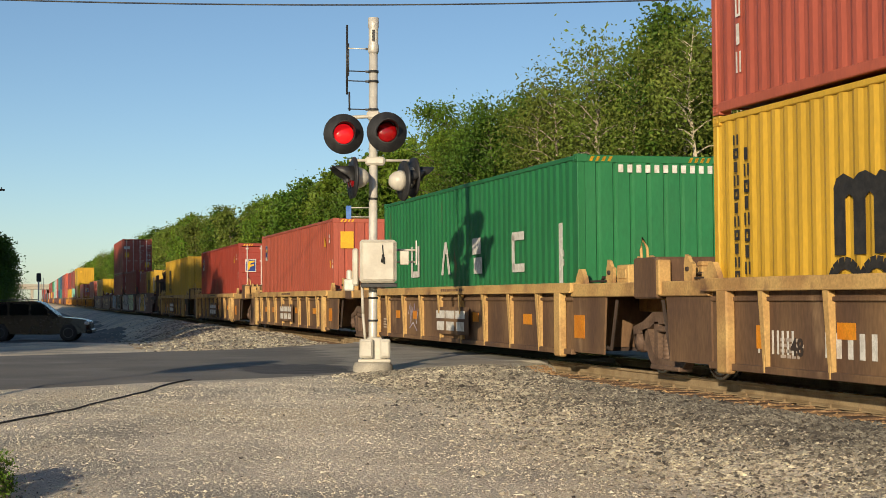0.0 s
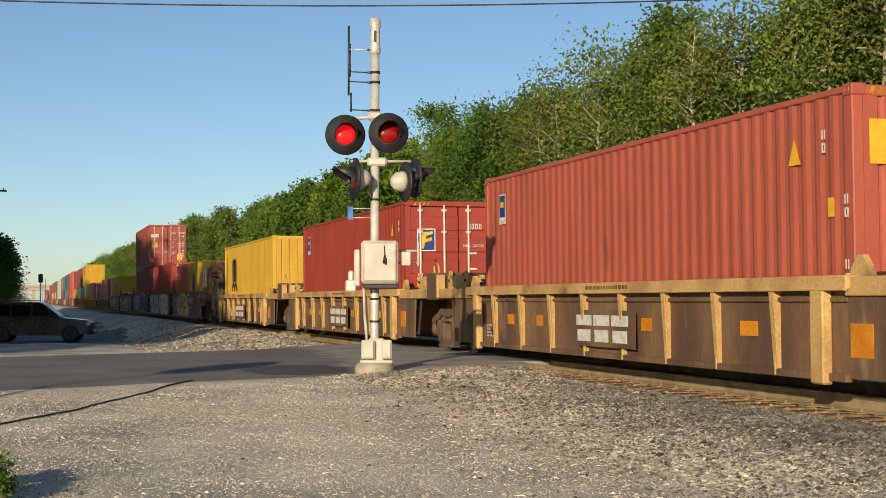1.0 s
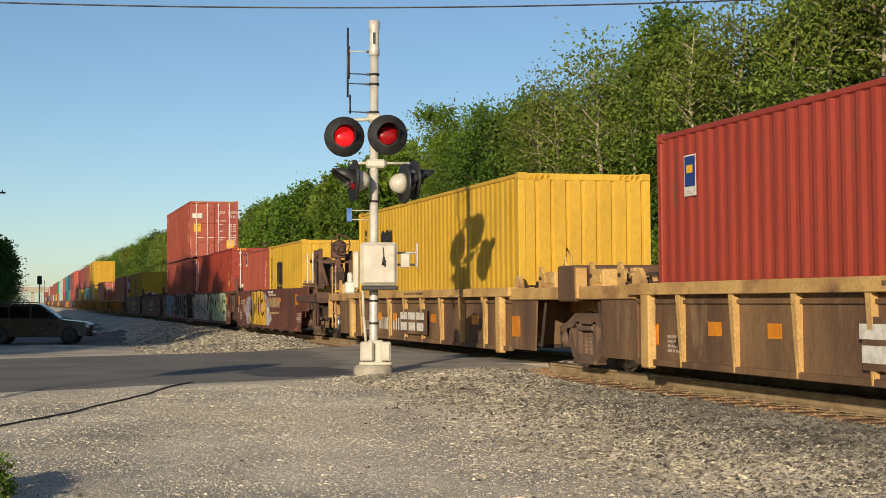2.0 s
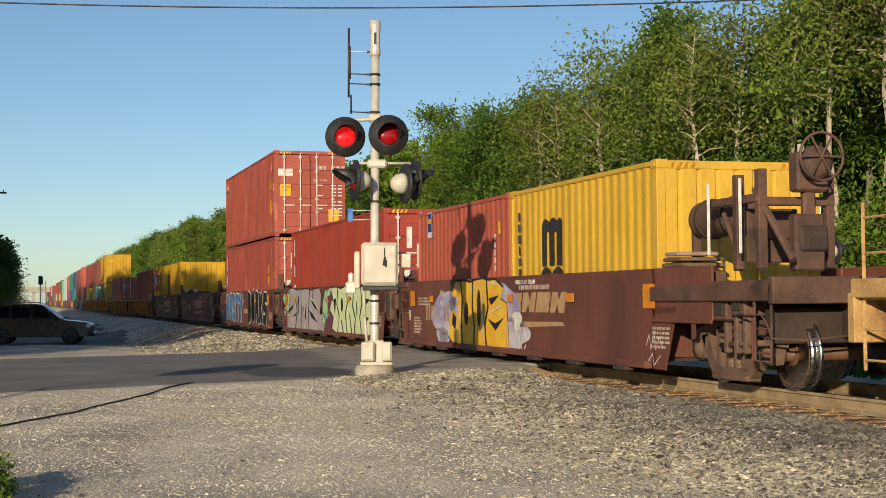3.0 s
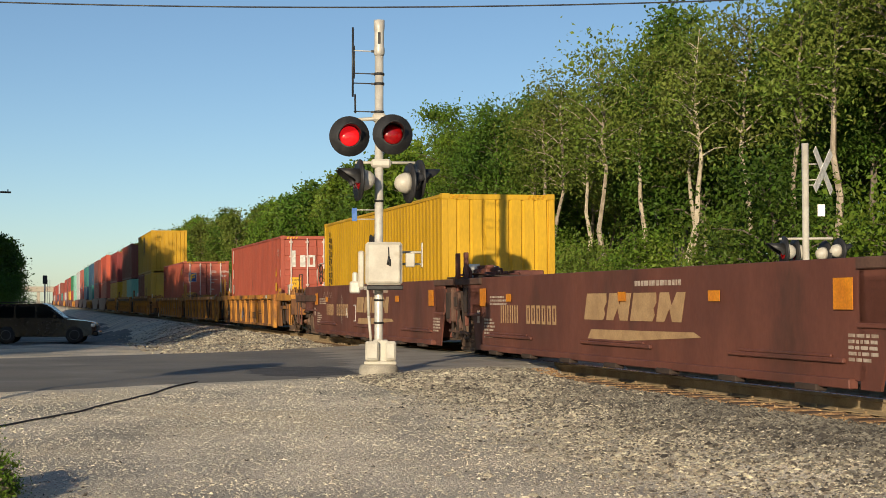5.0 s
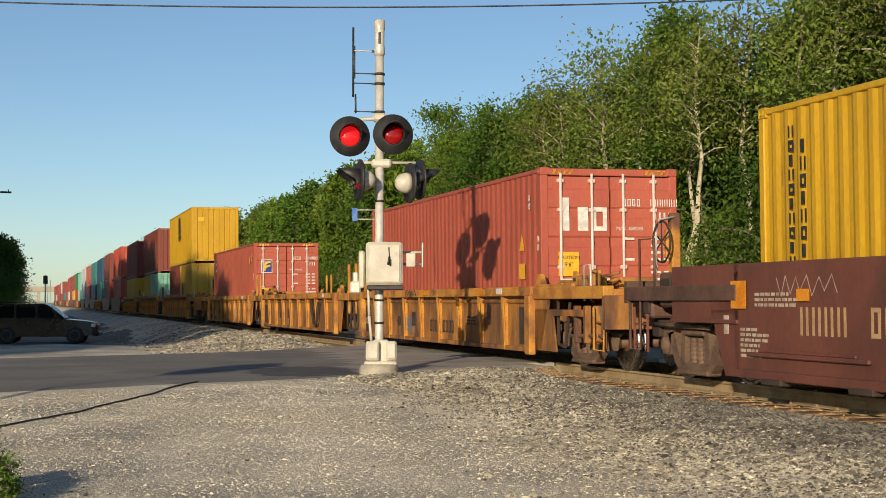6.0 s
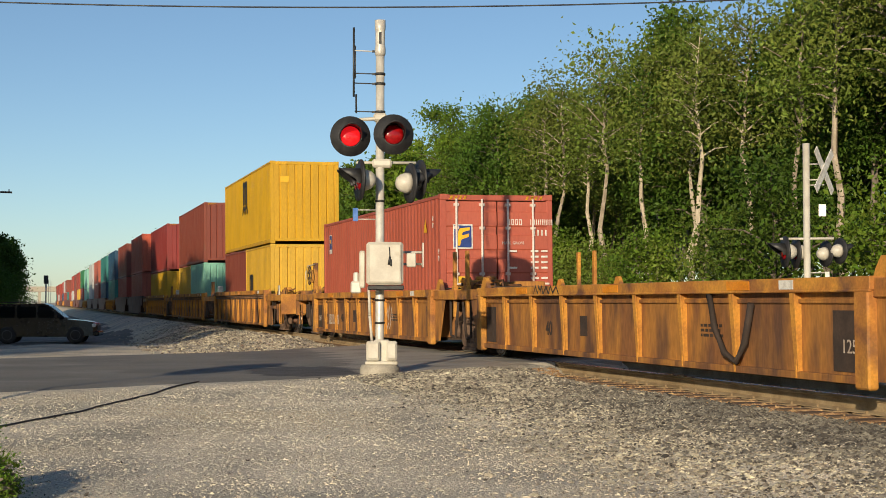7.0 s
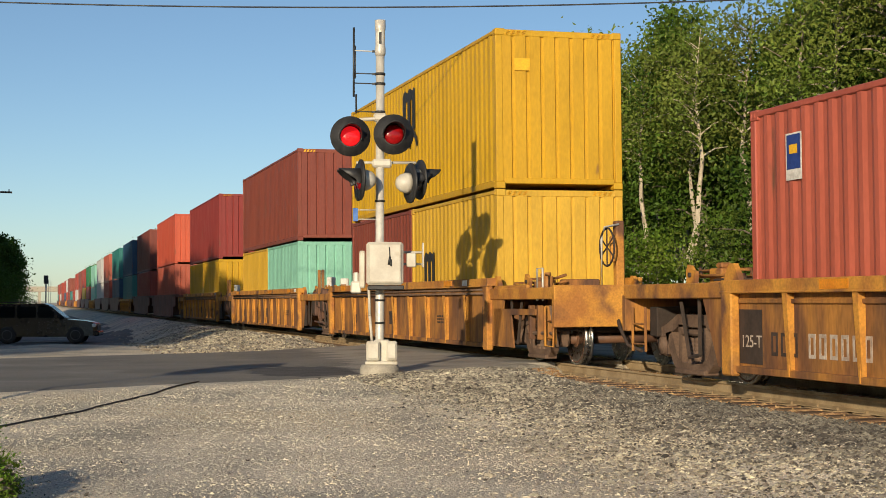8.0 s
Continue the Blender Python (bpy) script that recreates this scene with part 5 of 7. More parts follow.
fat_word(b1, 7.0, 2.0, 0.17, 1.45,
         [(0.0, 0.52), (0.05, 0.70), (0.10, 0.74), (0.03, 0.98), (0.20, 1.0), (0.28, 0.96), (0.38, 1.0), (0.52, 0.97), (0.60, 1.0), (0.72, 0.98), (0.80, 1.0), (0.94, 1.0), (0.98, 0.78), (0.95, 0.58), (1.0, 0.46), (0.98, 0.10), (0.92, 0.0), (0.70, 0.02), (0.60, -0.01), (0.45, 0.02),
          (0.36, 0.0), (0.18, 0.02), (0.06, 0.10), (0.10, 0.36)],
         [[(0.22, 0.99), (0.19, 0.62), (0.25, 0.40), (0.20, 0.02)], [(0.42, 0.98), (0.45, 0.66), (0.40, 0.44), (0.44, 0.02)], [(0.60, 0.99), (0.57, 0.60), (0.63, 0.36), (0.60, 0.0)], [(0.75, 0.98), (0.78, 0.64), (0.73, 0.40), (0.77, 0.02)], [(0.30, 0.30), (0.36, 0.0)], [(0.5, 0.42), (0.55, 0.05)]],
         [(0.315, 0.62, 0.025, 0.14), [(0.47, 0.80), (0.55, 0.74), (0.48, 0.66)], [(0.83, 0.74), (0.95, 0.72), (0.86, 0.62)], [(0.80, 0.40), (0.93, 0.38), (0.84, 0.26)], [(0.10, 0.72), (0.17, 0.76), (0.14, 0.40)], (0.665, 0.55, 0.012, 0.16)],
         [[(0.06, 0.95), (0.18, 0.96)], [(0.245, 0.94), (0.22, 0.66)], [(0.44, 0.94), (0.47, 0.82)], [(0.62, 0.94), (0.60, 0.62)], [(0.79, 0.94), (0.92, 0.95)], [(0.97, 0.40), (0.955, 0.12)], [(0.03, 0.54), (0.12, 0.60)], [(0.24, 0.34), (0.225, 0.06)], [(0.65, 0.30), (0.63, 0.06)]],
         M_PALELIME, M_INK, "pale lime graffiti forms with black edges")
for k, (y, z, ry, rz) in enumerate(((11.5, 0.75, 0.75, 0.5), (10.6, 1.05, 0.5, 0.28), (8.9, 1.2, 0.6, 0.14), (7.7, 0.95, 0.7, 0.36), (7.2, 0.5, 0.65, 0.28), (11.6, 0.35, 0.4, 0.2))):
    spray_blob(b0, y, z, ry, rz, M_LILAC, seed=20 + k)
spray_blob(b0, 7.1, 0.72, 0.22, 0.16, M_WHITE, -1.405, 31)
fat_word(b0, 11.2, 7.5, 0.17, 1.45,
         [(0.0, 0.14), (0.02, 0.42), (0.09, 0.54), (0.17, 0.48), (0.16, 0.74), (0.07, 0.80), (0.14, 0.99), (0.30, 1.0), (0.40, 0.97), (0.48, 1.0), (0.60, 1.02), (0.70, 0.99), (0.80, 1.0), (0.92, 0.88), (0.88, 0.72), (0.97, 0.66), (1.0, 0.0), (0.86, -0.03), (0.68, 0.04), (0.45, 0.0), (0.25, 0.02), (0.08, 0.05)],
         [[(0.24, 0.98), (0.27, 0.70), (0.25, 0.40), (0.27, 0.02)], [(0.45, 0.98), (0.44, 0.60), (0.47, 0.30), (0.45, 0.01)], [(0.67, 0.99), (0.69, 0.60), (0.64, 0.36), (0.66, 0.04)]],
         [(0.335, 0.50, 0.035, 0.17), (0.545, 0.58, 0.030, 0.27), [(0.70, 0.72), (0.86, 0.76), (0.74, 0.62)], [(0.68, 0.44), (0.80, 0.38), (0.93, 0.46), (0.80, 0.28)], [(0.10, 0.52), (0.16, 0.44), (0.14, 0.26), (0.08, 0.34)]],
         [[(0.02, 0.16), (0.04, 0.40)], [(0.17, 0.96), (0.21, 0.60), (0.20, 0.16)], [(0.29, 0.66), (0.30, 0.30)], [(0.48, 0.94), (0.50, 0.66)], [(0.59, 0.96), (0.62, 0.60), (0.60, 0.10)], [(0.72, 0.94), (0.84, 0.90)], [(0.72, 0.52), (0.90, 0.62)], [(0.96, 0.58), (0.965, 0.06)], [(0.30, 0.04), (0.40, 0.06)]],
         M_AMBER, M_INK, "amber graffiti forms over lilac patches")
strokes("graffiti_scrawl", [[(0, 0.3), (0.1, 0.42), (0.16, 0.28), (0.24, 0.4), (0.34, 0.3)], [(0, 0.1), (0.1, 0.22), (0.16, 0.08), (0.24, 0.2), (0.36, 0.1)], [(0.02, -0.1), (0.12, 0.02), (0.18, -0.12), (0.3, 0.0)]], 0.028, M_WHITE, b0, pose(0, 11.75, 0.85), -1.410, "small white scrawl")
strokes("graffiti_scrawl", [[(0, 0.1), (0.08, 0.3), (0.16, 0.0), (0.24, 0.28), (0.34, 0.05), (0.42, 0.26), (0.52, 0.1)], [(0.05, -0.1), (0.2, 0.05), (0.35, -0.12), (0.5, 0.0)]], 0.035, M_WHITE, b0, pose(0, 7.15, 0.32), -1.412, "small white scrawl")


def plate(u, y, z, w, h, material=M_REFL, x=-1.402, label="orange reflective plate", name="reflective_plate"):
    return part(name, boxes((x - 0.006, x, y - w / 2, y + w / 2, z - h / 2, z + h / 2)), material, u, label)


def small_print(u, y, z, rows, wide, x=-1.402, material=None, h=0.035, gap=0.06):
    rng = random.Random(int(y * 10))
    bm = bmesh.new()
    for r in range(rows):
        yy = y
        end = y - wide * rng.uniform(0.7, 1.0)
        while yy > end:
            w = rng.uniform(0.04, 0.14)
            box(bm, x - 0.003, x, yy - w, yy, z - r * gap - h, z - r * gap)
            yy -= w + 0.03
    part("small_print", bm, material or M_CHALK, u, "rows of small pale characters")


def word_bars(u, y, z, n, size, material, x=-1.402, slant=0.0):
    """A word or number as plain upright bars."""
    for k in range(n):
        yy = y - k * size * 0.82
        bm = bmesh.new()
        glyph(bm, k * 3 + n, -yy, z, size * 0.55, size, on_side(x))
        for v in bm.verts:
            v.co.y -= slant * (v.co.z - z)
        part("number_bar", bm, material, u)


def slab_word(u, y_far, y_near, z, h, n, material, slant=0.35, x=-1.404):
    """A slanted company mark as broad plain blocks with a notch in each."""
    w = (y_far - y_near) / n
    for k in range(n):
        y = y_far - k * w
        out = [(0, 0), (0.86, 0), (0.92, 0.22), (0.84, 0.44), (0.92, 0.66), (0.86, 1.0), (0, 1.0)] if k % 2 == 0 else [(0, 0), (0.3, 0), (0.42, 0.45), (0.58, 0), (0.9, 0), (0.9, 1), (0.6, 1), (0.48, 0.55), (0.32, 1), (0, 1)]
        part("mark_block", prism([(y - a * w - slant * h * (b - 0.5), z + b * h) for a, b in out], 0.003), material, u, at=pose(x - 0.003, 0, 0))


for u, ln in ((b0, 15.5), (b1, 15.4), (b2, 15.4), (b3, 15.5), (b4, 15.7)):
    for y, z, w, h in ((ln - 1.75, 1.10, 0.36, 0.32), (1.75, 1.10, 0.36, 0.32), (ln - 3.2, 1.09, 0.26, 0.13), (4.6, 1.09, 0.30, 0.13), (7.4, 1.09, 0.26, 0.13)):
        plate(u, y, z, w, h, x=-1.402).location.x = -0.022
    plate(u, ln - 1.4, 0.75, 0.12, 0.22, M_CHALK, label="small pale notice")
    small_print(u, ln - 2.1, 1.12, 3, 0.9)
    small_print(u, ln - 1.75, 0.72, 6, 0.55)
    small_print(u, 1.7, 0.7, 5, 0.5)
    plate(u, 0.5, 0.75, 0.12, 0.3, M_BN, -1.39, "brown side plate", "side_plate")
for u in (b3, b4, b0):
    small_print(u, 7.0, 1.30, 1, 1.5, h=0.07)
for u, y in ((b4, 12.6), (b0, 12.8), (b3, 12.8)):
    word_bars(u, y, 0.66, 4, 0.30, M_TAN)
    word_bars(u, y - 1.35, 0.66, 3 if u is b0 else 6, 0.30, M_TAN)
for u in (b4, b3):
    slab_word(u, 8.8, 5.4, 0.76, 0.38, 4, M_TAN)
    part("stripe_mark", prism([(8.8, 0.42), (5.0, 0.58), (5.2, 0.64), (8.6, 0.62)], 0.003), M_TAN, u, "tan tapering stripe", pose(-1.405, 0, 0))
slab_word(b0, 7.5, 4.8, 0.86, 0.32, 4, M_TAN, x=-1.400)
lettering("load_limit", "WELL LD LMT 125,000", 0.10, M_WHITE, b0, Matrix.Translation((-1.404, 6.7, 1.32)) @ SIDE, "white painted words")
lettering("load_limit", "WELL LD LMT 125,000", 0.10, M_WHITE, b1, Matrix.Translation((-1.404, 6.6, 1.33)) @ SIDE, "white painted words")
part("stripe_mark", prism([(7.3, 0.60), (4.9, 0.66), (5.0, 0.72), (7.3, 0.70)], 0.003), M_TAN, b0, "tan tapering stripe", pose(-1.405, 0, 0))
part("stripe_mark", prism([(7.6, 0.62), (6.6, 0.62), (6.6, 0.78), (7.4, 0.80)], 0.003), M_TAN, b2, "tan stripe", pose(-1.4045, 0, 0))
lettering("load_limit", "WELL LD LMT 125,200", 0.11, M_WHITE, b4, Matrix.Translation((-1.404, 8.2, 1.32)) @ SIDE, "white painted words")
lettering("end_letter", "A", 0.34, M_WHITE, b4, Matrix.Translation((-1.404, 10.0, 0.62)) @ SIDE, "white painted letter", 0.006)
plate(b4, 9.05, 0.74, 0.22, 0.42, M_WHITE, -1.402, "white bordered notice", "notice")
plate(b4, 9.05, 0.74, 0.18, 0.37, M_BN, -1.409, "brown notice field", "notice_field")
# stick figure scrawl in chalk
strokes("chalk_scrawl", [[(0, 0.45), (0.06, 0.65), (0, 0.75), (-0.06, 0.65), (0, 0.45), (0, 0.18), (0.06, 0)], [(0, 0.18), (-0.06, 0)], [(-0.07, 0.3), (0.07, 0.33)]], 0.022, M_CHALK, b4, pose(0, 10.6, 0.45), -1.404)
strokes("chalk_scrawl", [[(0, 0.2), (0.1, 0.0), (0.2, 0.22), (0.3, 0.02), (0.42, 0.2), (0.5, 0.05), (0.65, 0.22), (0.75, 0.0), (0.9, 0.2), (1.0, 0.05), (1.15, 0.22), (1.25, 0.03)]], 0.013, M_CHALK, b4, pose(0, 13.1, 1.08), -1.404, "faint pale scrawl")
for u in (b0,):
    strokes("chalk_scrawl", [[(0, 0.1), (0.1, 0.25), (0.15, 0.05), (0.25, 0.3), (0.3, 0.05), (0.42, 0.22), (0.5, 0.1)], [(0.05, -0.12), (0.2, 0.0), (0.25, -0.15), (0.45, -0.02)]], 0.012, M_WHITE, u, pose(0, 1.9, 0.35), -1.404, "pale scrawl")

for u, ln in ((u0, 17.9), (u1, 18.0), (u2, 17.9), (u3, 17.9), (u4, 16.9)):
    for y, w, h, z in ((2.45, 0.40, 0.34, 0.62), (4.8, 0.42, 0.17, 0.70), (7.62, 0.34, 0.17, 0.70), (ln - 4.72, 0.34, 0.17, 0.70), (ln - 6.15, 0.30, 0.17, 0.70), (ln - 3.0, 0.26, 0.26, 0.6)):
        plate(u, y, z, w, h, x=-1.378 if y > 2.5 else -1.402)
    plate(u, 8.85, 0.62, 2.1, 0.52, M_TTX, -1.455, "brown panel with white block marks", "name_panel")
    for k in range(3):
        yy = 9.65 - k * 0.66
        bm = boxes((-1.466, -1.462, yy - 0.29, yy + 0.29, 0.66, 0.81), (-1.466, -1.462, yy - 0.25, yy + 0.25, 0.43, 0.60))
        part("name_bar", bm, M_WHITE, u, "white block mark")
    small_print(u, 9.5, 1.225, 1, 1.6, -1.492, M_TTX, 0.05)
    small_print(u, ln - 3.4, 0.6, 4, 0.5, -1.378)
    lettering("well_size", "48", 0.26, M_UNDER, u, Matrix.Translation((-1.38, ln - 3.75, 0.42)) @ SIDE, "dark painted number", 0.008)
    plate(u, 2.1, 0.9, 0.14, 0.26, M_CHALK, -1.378, "pale notice", "notice")
word_bars(u0, 15.0, 0.42, 4, 0.26, M_WHITE, -1.378)
word_bars(u0, 13.6, 0.42, 5, 0.26, M_WHITE, -1.378)
word_bars(u4, 12.2, 0.42, 4, 0.26, M_WHITE, -1.378)
word_bars(u4, 10.9, 0.42, 5, 0.26, M_WHITE, -1.378)
lettering("end_letter", "D", 0.26, M_BLACK, u2, Matrix.Translation((-1.505, 15.3, 0.62)) @ SIDE, "dark painted letter")
strokes("chalk_scrawl", [[(0, 0.3), (0.15, 0.5), (0.2, 0.1), (0.3, 0.45), (0.45, 0.2), (0.5, 0.5), (0.65, 0.1), (0.8, 0.4)], [(0.1, 0.0), (0.4, 0.12), (0.7, -0.05)]], 0.03, M_LILAC, u1, pose(0, 12.4, 0.42), -1.38, "lilac scrawl")

for u, ln in ((y0, 15.6), (y1, 15.8), (y2, 15.8), (y3, 18.0), (y4, 19.9), (y5, 18.7)):
    sill_z = 1.20 if ln < 17 else 1.37
    lettering("well_size", "40", 0.30, M_UNDER, u, Matrix.Translation((-1.38, ln - 5.0, 0.50)) @ SIDE, "dark painted number", 0.008)
    plate(u, 2.0, 0.62, 0.7, 0.62, M_UNDER, -1.378, "dark painted end panel", "end_panel")
    plate(u, ln - 2.0, 0.62, 0.6, 0.62, M_UNDER, -1.378, "dark painted end panel", "end_panel")
    plate(u, 9.3, 0.66, 0.28, 0.30, M_UNDER, -1.378, "dark notice", "notice")
    for y in (4.2, 8.0, ln - 4.0):
        plate(u, y, sill_z, 0.55, 0.10, M_REFL, -1.491)
    plate(u, 3.1, sill_z, 0.3, 0.1, M_WHITE, -1.491, "pale striped label", "notice")
    small_print(u, 5.4, 0.75, 3, 0.6, -1.378, M_UNDER)
for u, y, wd in ((y1, 1.95, "125-T"), (y2, 13.75, "125-T"), (y0, 13.6, "125-T")):
    lettering("load_mark", wd, 0.2, M_CHALK, u, Matrix.Translation((-1.386, y, 0.50)) @ SIDE, "pale painted load mark")
word_bars(y2, 13.3, 0.42, 3, 0.26, M_UNDER, -1.378)
word_bars(y2, 12.5, 0.42, 6, 0.26, M_CHALK, -1.378)
word_bars(y0, 8.0, 0.42, 9, 0.24, M_UNDER, -1.378)
strokes("scrawl", [[(0, 0), (0.1, 0.13), (0.2, 0), (0.25, 0.13), (0.33, 0.05), (0.4, 0.13), (0.45, 0), (0.6, 0.12), (0.7, 0.0), (0.8, 0.13), (0.9, 0.02), (1.05, 0.12), (1.15, 0.0)]], 0.03, M_BLACK, y1, pose(0, 11.2, 1.14), -1.493, "black scrawl on the sill")
strokes("scrawl", [[(0, 0), (0.1, 0.13), (0.2, 0), (0.25, 0.13), (0.33, 0.05), (0.4, 0.13), (0.45, 0), (0.6, 0.12), (0.7, 0.0), (0.8, 0.13), (0.9, 0.02)]], 0.03, M_BLACK, y0, pose(0, 9.6, 1.14), -1.493, "black scrawl on the sill")
strokes("scrawl", [[(0, 0.1), (0.1, 0.3), (0.2, 0.1), (0.3, 0.35), (0.45, 0.05), (0.5, 0.3), (0.65, 0.1)], [(0, 0), (0.3, 0.08), (0.6, -0.03)]], 0.05, M_SKYB, y0, pose(0, 10.0, 0.38), -1.38, "blue scrawl")
strokes("scrawl", [[(0, 0.1), (0.1, 0.4), (0.2, 0.1), (0.3, 0.45), (0.45, 0.05), (0.5, 0.4), (0.65, 0.1)], [(0.1, -0.1), (0.2, 0.05), (0.3, -0.1), (0.45, 0.05)]], 0.025, M_WHITE, y2, pose(0, 5.9, 0.5), -1.38, "white scrawl")
hose = [Vector((-1.46, 5.0, 1.12)), Vector((-1.47, 4.85, 0.72)), Vector((-1.47, 4.6, 0.42)), Vector((-1.47, 4.3, 0.33)), Vector((-1.47, 4.1, 0.55)), Vector((-1.46, 3.95, 1.0))]
part("hanging_hose", tube(hose, 0.04), M_UNDER, y1, "dark hanging air hose")


# ---- crossing signal masts ----
M_LENS = mat("red lens", (0.30, 0.004, 0.006), (0.22, 0.003, 0.004), rough=0.15, scale=20)
M_LIT = mat("glowing red lens", (0.5, 0.01, 0.01), (0.4, 0.006, 0.008), rough=0.15, scale=20)
M_LIT.node_tree.nodes["Principled BSDF"].inputs["Emission Color"].default_value = (1, 0.012, 0.018, 1)
M_LIT.node_tree.nodes["Principled BSDF"].inputs["Emission Strength"].default_value = 0.6
M_SIGN = mat("blue sign face", (0.03, 0.12, 0.42), (0.05, 0.16, 0.45), scale=6)


def lamp_unit(parent, at, lit, label):
    """A flashing light: round background plate with the lens, the hood over it, and the pale housing behind. Looks to -y."""
    bm = bmesh.new()
    face = Euler((radians(90), 0, 0)).to_matrix().to_4x4()
    lathe(bm, [(0.05, -0.03), (0.30, -0.03), (0.305, -0.015), (0.305, 0.0), (0.17, 0.0), (0.165, 0.012), (0.165, -0.01)], face, 32)
    head = part("background", bm, M_FLAT, parent, label, at)
    bm = bmesh.new()
    lathe(bm, [(0.150, -0.005), (0.150, 0.012), (0.12, 0.03), (0.07, 0.042), (0.01, 0.046)], face, 28)
    part("lens", bm, M_LIT if lit else M_LENS, head, "glowing red lens" if lit else "dark red lens")
    bm = bmesh.new()
    n = 20
    ring = []
    for k in range(n + 1):
        a = radians(-20 + 220 * k / n)
        reach = 0.08 + 0.24 * max(math.sin(a), 0) ** 0.7
        ring.append([bm.verts.new((r * math.cos(a), -d, r * math.sin(a))) for r, d in ((0.162, 0.0), (0.162, reach), (0.170, reach), (0.170, 0.0))])
    for p, q in zip(ring, ring[1:]):
        for i in range(4):
            bm.faces.new((p[i], q[i], q[(i + 1) % 4], p[(i + 1) % 4])).smooth = True
    bmesh.ops.recalc_face_normals(bm, faces=bm.faces)
    part("hood", bm, M_FLAT, head)
    bm = bmesh.new()
    lathe(bm, [(0.16, 0.03), (0.157, 0.09), (0.13, 0.17), (0.08, 0.225), (0.02, 0.245)], Euler((radians(-90), 0, 0)).to_matrix().to_4x4(), 20)
    part("housing", bm, M_CASE, head, "cream lamp housing")
    return head


def signal_mast():
    m = thing("crossing_signal", "silver crossing signal mast with red flashing lights", "crossing signal", pose(5.08, 21.30, ground_z(5.08, 21.3) - 0.02, 0, 0, -13.4))
    bm = bmesh.new()
    lathe(bm, [(0.29, -0.25), (0.30, 0.10), (0.27, 0.17)], seg=22)
    part("foundation", bm, M_CONC, m, "round concrete footing")
    bm = boxes((-0.09, 0.14, -0.12, 0.12, 0.20, 0.54), (-0.22, 0.27, -0.16, 0.16, 0.165, 0.22), bevel=0.015)
    part("base_casting", bm, M_CASE, m)
    for x0, x1 in ((-0.20, 0.0), (0.10, 0.26)):
        jb = part("junction_box", boxes((x0, x1, -0.22, -0.05, 0.23, 0.52), bevel=0.02), M_CASE, m, "pale junction box")
        part("lid", boxes((x0 + 0.02, x1 - 0.02, -0.236, -0.218, 0.26, 0.49), bevel=0.008), M_CASE, jb)
    for x in (-0.15, 0.2):
        part("bolt", rods(((x, -0.12, 0.16), (x, -0.12, 0.25), 0.02)), M_FLAT, m)
    bm = bmesh.new()
    lathe(bm, [(0.070, 0.5), (0.0655, 0.56), (0.0655, 4.86)], seg=20)
    part("mast", bm, M_GALV, m, "silver painted steel pole")
    bm = bmesh.new()
    lathe(bm, [(0.066, 4.84), (0.082, 4.88), (0.082, 4.96), (0.072, 5.00), (0.072, 5.22), (0.082, 5.26), (0.082, 5.39), (0.06, 5.39), (0.06, 5.2)], seg=20)
    part("mast_cap", bm, M_GALV, m)
    part("cap_slot", boxes((-0.02, 0.02, -0.078, -0.07, 5.02, 5.2), bevel=0.004), M_FLAT, m)
    # aerial
    part("aerial", rods(((-0.40, 0, 5.28), (-0.40, 0, 4.22), 0.016), ((-0.365, 0, 4.26), (-0.36, 0, 3.97), 0.014), ((-0.375, 0, 5.0), (-0.375, 0, 4.5), 0.008)), M_FLAT, m, "thin black dipole aerial")
    for z in (4.925, 4.58, 4.43, 4.0):
        part("aerial_arm", rods(((-0.385, 0, z), (-0.06, 0, z - 0.01), 0.009)), M_GALV if z > 4.6 else M_FLAT, m)
        bm = bmesh.new()
        lathe(bm, [(0.067, 0), (0.080, 0.0), (0.080, 0.035), (0.067, 0.035)], Matrix.Translation((0, 0, z - 0.03)), 16)
        box(bm, -0.12, -0.07, -0.02, 0.02, z - 0.025, z + 0.005)
        part("clamp", bm, M_FLAT, m)
    # upper pair towards the road, lower pair across it
    part("crossarm", boxes((-0.10, 0.10, -0.09, 0.09, 3.84, 3.97), bevel=0.03), M_CASE, m)
    part("crossarm_tube", rods(((-0.40, -0.05, 3.86), (0.22, -0.05, 3.90), 0.028)), M_CASE, m)
    lamp_unit(m, pose(-0.445, -0.16, 3.60, 0, 0, 7), True, "black round plate with a red light")
    lamp_unit(m, pose(0.205, -0.18, 3.63, 0, 0, 7), False, "black round plate with a red light")
    for x in (-0.445, 0.205):
        part("hanger", rods(((x, -0.02, 3.6), (x * 0.8, -0.05, 3.88), 0.025)), M_CASE, m)
    part("crossarm", boxes((-0.12, 0.18, -0.09, 0.09, 3.14, 3.27), bevel=0.03), M_CASE, m)
    part("crossarm_tube", rods(((-0.36, 0.02, 3.22), (0.55, 0.02, 3.22), 0.022)), M_CASE, m)
    lamp_unit(m, pose(-0.34, 0.15, 2.95, 0, 0, -78), False, "black round plate seen edge on")
    lamp_unit(m, pose(-0.30, -0.35, 2.93, 0, 0, -78), False, "black round plate seen edge on")
    lamp_unit(m, pose(0.62, 0.10, 2.97, 0, 0, 108), False, "black round plate seen from behind")
    lamp_unit(m, pose(0.47, -0.10, 2.90, 0, 0, 108), False, "black round plate seen from behind")
    # small blue sign
    part("sign", boxes((-0.41, -0.33, -0.01, 0.0, 2.33, 2.53), bevel=0.003), M_SIGN, m, "small blue plate")
    for z in (2.5, 2.36):
        part("sign_arm", rods(((-0.37, 0, z), (-0.05, 0, z), 0.008)), M_GALV, m)
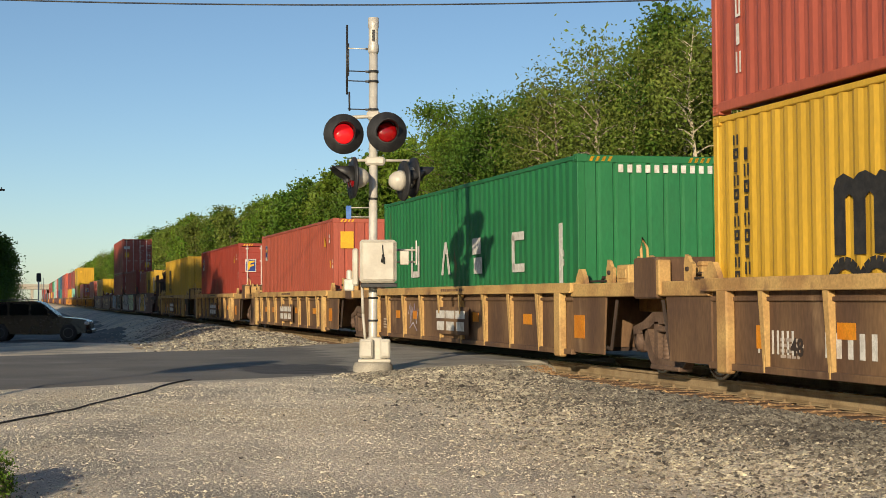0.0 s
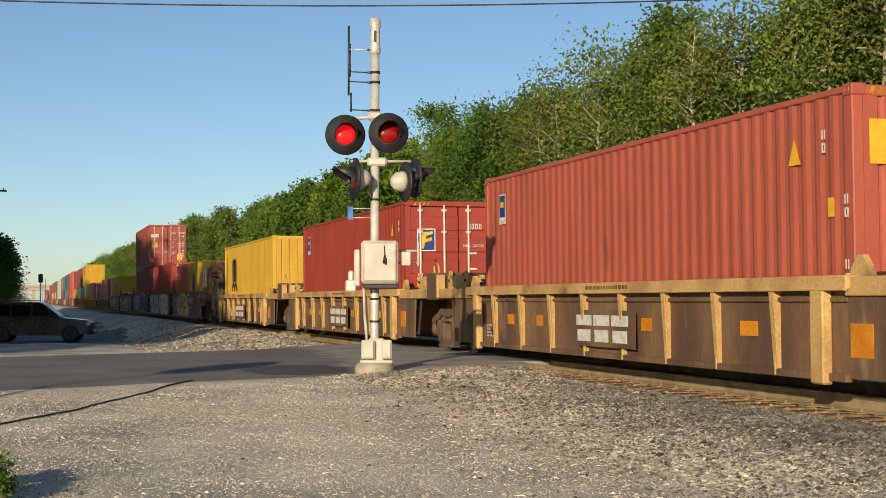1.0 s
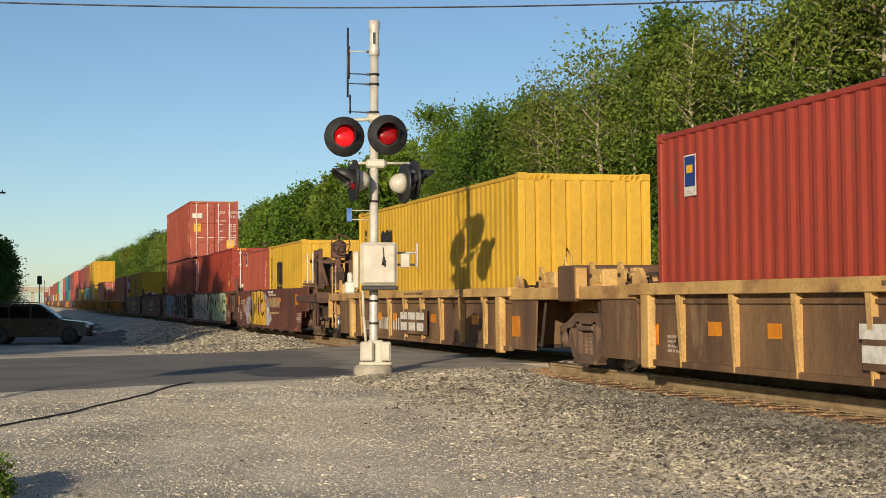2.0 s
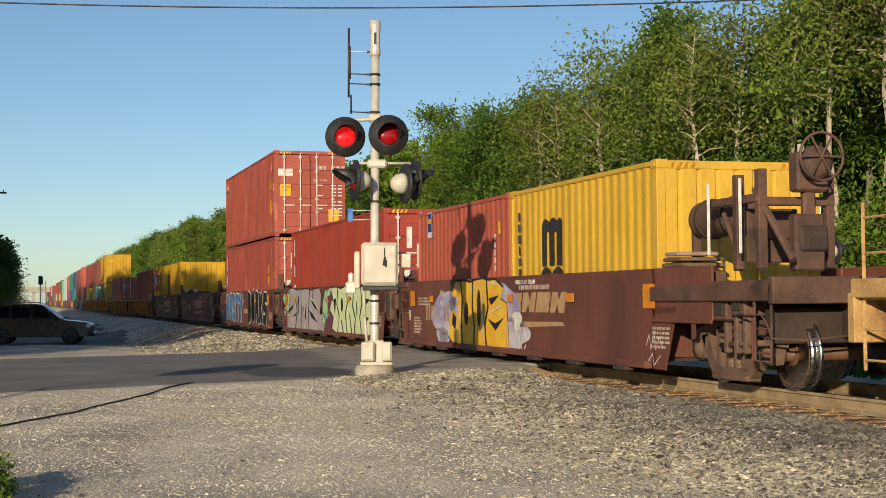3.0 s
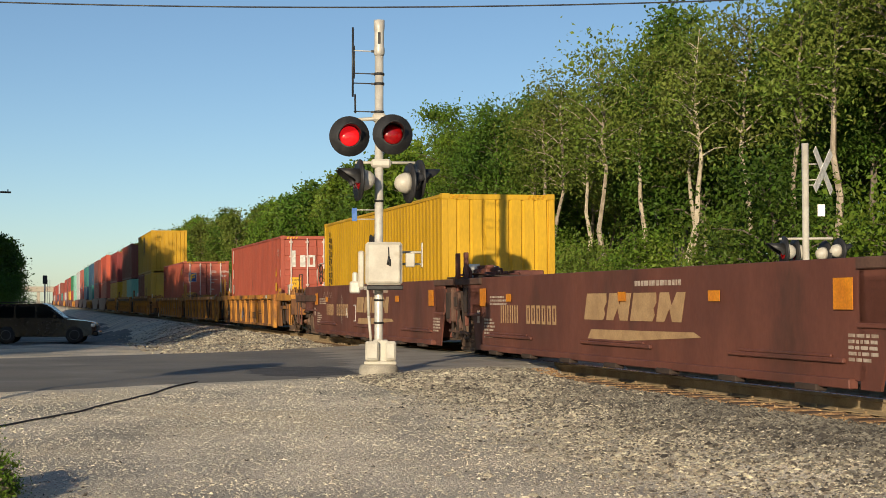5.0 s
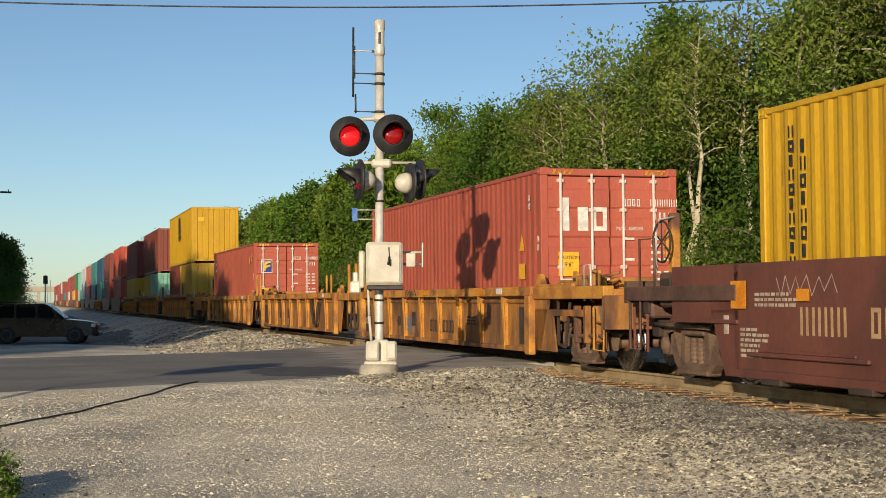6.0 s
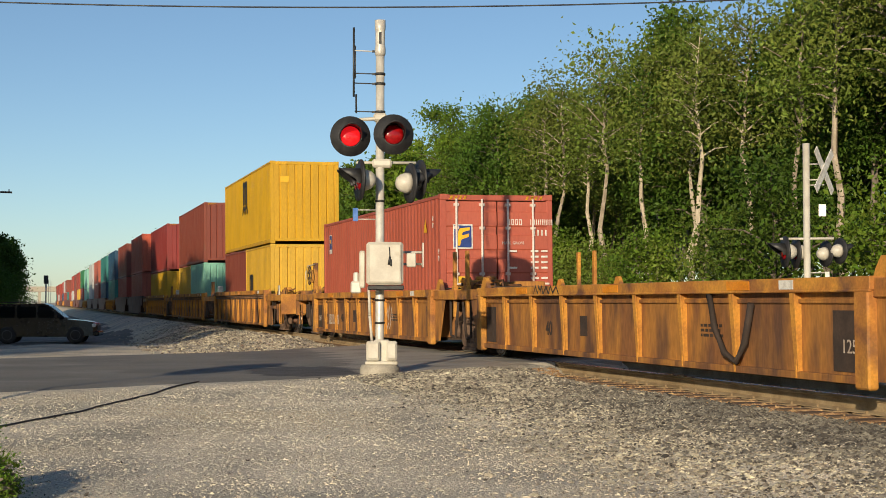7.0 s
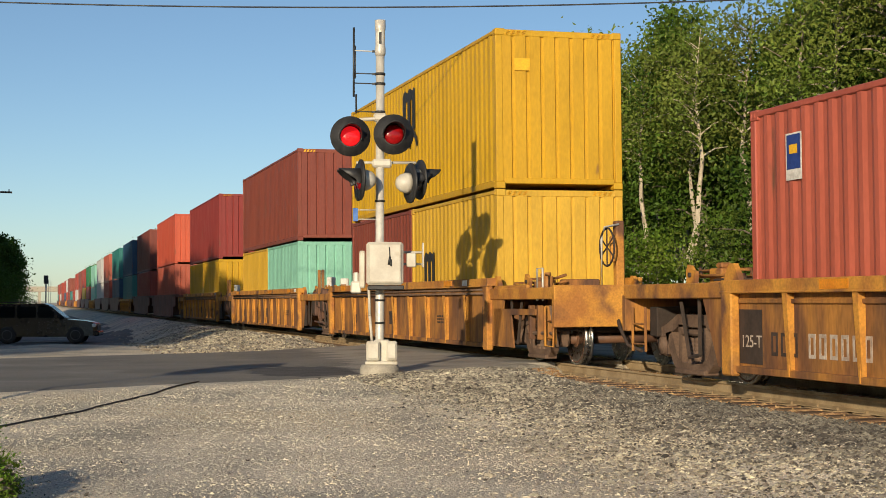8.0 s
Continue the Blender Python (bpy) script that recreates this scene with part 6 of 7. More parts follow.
    # relay case on the pole
    bm = boxes((-0.20, 0.35, -0.42, -0.08, 1.36, 2.0), bevel=0.035)
    case = part("relay_case", bm, M_CASE, m, "cream enamelled equipment case")
    part("case_door", boxes((-0.165, 0.315, -0.445, -0.415, 1.39, 1.97), bevel=0.02), M_CASE, case)
    part("latch", rods(((0.14, -0.455, 1.92), (0.15, -0.455, 1.76), 0.008), ((0.15, -0.46, 1.78), (0.13, -0.46, 1.66), 0.016), ((0.165, -0.46, 1.74), (0.165, -0.46, 1.64), 0.012)), M_FLAT, case, "dark latch and hanging lock")
    part("case_shelf", boxes((-0.18, 0.36, -0.38, 0.05, 1.29, 1.355), bevel=0.01), M_FLAT, m)
    part("side_plate", boxes((0.64, 0.66, -0.18, 0.16, 1.63, 2.0), bevel=0.004), M_GALV, m, "upright grey plate")
    part("meter_box", boxes((0.40, 0.54, -0.26, -0.08, 1.63, 1.84), bevel=0.012), M_CASE, m)
    part("meter_arm", rods(((0.33, 0.02, 1.86), (0.65, 0.02, 1.86), 0.018), ((0.33, 0.02, 1.68), (0.65, 0.02, 1.68), 0.018)), M_GALV, m)
    part("back_case", boxes((-0.31, -0.22, -0.10, 0.2, 1.32, 1.88), bevel=0.02), M_CASE, m)
    part("valve", boxes((-0.44, -0.28, -0.06, 0.08, 1.24, 1.42), (-0.40, -0.32, -0.04, 0.06, 1.4, 1.56), bevel=0.02), M_GALV, m)
    bm = rods(((-0.165, -0.1, 1.33), (-0.15, -0.1, 0.9), 0.022), ((-0.15, -0.1, 0.9), (-0.115, -0.1, 0.5), 0.022))
    part("conduit", bm, M_CASE, m, "pale bent conduit pipe")
    for z in (2.62, 1.12, 0.78):
        bm = bmesh.new()
        lathe(bm, [(0.066, 0), (0.078, 0.0), (0.078, 0.03), (0.066, 0.03)], Matrix.Translation((0, 0, z)), 16)
        part("strap", bm, M_FLAT, m)


signal_mast()


def far_mast():
    x, y = 14.2, 24.55
    m = thing("crossing_signal", "pale crossing signal mast with a crossbuck behind the track", "crossing signal", pose(x, y, ground_z(x, y), 0, 0, -30))
    bm = bmesh.new()
    lathe(bm, [(0.25, -0.2), (0.25, 0.15), (0.10, 0.2), (0.065, 0.3), (0.065, 4.15)], seg=18)
    part("mast", bm, M_CASE, m, "cream painted steel pole")
    for s in (-1, 1):
        b = boxes((-0.085, 0.085, -0.008, 0.008, -0.55, 0.55), bevel=0.004)
        part("crossbuck_blade", b, M_WHITE, m, "white crossing blade", pose(0.33, -0.02 * s, 3.62) @ pose(0, 0, 0, 0, 0, 66) @ pose(0, 0, 0, 0, 45 * s, 0))
    for z in (3.75, 3.45, 3.35):
        part("bracket", rods(((0, 0, z), (0.33, 0, z), 0.012)), M_GALV, m)
    part("count_plate", boxes((0.22, 0.36, -0.02, 0.0, 2.75, 2.98), bevel=0.004), M_GALV, m)
    part("crossarm_tube", rods(((-0.5, 0, 2.33), (0.5, 0, 2.33), 0.025)), M_CASE, m)
    lamp_unit(m, pose(-0.42, -0.1, 2.08, 0, 0, -72), False, "black round plate with a dark light")
    lamp_unit(m, pose(-0.22, 0.25, 2.08, 0, 0, -72), False, "black round plate with a dark light")
    lamp_unit(m, pose(0.62, 0.25, 2.10, 0, 0, 122) @ Matrix.Scale(0.82, 4), False, "black round plate seen from behind")
    lamp_unit(m, pose(0.36, 0.35, 2.05, 0, 0, 122) @ Matrix.Scale(0.82, 4), False, "black round plate seen from behind")
    part("notice", boxes((0.33, 0.41, -0.02, 0.0, 1.5, 1.7), bevel=0.004), M_WHITE, m)
    part("notice_arm", rods(((0, 0, 1.68), (0.36, 0, 1.68), 0.01), ((0, 0, 1.52), (0.36, 0, 1.52), 0.01)), M_GALV, m)
    part("relay_case", boxes((-0.3, 0.25, -0.25, 0.2, 0.35, 1.15), bevel=0.03), M_CASE, m, "cream equipment case")
    cab = tagged(part("equipment_cabinet", boxes((-0.3, 0.3, -0.25, 0.25, 0, 1.3), (-0.34, 0.34, -0.29, 0.29, 1.3, 1.36), bevel=0.02), M_GALV, at=pose(13.3, 25.4, ground_z(13.3, 25.4), 0, 0, -25)),
                 "grey steel equipment cabinet beside the far mast", "cabinet")


far_mast()


def crossing_panels():
    """Slabs between and beside the rails where the road crosses, one by one."""
    bed = thing("crossing_surface", "worn pale slabs that carry the road over the rails", "crossing surface", pose(XC, 0, 0))
    bed["kind"] = "structure"
    wide = shared("gauge_slab", lambda: boxes((-0.66, 0.66, -1.12, 1.12, -0.17, -0.012), bevel=0.015))
    slim = shared("field_slab", lambda: boxes((-0.42, 0.42, -1.12, 1.12, -0.17, -0.008), bevel=0.015))
    for k in range(5):
        y = 24.0 + 2.26 * k
        link("slab", wide, M_SLAB, bed, at=pose(0, y + 0.6, 0))
        link("slab", slim, M_SLAB, bed, at=pose(-1.225, y, 0))
        link("slab", slim, M_SLAB, bed, at=pose(1.225, y + 1.2, 0))


M_SLAB = mat("worn pale crossing slab", (0.33, 0.305, 0.255), (0.25, 0.232, 0.195), rough=0.9, scale=1.2, fine=50, grain=0.2, bump=0.004, each=0.12)
crossing_panels()


# ---- parked vehicle ----
M_CAR = mat("black car paint", (0.004, 0.005, 0.008), (0.006, 0.007, 0.010), rough=0.2, scale=3, grain=0.0)
M_CAR.node_tree.nodes["Principled BSDF"].inputs["Specular IOR Level"].default_value = 0.28
M_GLASS = mat("dark car glass", (0.012, 0.014, 0.016), rough=0.05, scale=3)
M_GLASS.node_tree.nodes["Principled BSDF"].inputs["Specular IOR Level"].default_value = 0.3
M_TYRE = mat("black rubber", (0.02, 0.02, 0.02), rough=0.8)
M_RIM = mat("alloy rim", (0.10, 0.10, 0.10), rough=0.4, metal=0.6)
M_HEAD = mat("clear headlight", (0.75, 0.75, 0.72), rough=0.1)


def suv(at):
    c = thing("parked_car", "black sport utility car standing in the shade", "car", at)

    def loft(secs, bev):
        bm = bmesh.new()
        prev = None
        for x, w, z0, z1 in secs:
            ring = [bm.verts.new(q) for q in ((x, -w, z0), (x, w, z0), (x, w * 0.96, z1), (x, -w * 0.96, z1))]
            if prev:
                for i in range(4):
                    bm.faces.new((prev[i], prev[(i + 1) % 4], ring[(i + 1) % 4], ring[i]))
            else:
                bm.faces.new(ring[::-1])
            prev = ring
        bm.faces.new(prev)
        bmesh.ops.recalc_face_normals(bm, faces=bm.faces)
        es = [e for e in bm.edges if e.calc_face_angle(0) > 0.5]
        bmesh.ops.bevel(bm, geom=es, offset=bev, segments=2, affect="EDGES")
        return bm
    body = part("body", loft([(-2.35, 0.88, 0.45, 1.05), (-2.2, 0.92, 0.32, 1.12), (0.65, 0.93, 0.30, 1.10), (1.6, 0.92, 0.32, 1.02), (2.2, 0.86, 0.36, 0.94), (2.35, 0.80, 0.45, 0.82)], 0.06), M_CAR, c)
    part("cabin", loft([(-2.28, 0.80, 1.05, 1.45), (-2.1, 0.82, 1.05, 1.72), (0.0, 0.82, 1.05, 1.76), (0.25, 0.82, 1.05, 1.70), (0.98, 0.84, 1.05, 1.12)], 0.05), M_CAR, c)
    for x0, x1, t0, t1 in ((-2.0, -1.15, -1.95, -1.15), (-1.05, -0.25, -1.05, -0.25), (-0.15, 0.70, -0.15, 0.28)):
        for s in (-1, 1):
            bm = bmesh.new()
            f = bm.faces.new([bm.verts.new((q, s * w, z)) for q, w, z in ((x0, 0.842, 1.14), (x1, 0.842, 1.14), (t1, 0.80, 1.62), (t0, 0.80, 1.62))])
            bmesh.ops.solidify(bm, geom=[f], thickness=0.012)
            part("window", bm, M_GLASS, c, "dark side window")
    bm = bmesh.new()
    f = bm.faces.new([bm.verts.new(q) for q in ((0.99, -0.72, 1.13), (0.99, 0.72, 1.13), (0.33, 0.68, 1.66), (0.33, -0.68, 1.66))])
    bmesh.ops.solidify(bm, geom=[f], thickness=-0.02)
    part("windscreen", bm, M_GLASS, c)
    for x in (-1.45, 1.45):
        for s in (-1, 1):
            bm = bmesh.new()
            lathe(bm, [(0.20, -0.02), (0.36, -0.02), (0.38, 0.03), (0.38, 0.19), (0.36, 0.23), (0.24, 0.23)], Euler((radians(90), 0, 0)).to_matrix().to_4x4(), 24)
            w = part("wheel", bm, M_TYRE, c, "black tyre", pose(x, s * 0.70 + (0.0 if s < 0 else 0.2), 0.38))
            bm = bmesh.new()
            lathe(bm, [(0.05, 0.20), (0.22, 0.235), (0.24, 0.225), (0.24, 0.1)], Euler((radians(90 if s < 0 else -90), 0, 0)).to_matrix().to_4x4(), 10)
            part("rim", bm, M_RIM, w, "alloy rim", pose(0, 0 if s < 0 else -0.2, 0))
    for s in (-1, 1):
        part("headlight", boxes((2.12, 2.31, s * 0.72 - 0.13, s * 0.72 + 0.13, 0.72, 0.88), bevel=0.03), M_HEAD, c, "clear headlight")
        part("mirror", boxes((0.55, 0.72, s * 0.98 - 0.09, s * 0.98 + 0.09, 1.12, 1.28), bevel=0.03), M_CAR, c)
    part("grille", boxes((2.30, 2.38, -0.5, 0.5, 0.56, 0.80), bevel=0.02), M_RIM, c)
    part("bumper", boxes((2.2, 2.46, -0.86, 0.86, 0.34, 0.55), bevel=0.05), M_CAR, c)
    part("roof_rail", rods(((-2.0, -0.68, 1.80), (-0.1, -0.68, 1.82), 0.02), ((-2.0, 0.68, 1.80), (-0.1, 0.68, 1.82), 0.02)), M_FLAT, c)
    return c


suv(pose(0.62, 66.3, ground_z(1.5, 66) - 0.02, 0, 0, -9))


# ---- poles, cables, signs, signals ----
M_POLE = mat("weathered timber pole", (0.20, 0.15, 0.10), (0.13, 0.10, 0.07), rough=0.9, scale=3, stretch=(1, 1, 0.1))


def utility_pole(x, y, top, label="tall weathered timber utility pole", turn=70):
    m = thing("utility_pole", label, "utility pole", pose(x, y, ground_z(x, y)))
    h = top - ground_z(x, y)
    part("pole", rods(((0, 0, -0.3), (0, 0, h + 0.6), 0.15, 0.10), seg=12), M_POLE, m)
    part("crossarm", boxes((-1.1, 1.1, -0.06, 0.06, h - 0.16, h - 0.04), bevel=0.01), M_POLE, m, at=pose(0, 0, 0, 0, 0, turn))
    for k in (-0.9, 0, 0.9):
        part("insulator", rods(((k * math.cos(radians(turn)), k * math.sin(radians(turn)), h - 0.06), (k * math.cos(radians(turn)), k * math.sin(radians(turn)), h + 0.1), 0.04)), M_GALV, m)


def cable(a, b, sag, r=0.014):
    a, b = Vector(a), Vector(b)
    pts = [a.lerp(b, k / 24) - Vector((0, 0, sag * 4 * (k / 24) * (1 - k / 24))) for k in range(25)]
    tagged(part("overhead_cable", tube(pts, r, 6), M_FLAT), "thin black overhead cable between utility poles", "cable")


utility_pole(-6.35, 28.85, 6.72)
utility_pole(20.6, 21.15, 6.98)
def ground_cable():
    """A thin black cable that lies across the gravel up to the road's edge."""
    pts = []
    for k in range(41):
        f = k / 40
        x = -1.1 + 3.35 * f
        y = 15.72 + 1.93 * x + 0.06 * math.sin(9 * f) + 0.03 * math.sin(23 * f + 1)
        pts.append(Vector((x, y, ground_z(x, y) + 0.012)))
    tagged(part("ground_cable", tube(pts, 0.011, 6), M_FLAT), "thin black cable lying across the grey gravel", "cable")


ground_cable()
cable((-6.35, 28.85, 6.70), (20.6, 21.15, 6.98), 0.50)
utility_pole(-2.3, 100.0, 8.4, "distant timber utility pole among trees", 15)


def rail_signal():
    m = thing("railway_signal", "distant railway signal post with a dark head", "railway signal", pose(1.9, 190, ground_z(1.9, 190)))
    part("post", rods(((0, 0, -0.2), (0, 0, 5.0), 0.09), seg=10), M_GALV, m)
    part("signal_head", boxes((-0.28, 0.28, -0.1, 0.1, 4.1, 5.2), bevel=0.08), M_FLAT, m)
    part("ladder", rods(((0.3, 0.1, 0), (0.3, 0.1, 4.6), 0.03), ((0.6, 0.1, 0), (0.6, 0.1, 4.6), 0.03)), M_GALV, m)
    part("control_case", boxes((-0.9, -0.2, -0.3, 0.3, 0, 1.6), bevel=0.03), M_CASE, m)


rail_signal()


def overpass():
    m = thing("road_bridge", "distant pale concrete road bridge over the railway", "bridge", pose(0, 520, 0))
    part("deck", boxes((-45, 40, -4, 4, 4.6, 5.6), bevel=0.05), M_CONC, m)
    part("parapet", boxes((-45, 40, -4.2, -4.0, 5.6, 6.4), bevel=0.03), M_CONC, m)
    for x in (-22, -4, 3.0, 18):
        part("pier", boxes((x - 0.5, x + 0.5, -3, 3, -1.5, 4.6), bevel=0.05), M_CONC, m)


overpass()


def roadside_sign():
    m = thing("road_sign", "steel sign post beside the road", "road sign", pose(-2.3, 14.9, ground_z(-2.3, 14.9), 0, 0, -32))
    part("post", boxes((-0.03, 0.03, -0.02, 0.02, -0.2, 2.95), bevel=0.004), M_GALV, m)
    bm = bmesh.new()
    pts = [(0.48 * math.cos(radians(22.5 + 45 * k)), 2.50 + 0.52 * math.sin(radians(22.5 + 45 * k))) for k in range(8)]
    f = bm.faces.new([bm.verts.new((x, -0.03, z)) for x, z in pts])
    bmesh.ops.solidify(bm, geom=[f], thickness=0.006)
    part("sign_plate", bm, M_GALV, m)


roadside_sign()


# ---- loose stones ----
def stones(name, n, where, size, material, label, seed):
    """Angular stones: knocked-about octahedra, flattened and turned at random."""
    rng = np.random.default_rng(seed)
    spots = []
    while len(spots) < n:
        x, y = where(rng)
        spots.append((x, y, ground_z(x, y)))
    spots = np.array(spots)
    base = np.array([(1, 0, 0), (-1, 0, 0), (0, 1, 0), (0, -1, 0), (0, 0, 1), (0, 0, -1)], float)
    tris = np.array([(0, 2, 4), (2, 1, 4), (1, 3, 4), (3, 0, 4), (2, 0, 5), (1, 2, 5), (3, 1, 5), (0, 3, 5)])
    sz = size * np.exp(rng.normal(-0.08, 0.34, n))
    v = base[None] * (1 + rng.uniform(-0.35, 0.35, (n, 6, 1))) + rng.normal(0, 0.18, (n, 6, 3))
    v *= np.array((1.15, 0.75, 0.55))
    ang, til = rng.uniform(0, math.tau, n), rng.normal(0, 0.5, n)
    c, s = np.cos(ang)[:, None], np.sin(ang)[:, None]
    ct, st = np.cos(til)[:, None], np.sin(til)[:, None]
    x, y, z = v[..., 0], v[..., 1], v[..., 2]
    y, z = y * ct - z * st, y * st + z * ct
    v = np.stack([x * c - y * s, x * s + y * c, z], -1) * sz[:, None, None] + (spots + np.stack([0 * sz, 0 * sz, sz * 0.15], 1))[:, None, :]
    me = bpy.data.meshes.new(name)
    me.vertices.add(n * 6)
    me.vertices.foreach_set("co", v.ravel())
    idx = (tris[None] + 6 * np.arange(n)[:, None, None]).ravel()
    me.loops.add(len(idx))
    me.loops.foreach_set("vertex_index", idx)
    me.polygons.add(n * 8)
    me.polygons.foreach_set("loop_start", np.arange(n * 8) * 3)
    me.update()
    me.shade_flat()
    return tagged(link(name, me, material), label, "gravel", kind="stuff")


def in_fan(r, d0, d1, a0=-2.5, a1=33.5):
    d = math.sqrt(r.uniform(d0 * d0, d1 * d1))
    a = radians(r.uniform(a0, a1))
    return d * math.sin(a), d * math.cos(a)


def on_yard(r):
    while True:
        x, y = in_fan(r, 6.3, 22)
        if road_side(x, y) < 0.1 - 0.5 * r.random() and x < 7.6:
            return x, y


def on_heap(r):
    while True:
        x, y = r.normal(6.4, 1.05), r.normal(20.1, 1.6)
        if road_side(x, y) < 0.0 and 4.2 + 0.15 * abs(y - 20.5) < x < 7.9:
            return x, y


def on_strip(r):
    while True:
        x, y = 7.95 - abs(r.normal(0, 1.25)), r.uniform(8.5, 22.5)
        if road_side(x, y) < 0:
            return x, y


def on_band(r):
    while True:
        y = r.uniform(7.0, 19.5)
        x = r.normal(5.1 + 0.06 * (y - 7), 0.65)
        if road_side(x, y) < -0.5 and x < 7.2:
            return x, y


def on_rust(r):
    while True:
        x, y = 8.42 - abs(r.normal(0, 0.28)), r.uniform(8.5, 22.9)
        if road_side(x, y) < 0:
            return x, y


def on_bed(r):
    while True:
        x, y = r.uniform(7.6, 11), r.uniform(8.5, 70)
        if not -0.2 < road_side(x, y) < ROAD_W + 0.2 and not 8.0 < x < 8.7:
            return x, y


def on_bank(r):
    while True:
        x, y = r.normal(5.6, 1.5), 30 + abs(r.normal(0, 18))
        if road_side(x, y) > ROAD_W + 0.3 and 2.5 < x < 8.2:
            return x, y


stones("yard_gravel", 60000, on_yard, 0.0085, M_YARD, "small loose grey gravel over the yard", 1)
stones("heap_gravel", 20000, on_heap, 0.022, M_STONE, "pale crushed stone heaped round the signal mast", 2)
stones("rusty_ballast", 9000, on_rust, 0.017, M_RUSTB, "rust-stained ballast along the rail", 7)
stones("track_ballast", 42000, on_strip, 0.019, M_BALLAST, "grey crushed ballast beside the rail", 3)
stones("bed_ballast", 5000, on_bed, 0.030, M_BALLAST, "crushed ballast between the sleepers", 4)
stones("bank_gravel", 12000, on_bank, 0.030, M_STONE, "crushed stone bank beside the track", 5)
stones("band_stone", 13000, on_band, 0.0155, M_STONE, "pale crushed stone along the yard edge", 8)
stones("coarse_stone", 4200, on_yard, 0.0125, M_STONE, "larger pale stones scattered on the yard", 6)


# ---- grass past the track ----
def grass(n, seed):
    rng = np.random.default_rng(seed)
    x, y = rng.uniform(12.0, 22.0, n), 12 + 88 * rng.random(n) ** 1.3
    keep = np.array([not -0.4 < road_side(a, b) < ROAD_W + 0.4 for a, b in zip(x, y)])
    x, y = x[keep], y[keep]
    n = len(x)
    z = np.array([ground_z(a, b) for a, b in zip(x, y)])
    h = rng.uniform(0.15, 0.6, n) * (0.5 + 0.09 * (x - 12))
    a, lean = rng.uniform(0, math.tau, n), rng.normal(0, 0.35, (2, n)) * h
    w = 0.02 + 0.03 * rng.random(n)
    dx, dy = np.cos(a) * w, np.sin(a) * w
    v = np.stack([np.stack([x - dx, y - dy, z - 0.02], 1), np.stack([x + dx, y + dy, z - 0.02], 1), np.stack([x + lean[0], y + lean[1], z + h], 1)], 1)
    me = bpy.data.meshes.new("grass")
    me.from_pydata(v.reshape(-1, 3).tolist(), [], np.arange(3 * n).reshape(-1, 3).tolist())
    tagged(link("grass", me, M_LEAFD), "rough green grass and weeds past the track", "grass", kind="stuff")


grass(60000, 12)


# ---- trees ----
def tree_meshes(seed, high, base, spread, clumps, leaves, size, airy=1.0):
    """A bent trunk with limbs, and a crown of small folded leaf sprays in uneven clumps. Returns the two meshes."""
    rng = np.random.default_rng(seed)
    bm = bmesh.new()
    pts = [Vector((0, 0, -0.3))]
    n = 9
    for k in range(1, n + 1):
        pts.append(Vector((pts[-1].x + rng.normal(0, 0.012) * high, pts[-1].y + rng.normal(0, 0.012) * high, high * 0.94 * k / n)))
    r0 = 0.010 * high + 0.03
    for k in range(n):
        rod(bm, pts[k], pts[k + 1], r0 * (1 - 0.9 * k / n), r0 * (1 - 0.9 * (k + 1) / n), seg=6)
    tips = []
    for k in range(clumps):
        f = base + (0.97 - base) * (k + rng.random()) / clumps
        i = min(int(f * n), n - 1)
        p = pts[i].lerp(pts[i + 1], f * n - i)
        ang = rng.random() * math.tau
        q = (f - base) / (1 - base)
        reach = spread * (0.35 + 0.75 * math.sin(math.pi * min(q * 0.85 + 0.15, 1))) * rng.uniform(0.45, 1.1)
        e = p + Vector((math.cos(ang) * reach, math.sin(ang) * reach, reach * rng.uniform(0.15, 0.75)))
        mid = p.lerp(e, 0.5) + Vector((0, 0, 0.12 * reach))
        rr = 0.035 * (1 - 0.6 * q) + 0.01
        rod(bm, p, mid, rr, rr * 0.65, seg=5)
        rod(bm, mid, e, rr * 0.65, rr * 0.25, seg=4)
        tips += [(e, 1.0), (mid, 0.55)]
    tips.append((pts[-1] + Vector((0, 0, 0.3)), 0.8))
    trunk = bpy.data.meshes.new("trunk")
    bm.to_mesh(trunk)
    bm.free()
    c, wgt = np.array([t[0] for t in tips]), np.array([t[1] for t in tips])
    which = rng.choice(len(c), leaves, p=wgt / wgt.sum())
    loose = rng.uniform(0.30, 0.75, len(c)) * airy
    off = rng.normal(0, 1, (leaves, 3)) * loose[which][:, None] * np.array((1, 1, 0.75))
    mid = c[which] + off
    a = rng.normal(0, 1, (leaves, 3))
    a /= np.linalg.norm(a, axis=1)[:, None]
    b = np.cross(a, rng.normal(0, 1, (leaves, 3)))
    b /= np.linalg.norm(b, axis=1)[:, None]
    sz = size * rng.uniform(0.5, 1.3, leaves)[:, None]
    nrm = np.cross(a, b)
    v = np.stack([mid - a * sz, mid + b * sz * 0.55 + nrm * sz * 0.25, mid + a * sz, mid - b * sz * 0.55 + nrm * sz * 0.25], 1).reshape(-1, 3)
    me = bpy.data.meshes.new("crown")
    me.vertices.add(leaves * 4)
    me.vertices.foreach_set("co", v.ravel())
    idx = np.arange(leaves * 4).reshape(-1, 4)
    tri = np.stack([idx[:, [0, 1, 2]], idx[:, [0, 2, 3]]], 1).reshape(-1)
    me.loops.add(len(tri))
    me.loops.foreach_set("vertex_index", tri)
    me.polygons.add(leaves * 2)
    me.polygons.foreach_set("loop_start", np.arange(leaves * 2) * 3)
    me.update()
    me.shade_flat()
    return trunk, me


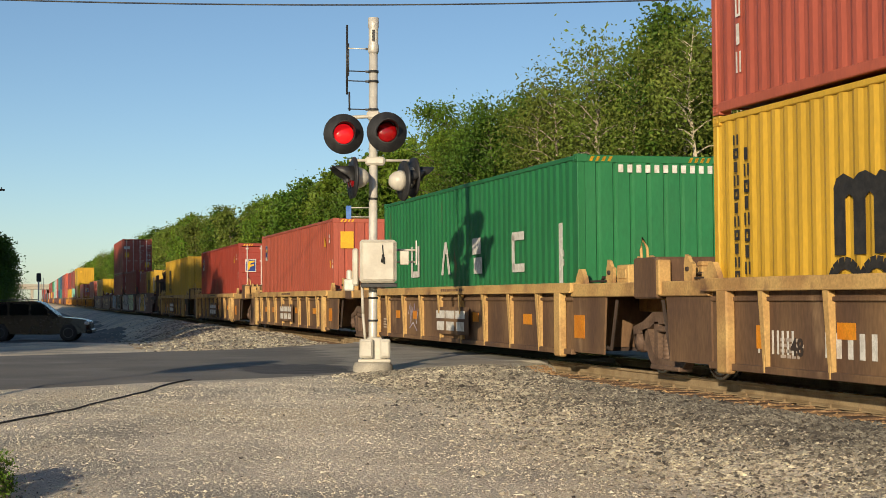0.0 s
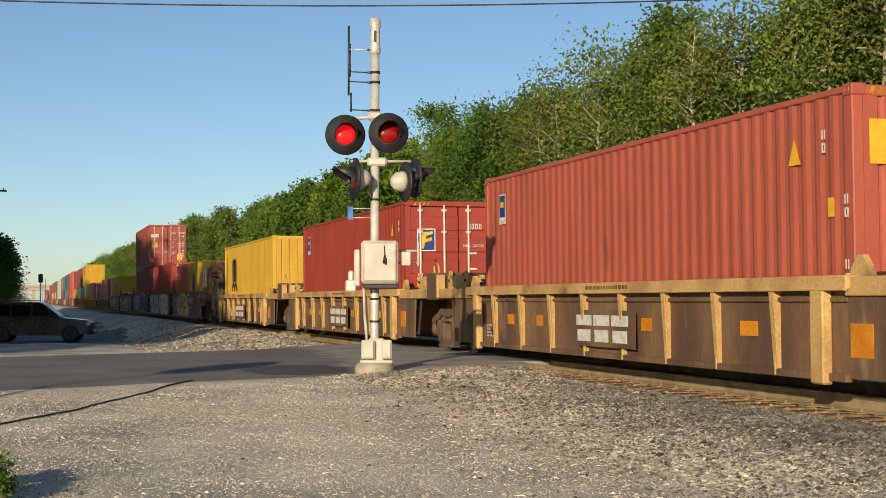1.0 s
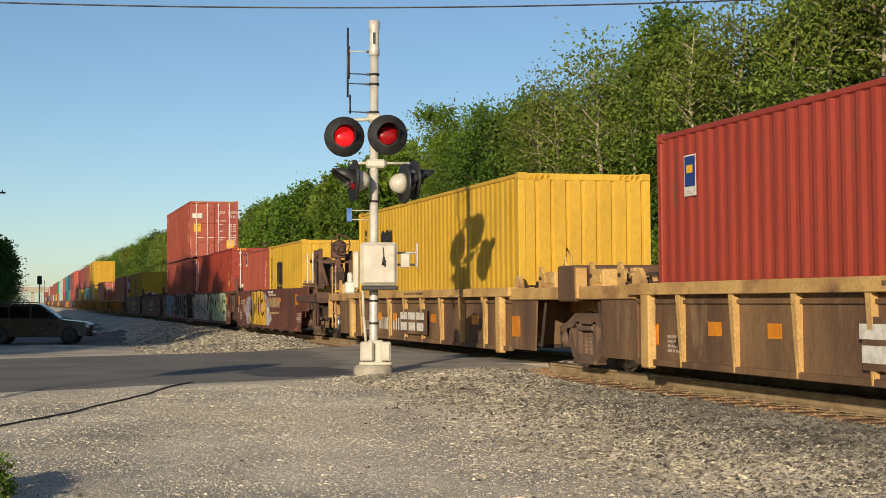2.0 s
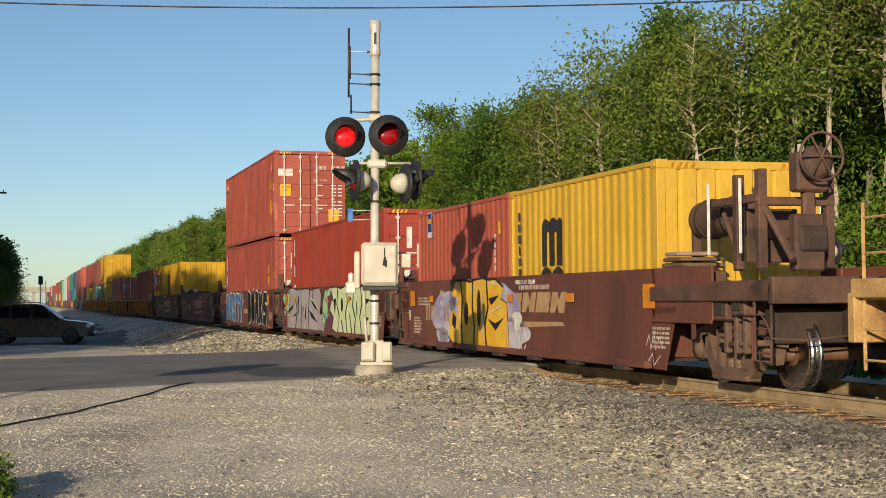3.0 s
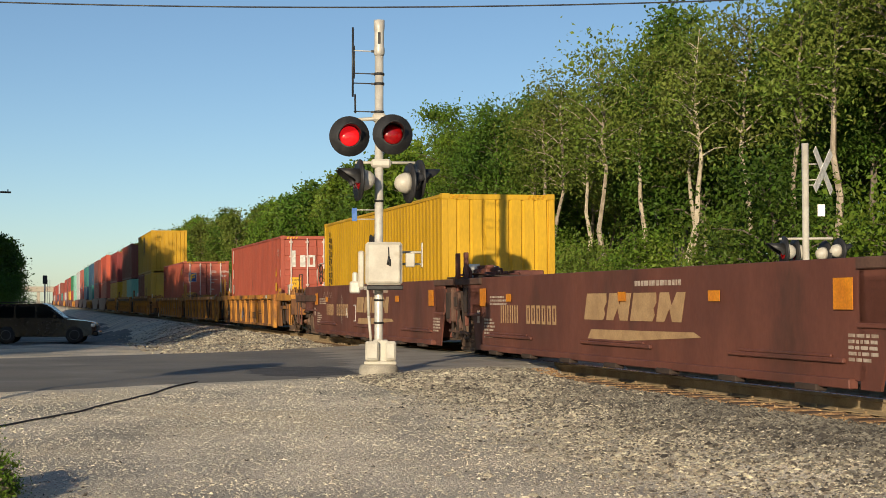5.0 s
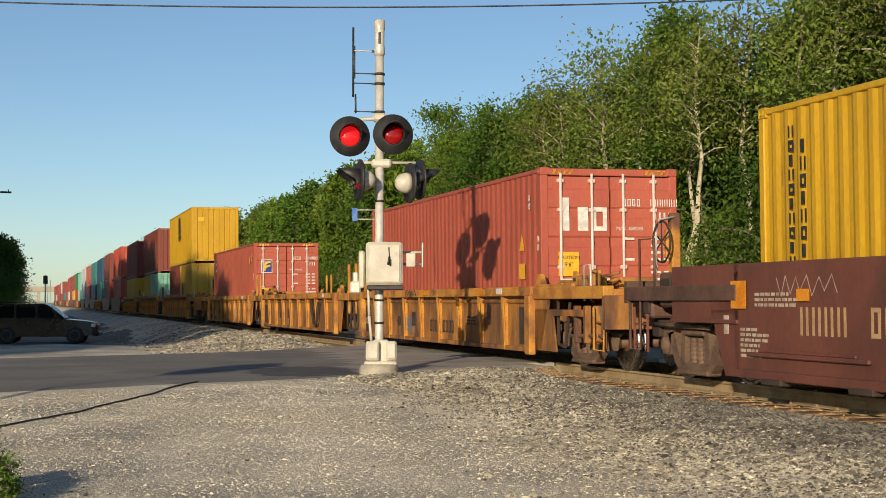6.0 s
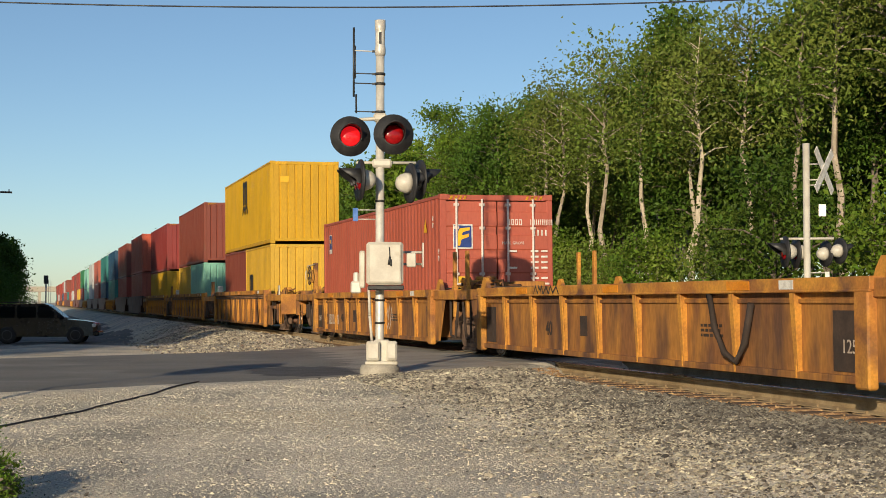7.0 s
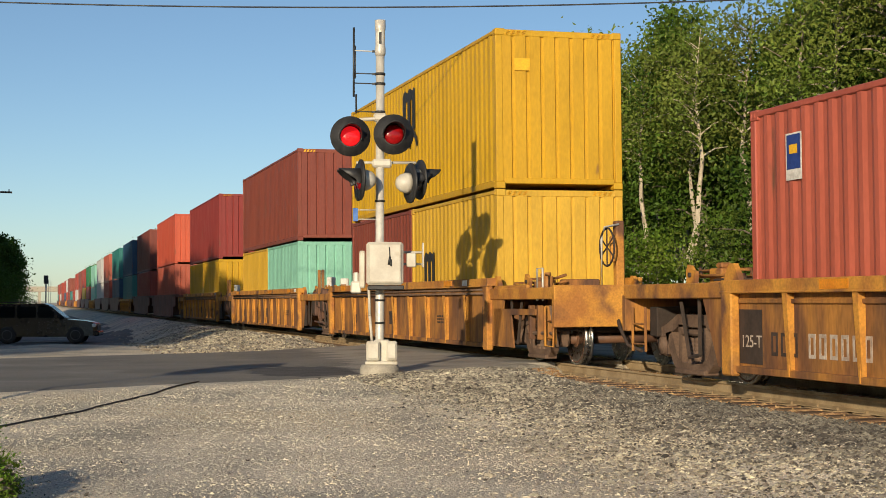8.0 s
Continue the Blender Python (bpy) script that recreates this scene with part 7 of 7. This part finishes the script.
def tree(name, meshes, leaf, at, label, category="tree", bark=M_BARK):
    t = thing(name, label, category, at, "trees behind the railway" if name == "tree" else "")
    trunk, crown = meshes
    link("trunk", trunk, bark, t)
    cr = new("crown", crown)
    if not crown.materials:
        crown.materials.append(leaf)
    cr.parent = t
    return t


KINDS = ((13.5, 0.30, 2.3, 46, M_LEAF), (12.4, 0.36, 2.0, 42, M_LEAFD), (14.2, 0.42, 2.4, 44, M_LEAF2), (12.0, 0.25, 2.5, 48, M_LEAF), (13.0, 0.46, 1.9, 36, M_LEAF2), (11.0, 0.20, 2.2, 44, M_LEAFD))
HEIGHT = [k[0] for k in KINDS]
TALL = [(tree_meshes(10 + k, h, b, sp, cl, 13500, 0.095, 0.8), lf) for k, (h, b, sp, cl, lf) in enumerate(KINDS)]
BACK = [(tree_meshes(10 + k, h, b, sp, cl, 4200, 0.20, 0.85), lf) for k, (h, b, sp, cl, lf) in enumerate(KINDS)]
THIN_H = (13.5, 12.0, 12.8)
THIN = [(tree_meshes(40 + k, h, 0.55, 1.5, 26, 3200, 0.095), M_LEAF2) for k, h in enumerate(THIN_H)]
BUSH = [(tree_meshes(60 + k, h, 0.06, 1.5, 34, 6500, 0.075), lf) for k, (h, lf) in enumerate(((3.2, M_LEAF), (4.2, M_LEAFD), (2.6, M_LEAF2)))]
LABEL = {M_LEAF.name: "fresh green leafy tree on the wooded edge", M_LEAF2.name: "olive green tree in thin spring leaf", M_LEAFD.name: "deep green leafy tree in the wood"}


def wood():
    rng = random.Random(5)
    y = 30.0
    while y < 760:
        far = y > 150
        for row, (x, dz) in enumerate(((24.0, 0), (28.0, 0.5), (32.5, 1.2)) if not far else ((25, 0), (30, 1.5))):
            thin = rng.random() < (0.75 if row == 0 and y < 75 else 0.2)
            kit = THIN if thin else TALL if y < 82 and row < 2 else BACK
            i = rng.randrange(len(kit))
            m, lf = kit[i]
            tall = (THIN_H if thin else HEIGHT)[i]
            k = float(np.interp(y, (30, 46, 52, 58, 66, 80, 93, 110, 150, 190, 260, 450), (13.2, 12.7, 12.2, 11.6, 11.2, 11.5, 11.6, 11.1, 11.2, 12.0, 14.0, 15.5))) * rng.uniform(0.88, 1.08) / tall
            tree("tree", m, lf, pose(x + rng.uniform(-1.4, 1.4), y + rng.uniform(-1, 1), 0.25 + dz, rng.uniform(-3, 3), rng.uniform(-3, 3), rng.uniform(0, 360)) @ Matrix.Scale(k, 4), LABEL[lf.name], bark=M_PALEBARK if thin else M_BARK)
        y += 2.7 if y < 90 else 3.6 if y < 150 else 7.0 if y < 260 else 13
    for k in range(36):
        i = (3, 5)[k % 2]
        m, lf = BACK[i]
        tree("tree", m, lf, pose(37.5 + rng.uniform(-1, 1), 30 + k * 3.1, 0.4, 0, 0, rng.uniform(0, 360)) @ Matrix.Scale(10.5 / HEIGHT[i], 4), LABEL[lf.name])
    y = 26.0
    while y < 130:
        m, lf = BUSH[rng.randrange(3)]
        tree("shrub", m, lf, pose(21.6 + rng.uniform(-1.2, 1.2), y, 0.1, 0, 0, rng.uniform(0, 360)) @ Matrix.Scale(rng.uniform(0.7, 1.15), 4), "leafy green shrub under the trees", "shrub")
        y += rng.uniform(3.0, 5.5)


wood()


# trees on the near side, which shade the far ground and the train
def near_side():
    rng = random.Random(8)
    y = 16.0
    while y < 205:
        for x in (-12.0, -15.5):
            top = float(np.interp(y, (16, 24, 31, 36, 45, 62, 67, 96, 106, 130, 205), (7.6, 8.4, 10.2, 11.8, 12.3, 12.8, 15.0, 15.5, 13.6, 13.2, 13.2))) + (0.6 if x < -13 else 0)
            i = rng.choice((0, 1, 3, 5))
            m, lf = BACK[i]
            tree("roadside_tree", m, lf, pose(x + rng.uniform(-1, 1), y + rng.uniform(-0.8, 0.8), ground_z(x, y) - 0.1, 0, 0, rng.uniform(0, 360)) @ Matrix.Scale(top * rng.uniform(0.93, 1.04) / HEIGHT[i], 4), "green leafy tree beside the road")
        y += 4.2
    for x, y, k in ((-2.6, 108, 0.52), (-2.0, 116, 0.58), (-4.2, 113, 0.66), (-2.2, 124, 0.62), (-4.6, 128, 0.7), (-2.1, 134, 0.66), (-3.4, 150, 0.7), (-2.0, 146, 0.66), (-2.4, 165, 0.72)):
        m, lf = BACK[rng.choice((1, 5))]
        tree("roadside_tree", m, lf, pose(x, y, ground_z(x, y) - 0.1, 0, 0, rng.uniform(0, 360)) @ Matrix.Scale(k, 4), "shaded green tree at the roadside")


near_side()
for x, y, k in ((-2.2, 96, 1.0), (-1.9, 104, 1.1), (-2.4, 112, 1.1), (-1.6, 120, 1.0), (-3.6, 100, 1.2), (-4.4, 108, 1.2)):
    tree("shrub", BUSH[1][0], BUSH[1][1], pose(x, y, ground_z(x, y) - 0.1, 0, 0, x * 70) @ Matrix.Scale(k * 0.8, 4), "shaded shrub at the roadside", "shrub")

# low weeds at the yard's edge
WEED = tree_meshes(90, 0.30, 0.05, 0.16, 22, 900, 0.018, 0.09)
for x, y, k in ((-0.20, 10.7, 0.85), (-0.24, 11.2, 0.8), (-0.22, 10.2, 0.8), (-0.35, 10.4, 1.0), (-0.12, 10.6, 0.55), (-0.30, 10.9, 0.9), (-0.18, 9.9, 0.5)):
    w = tree("weed", WEED, M_LEAF, pose(x, y, ground_z(x, y), 0, 0, x * 900) @ Matrix.Scale(k, 4), "low green weeds on the gravel edge", "weed")


def motions():
    for ob, s in MOVING:
        m = ob.matrix_basis.copy()
        walk(ob, [(t, Matrix.Translation((0, -SPEED * t, 0)) @ m) for t in (0.0, 2.0, 4.0, 6.0, 8.0)])
    # the wheels of the wagons that come near turn while they pass, 80 degrees a row
    for ob, s in MOVING:
        for w in (o for o in ob.children_recursive if o.name.startswith("wheelset") and s < 230):
            y = w.matrix_basis.translation.y
            pass_at = (s + w.parent.matrix_basis.translation.y) / SPEED
            near = [k for k in range(1, 240) if abs(k / 30 - pass_at + 0.7) < 0.75]
            rows = [(0.0, 0)] + [(k / 30, 80 * i) for i, k in enumerate(near)] + [(8.0, 80 * max(len(near) - 1, 0))]
            walk(w, [(t, pose(0, y, 0.42, turn, 0, 0)) for t, turn in rows])


motions()
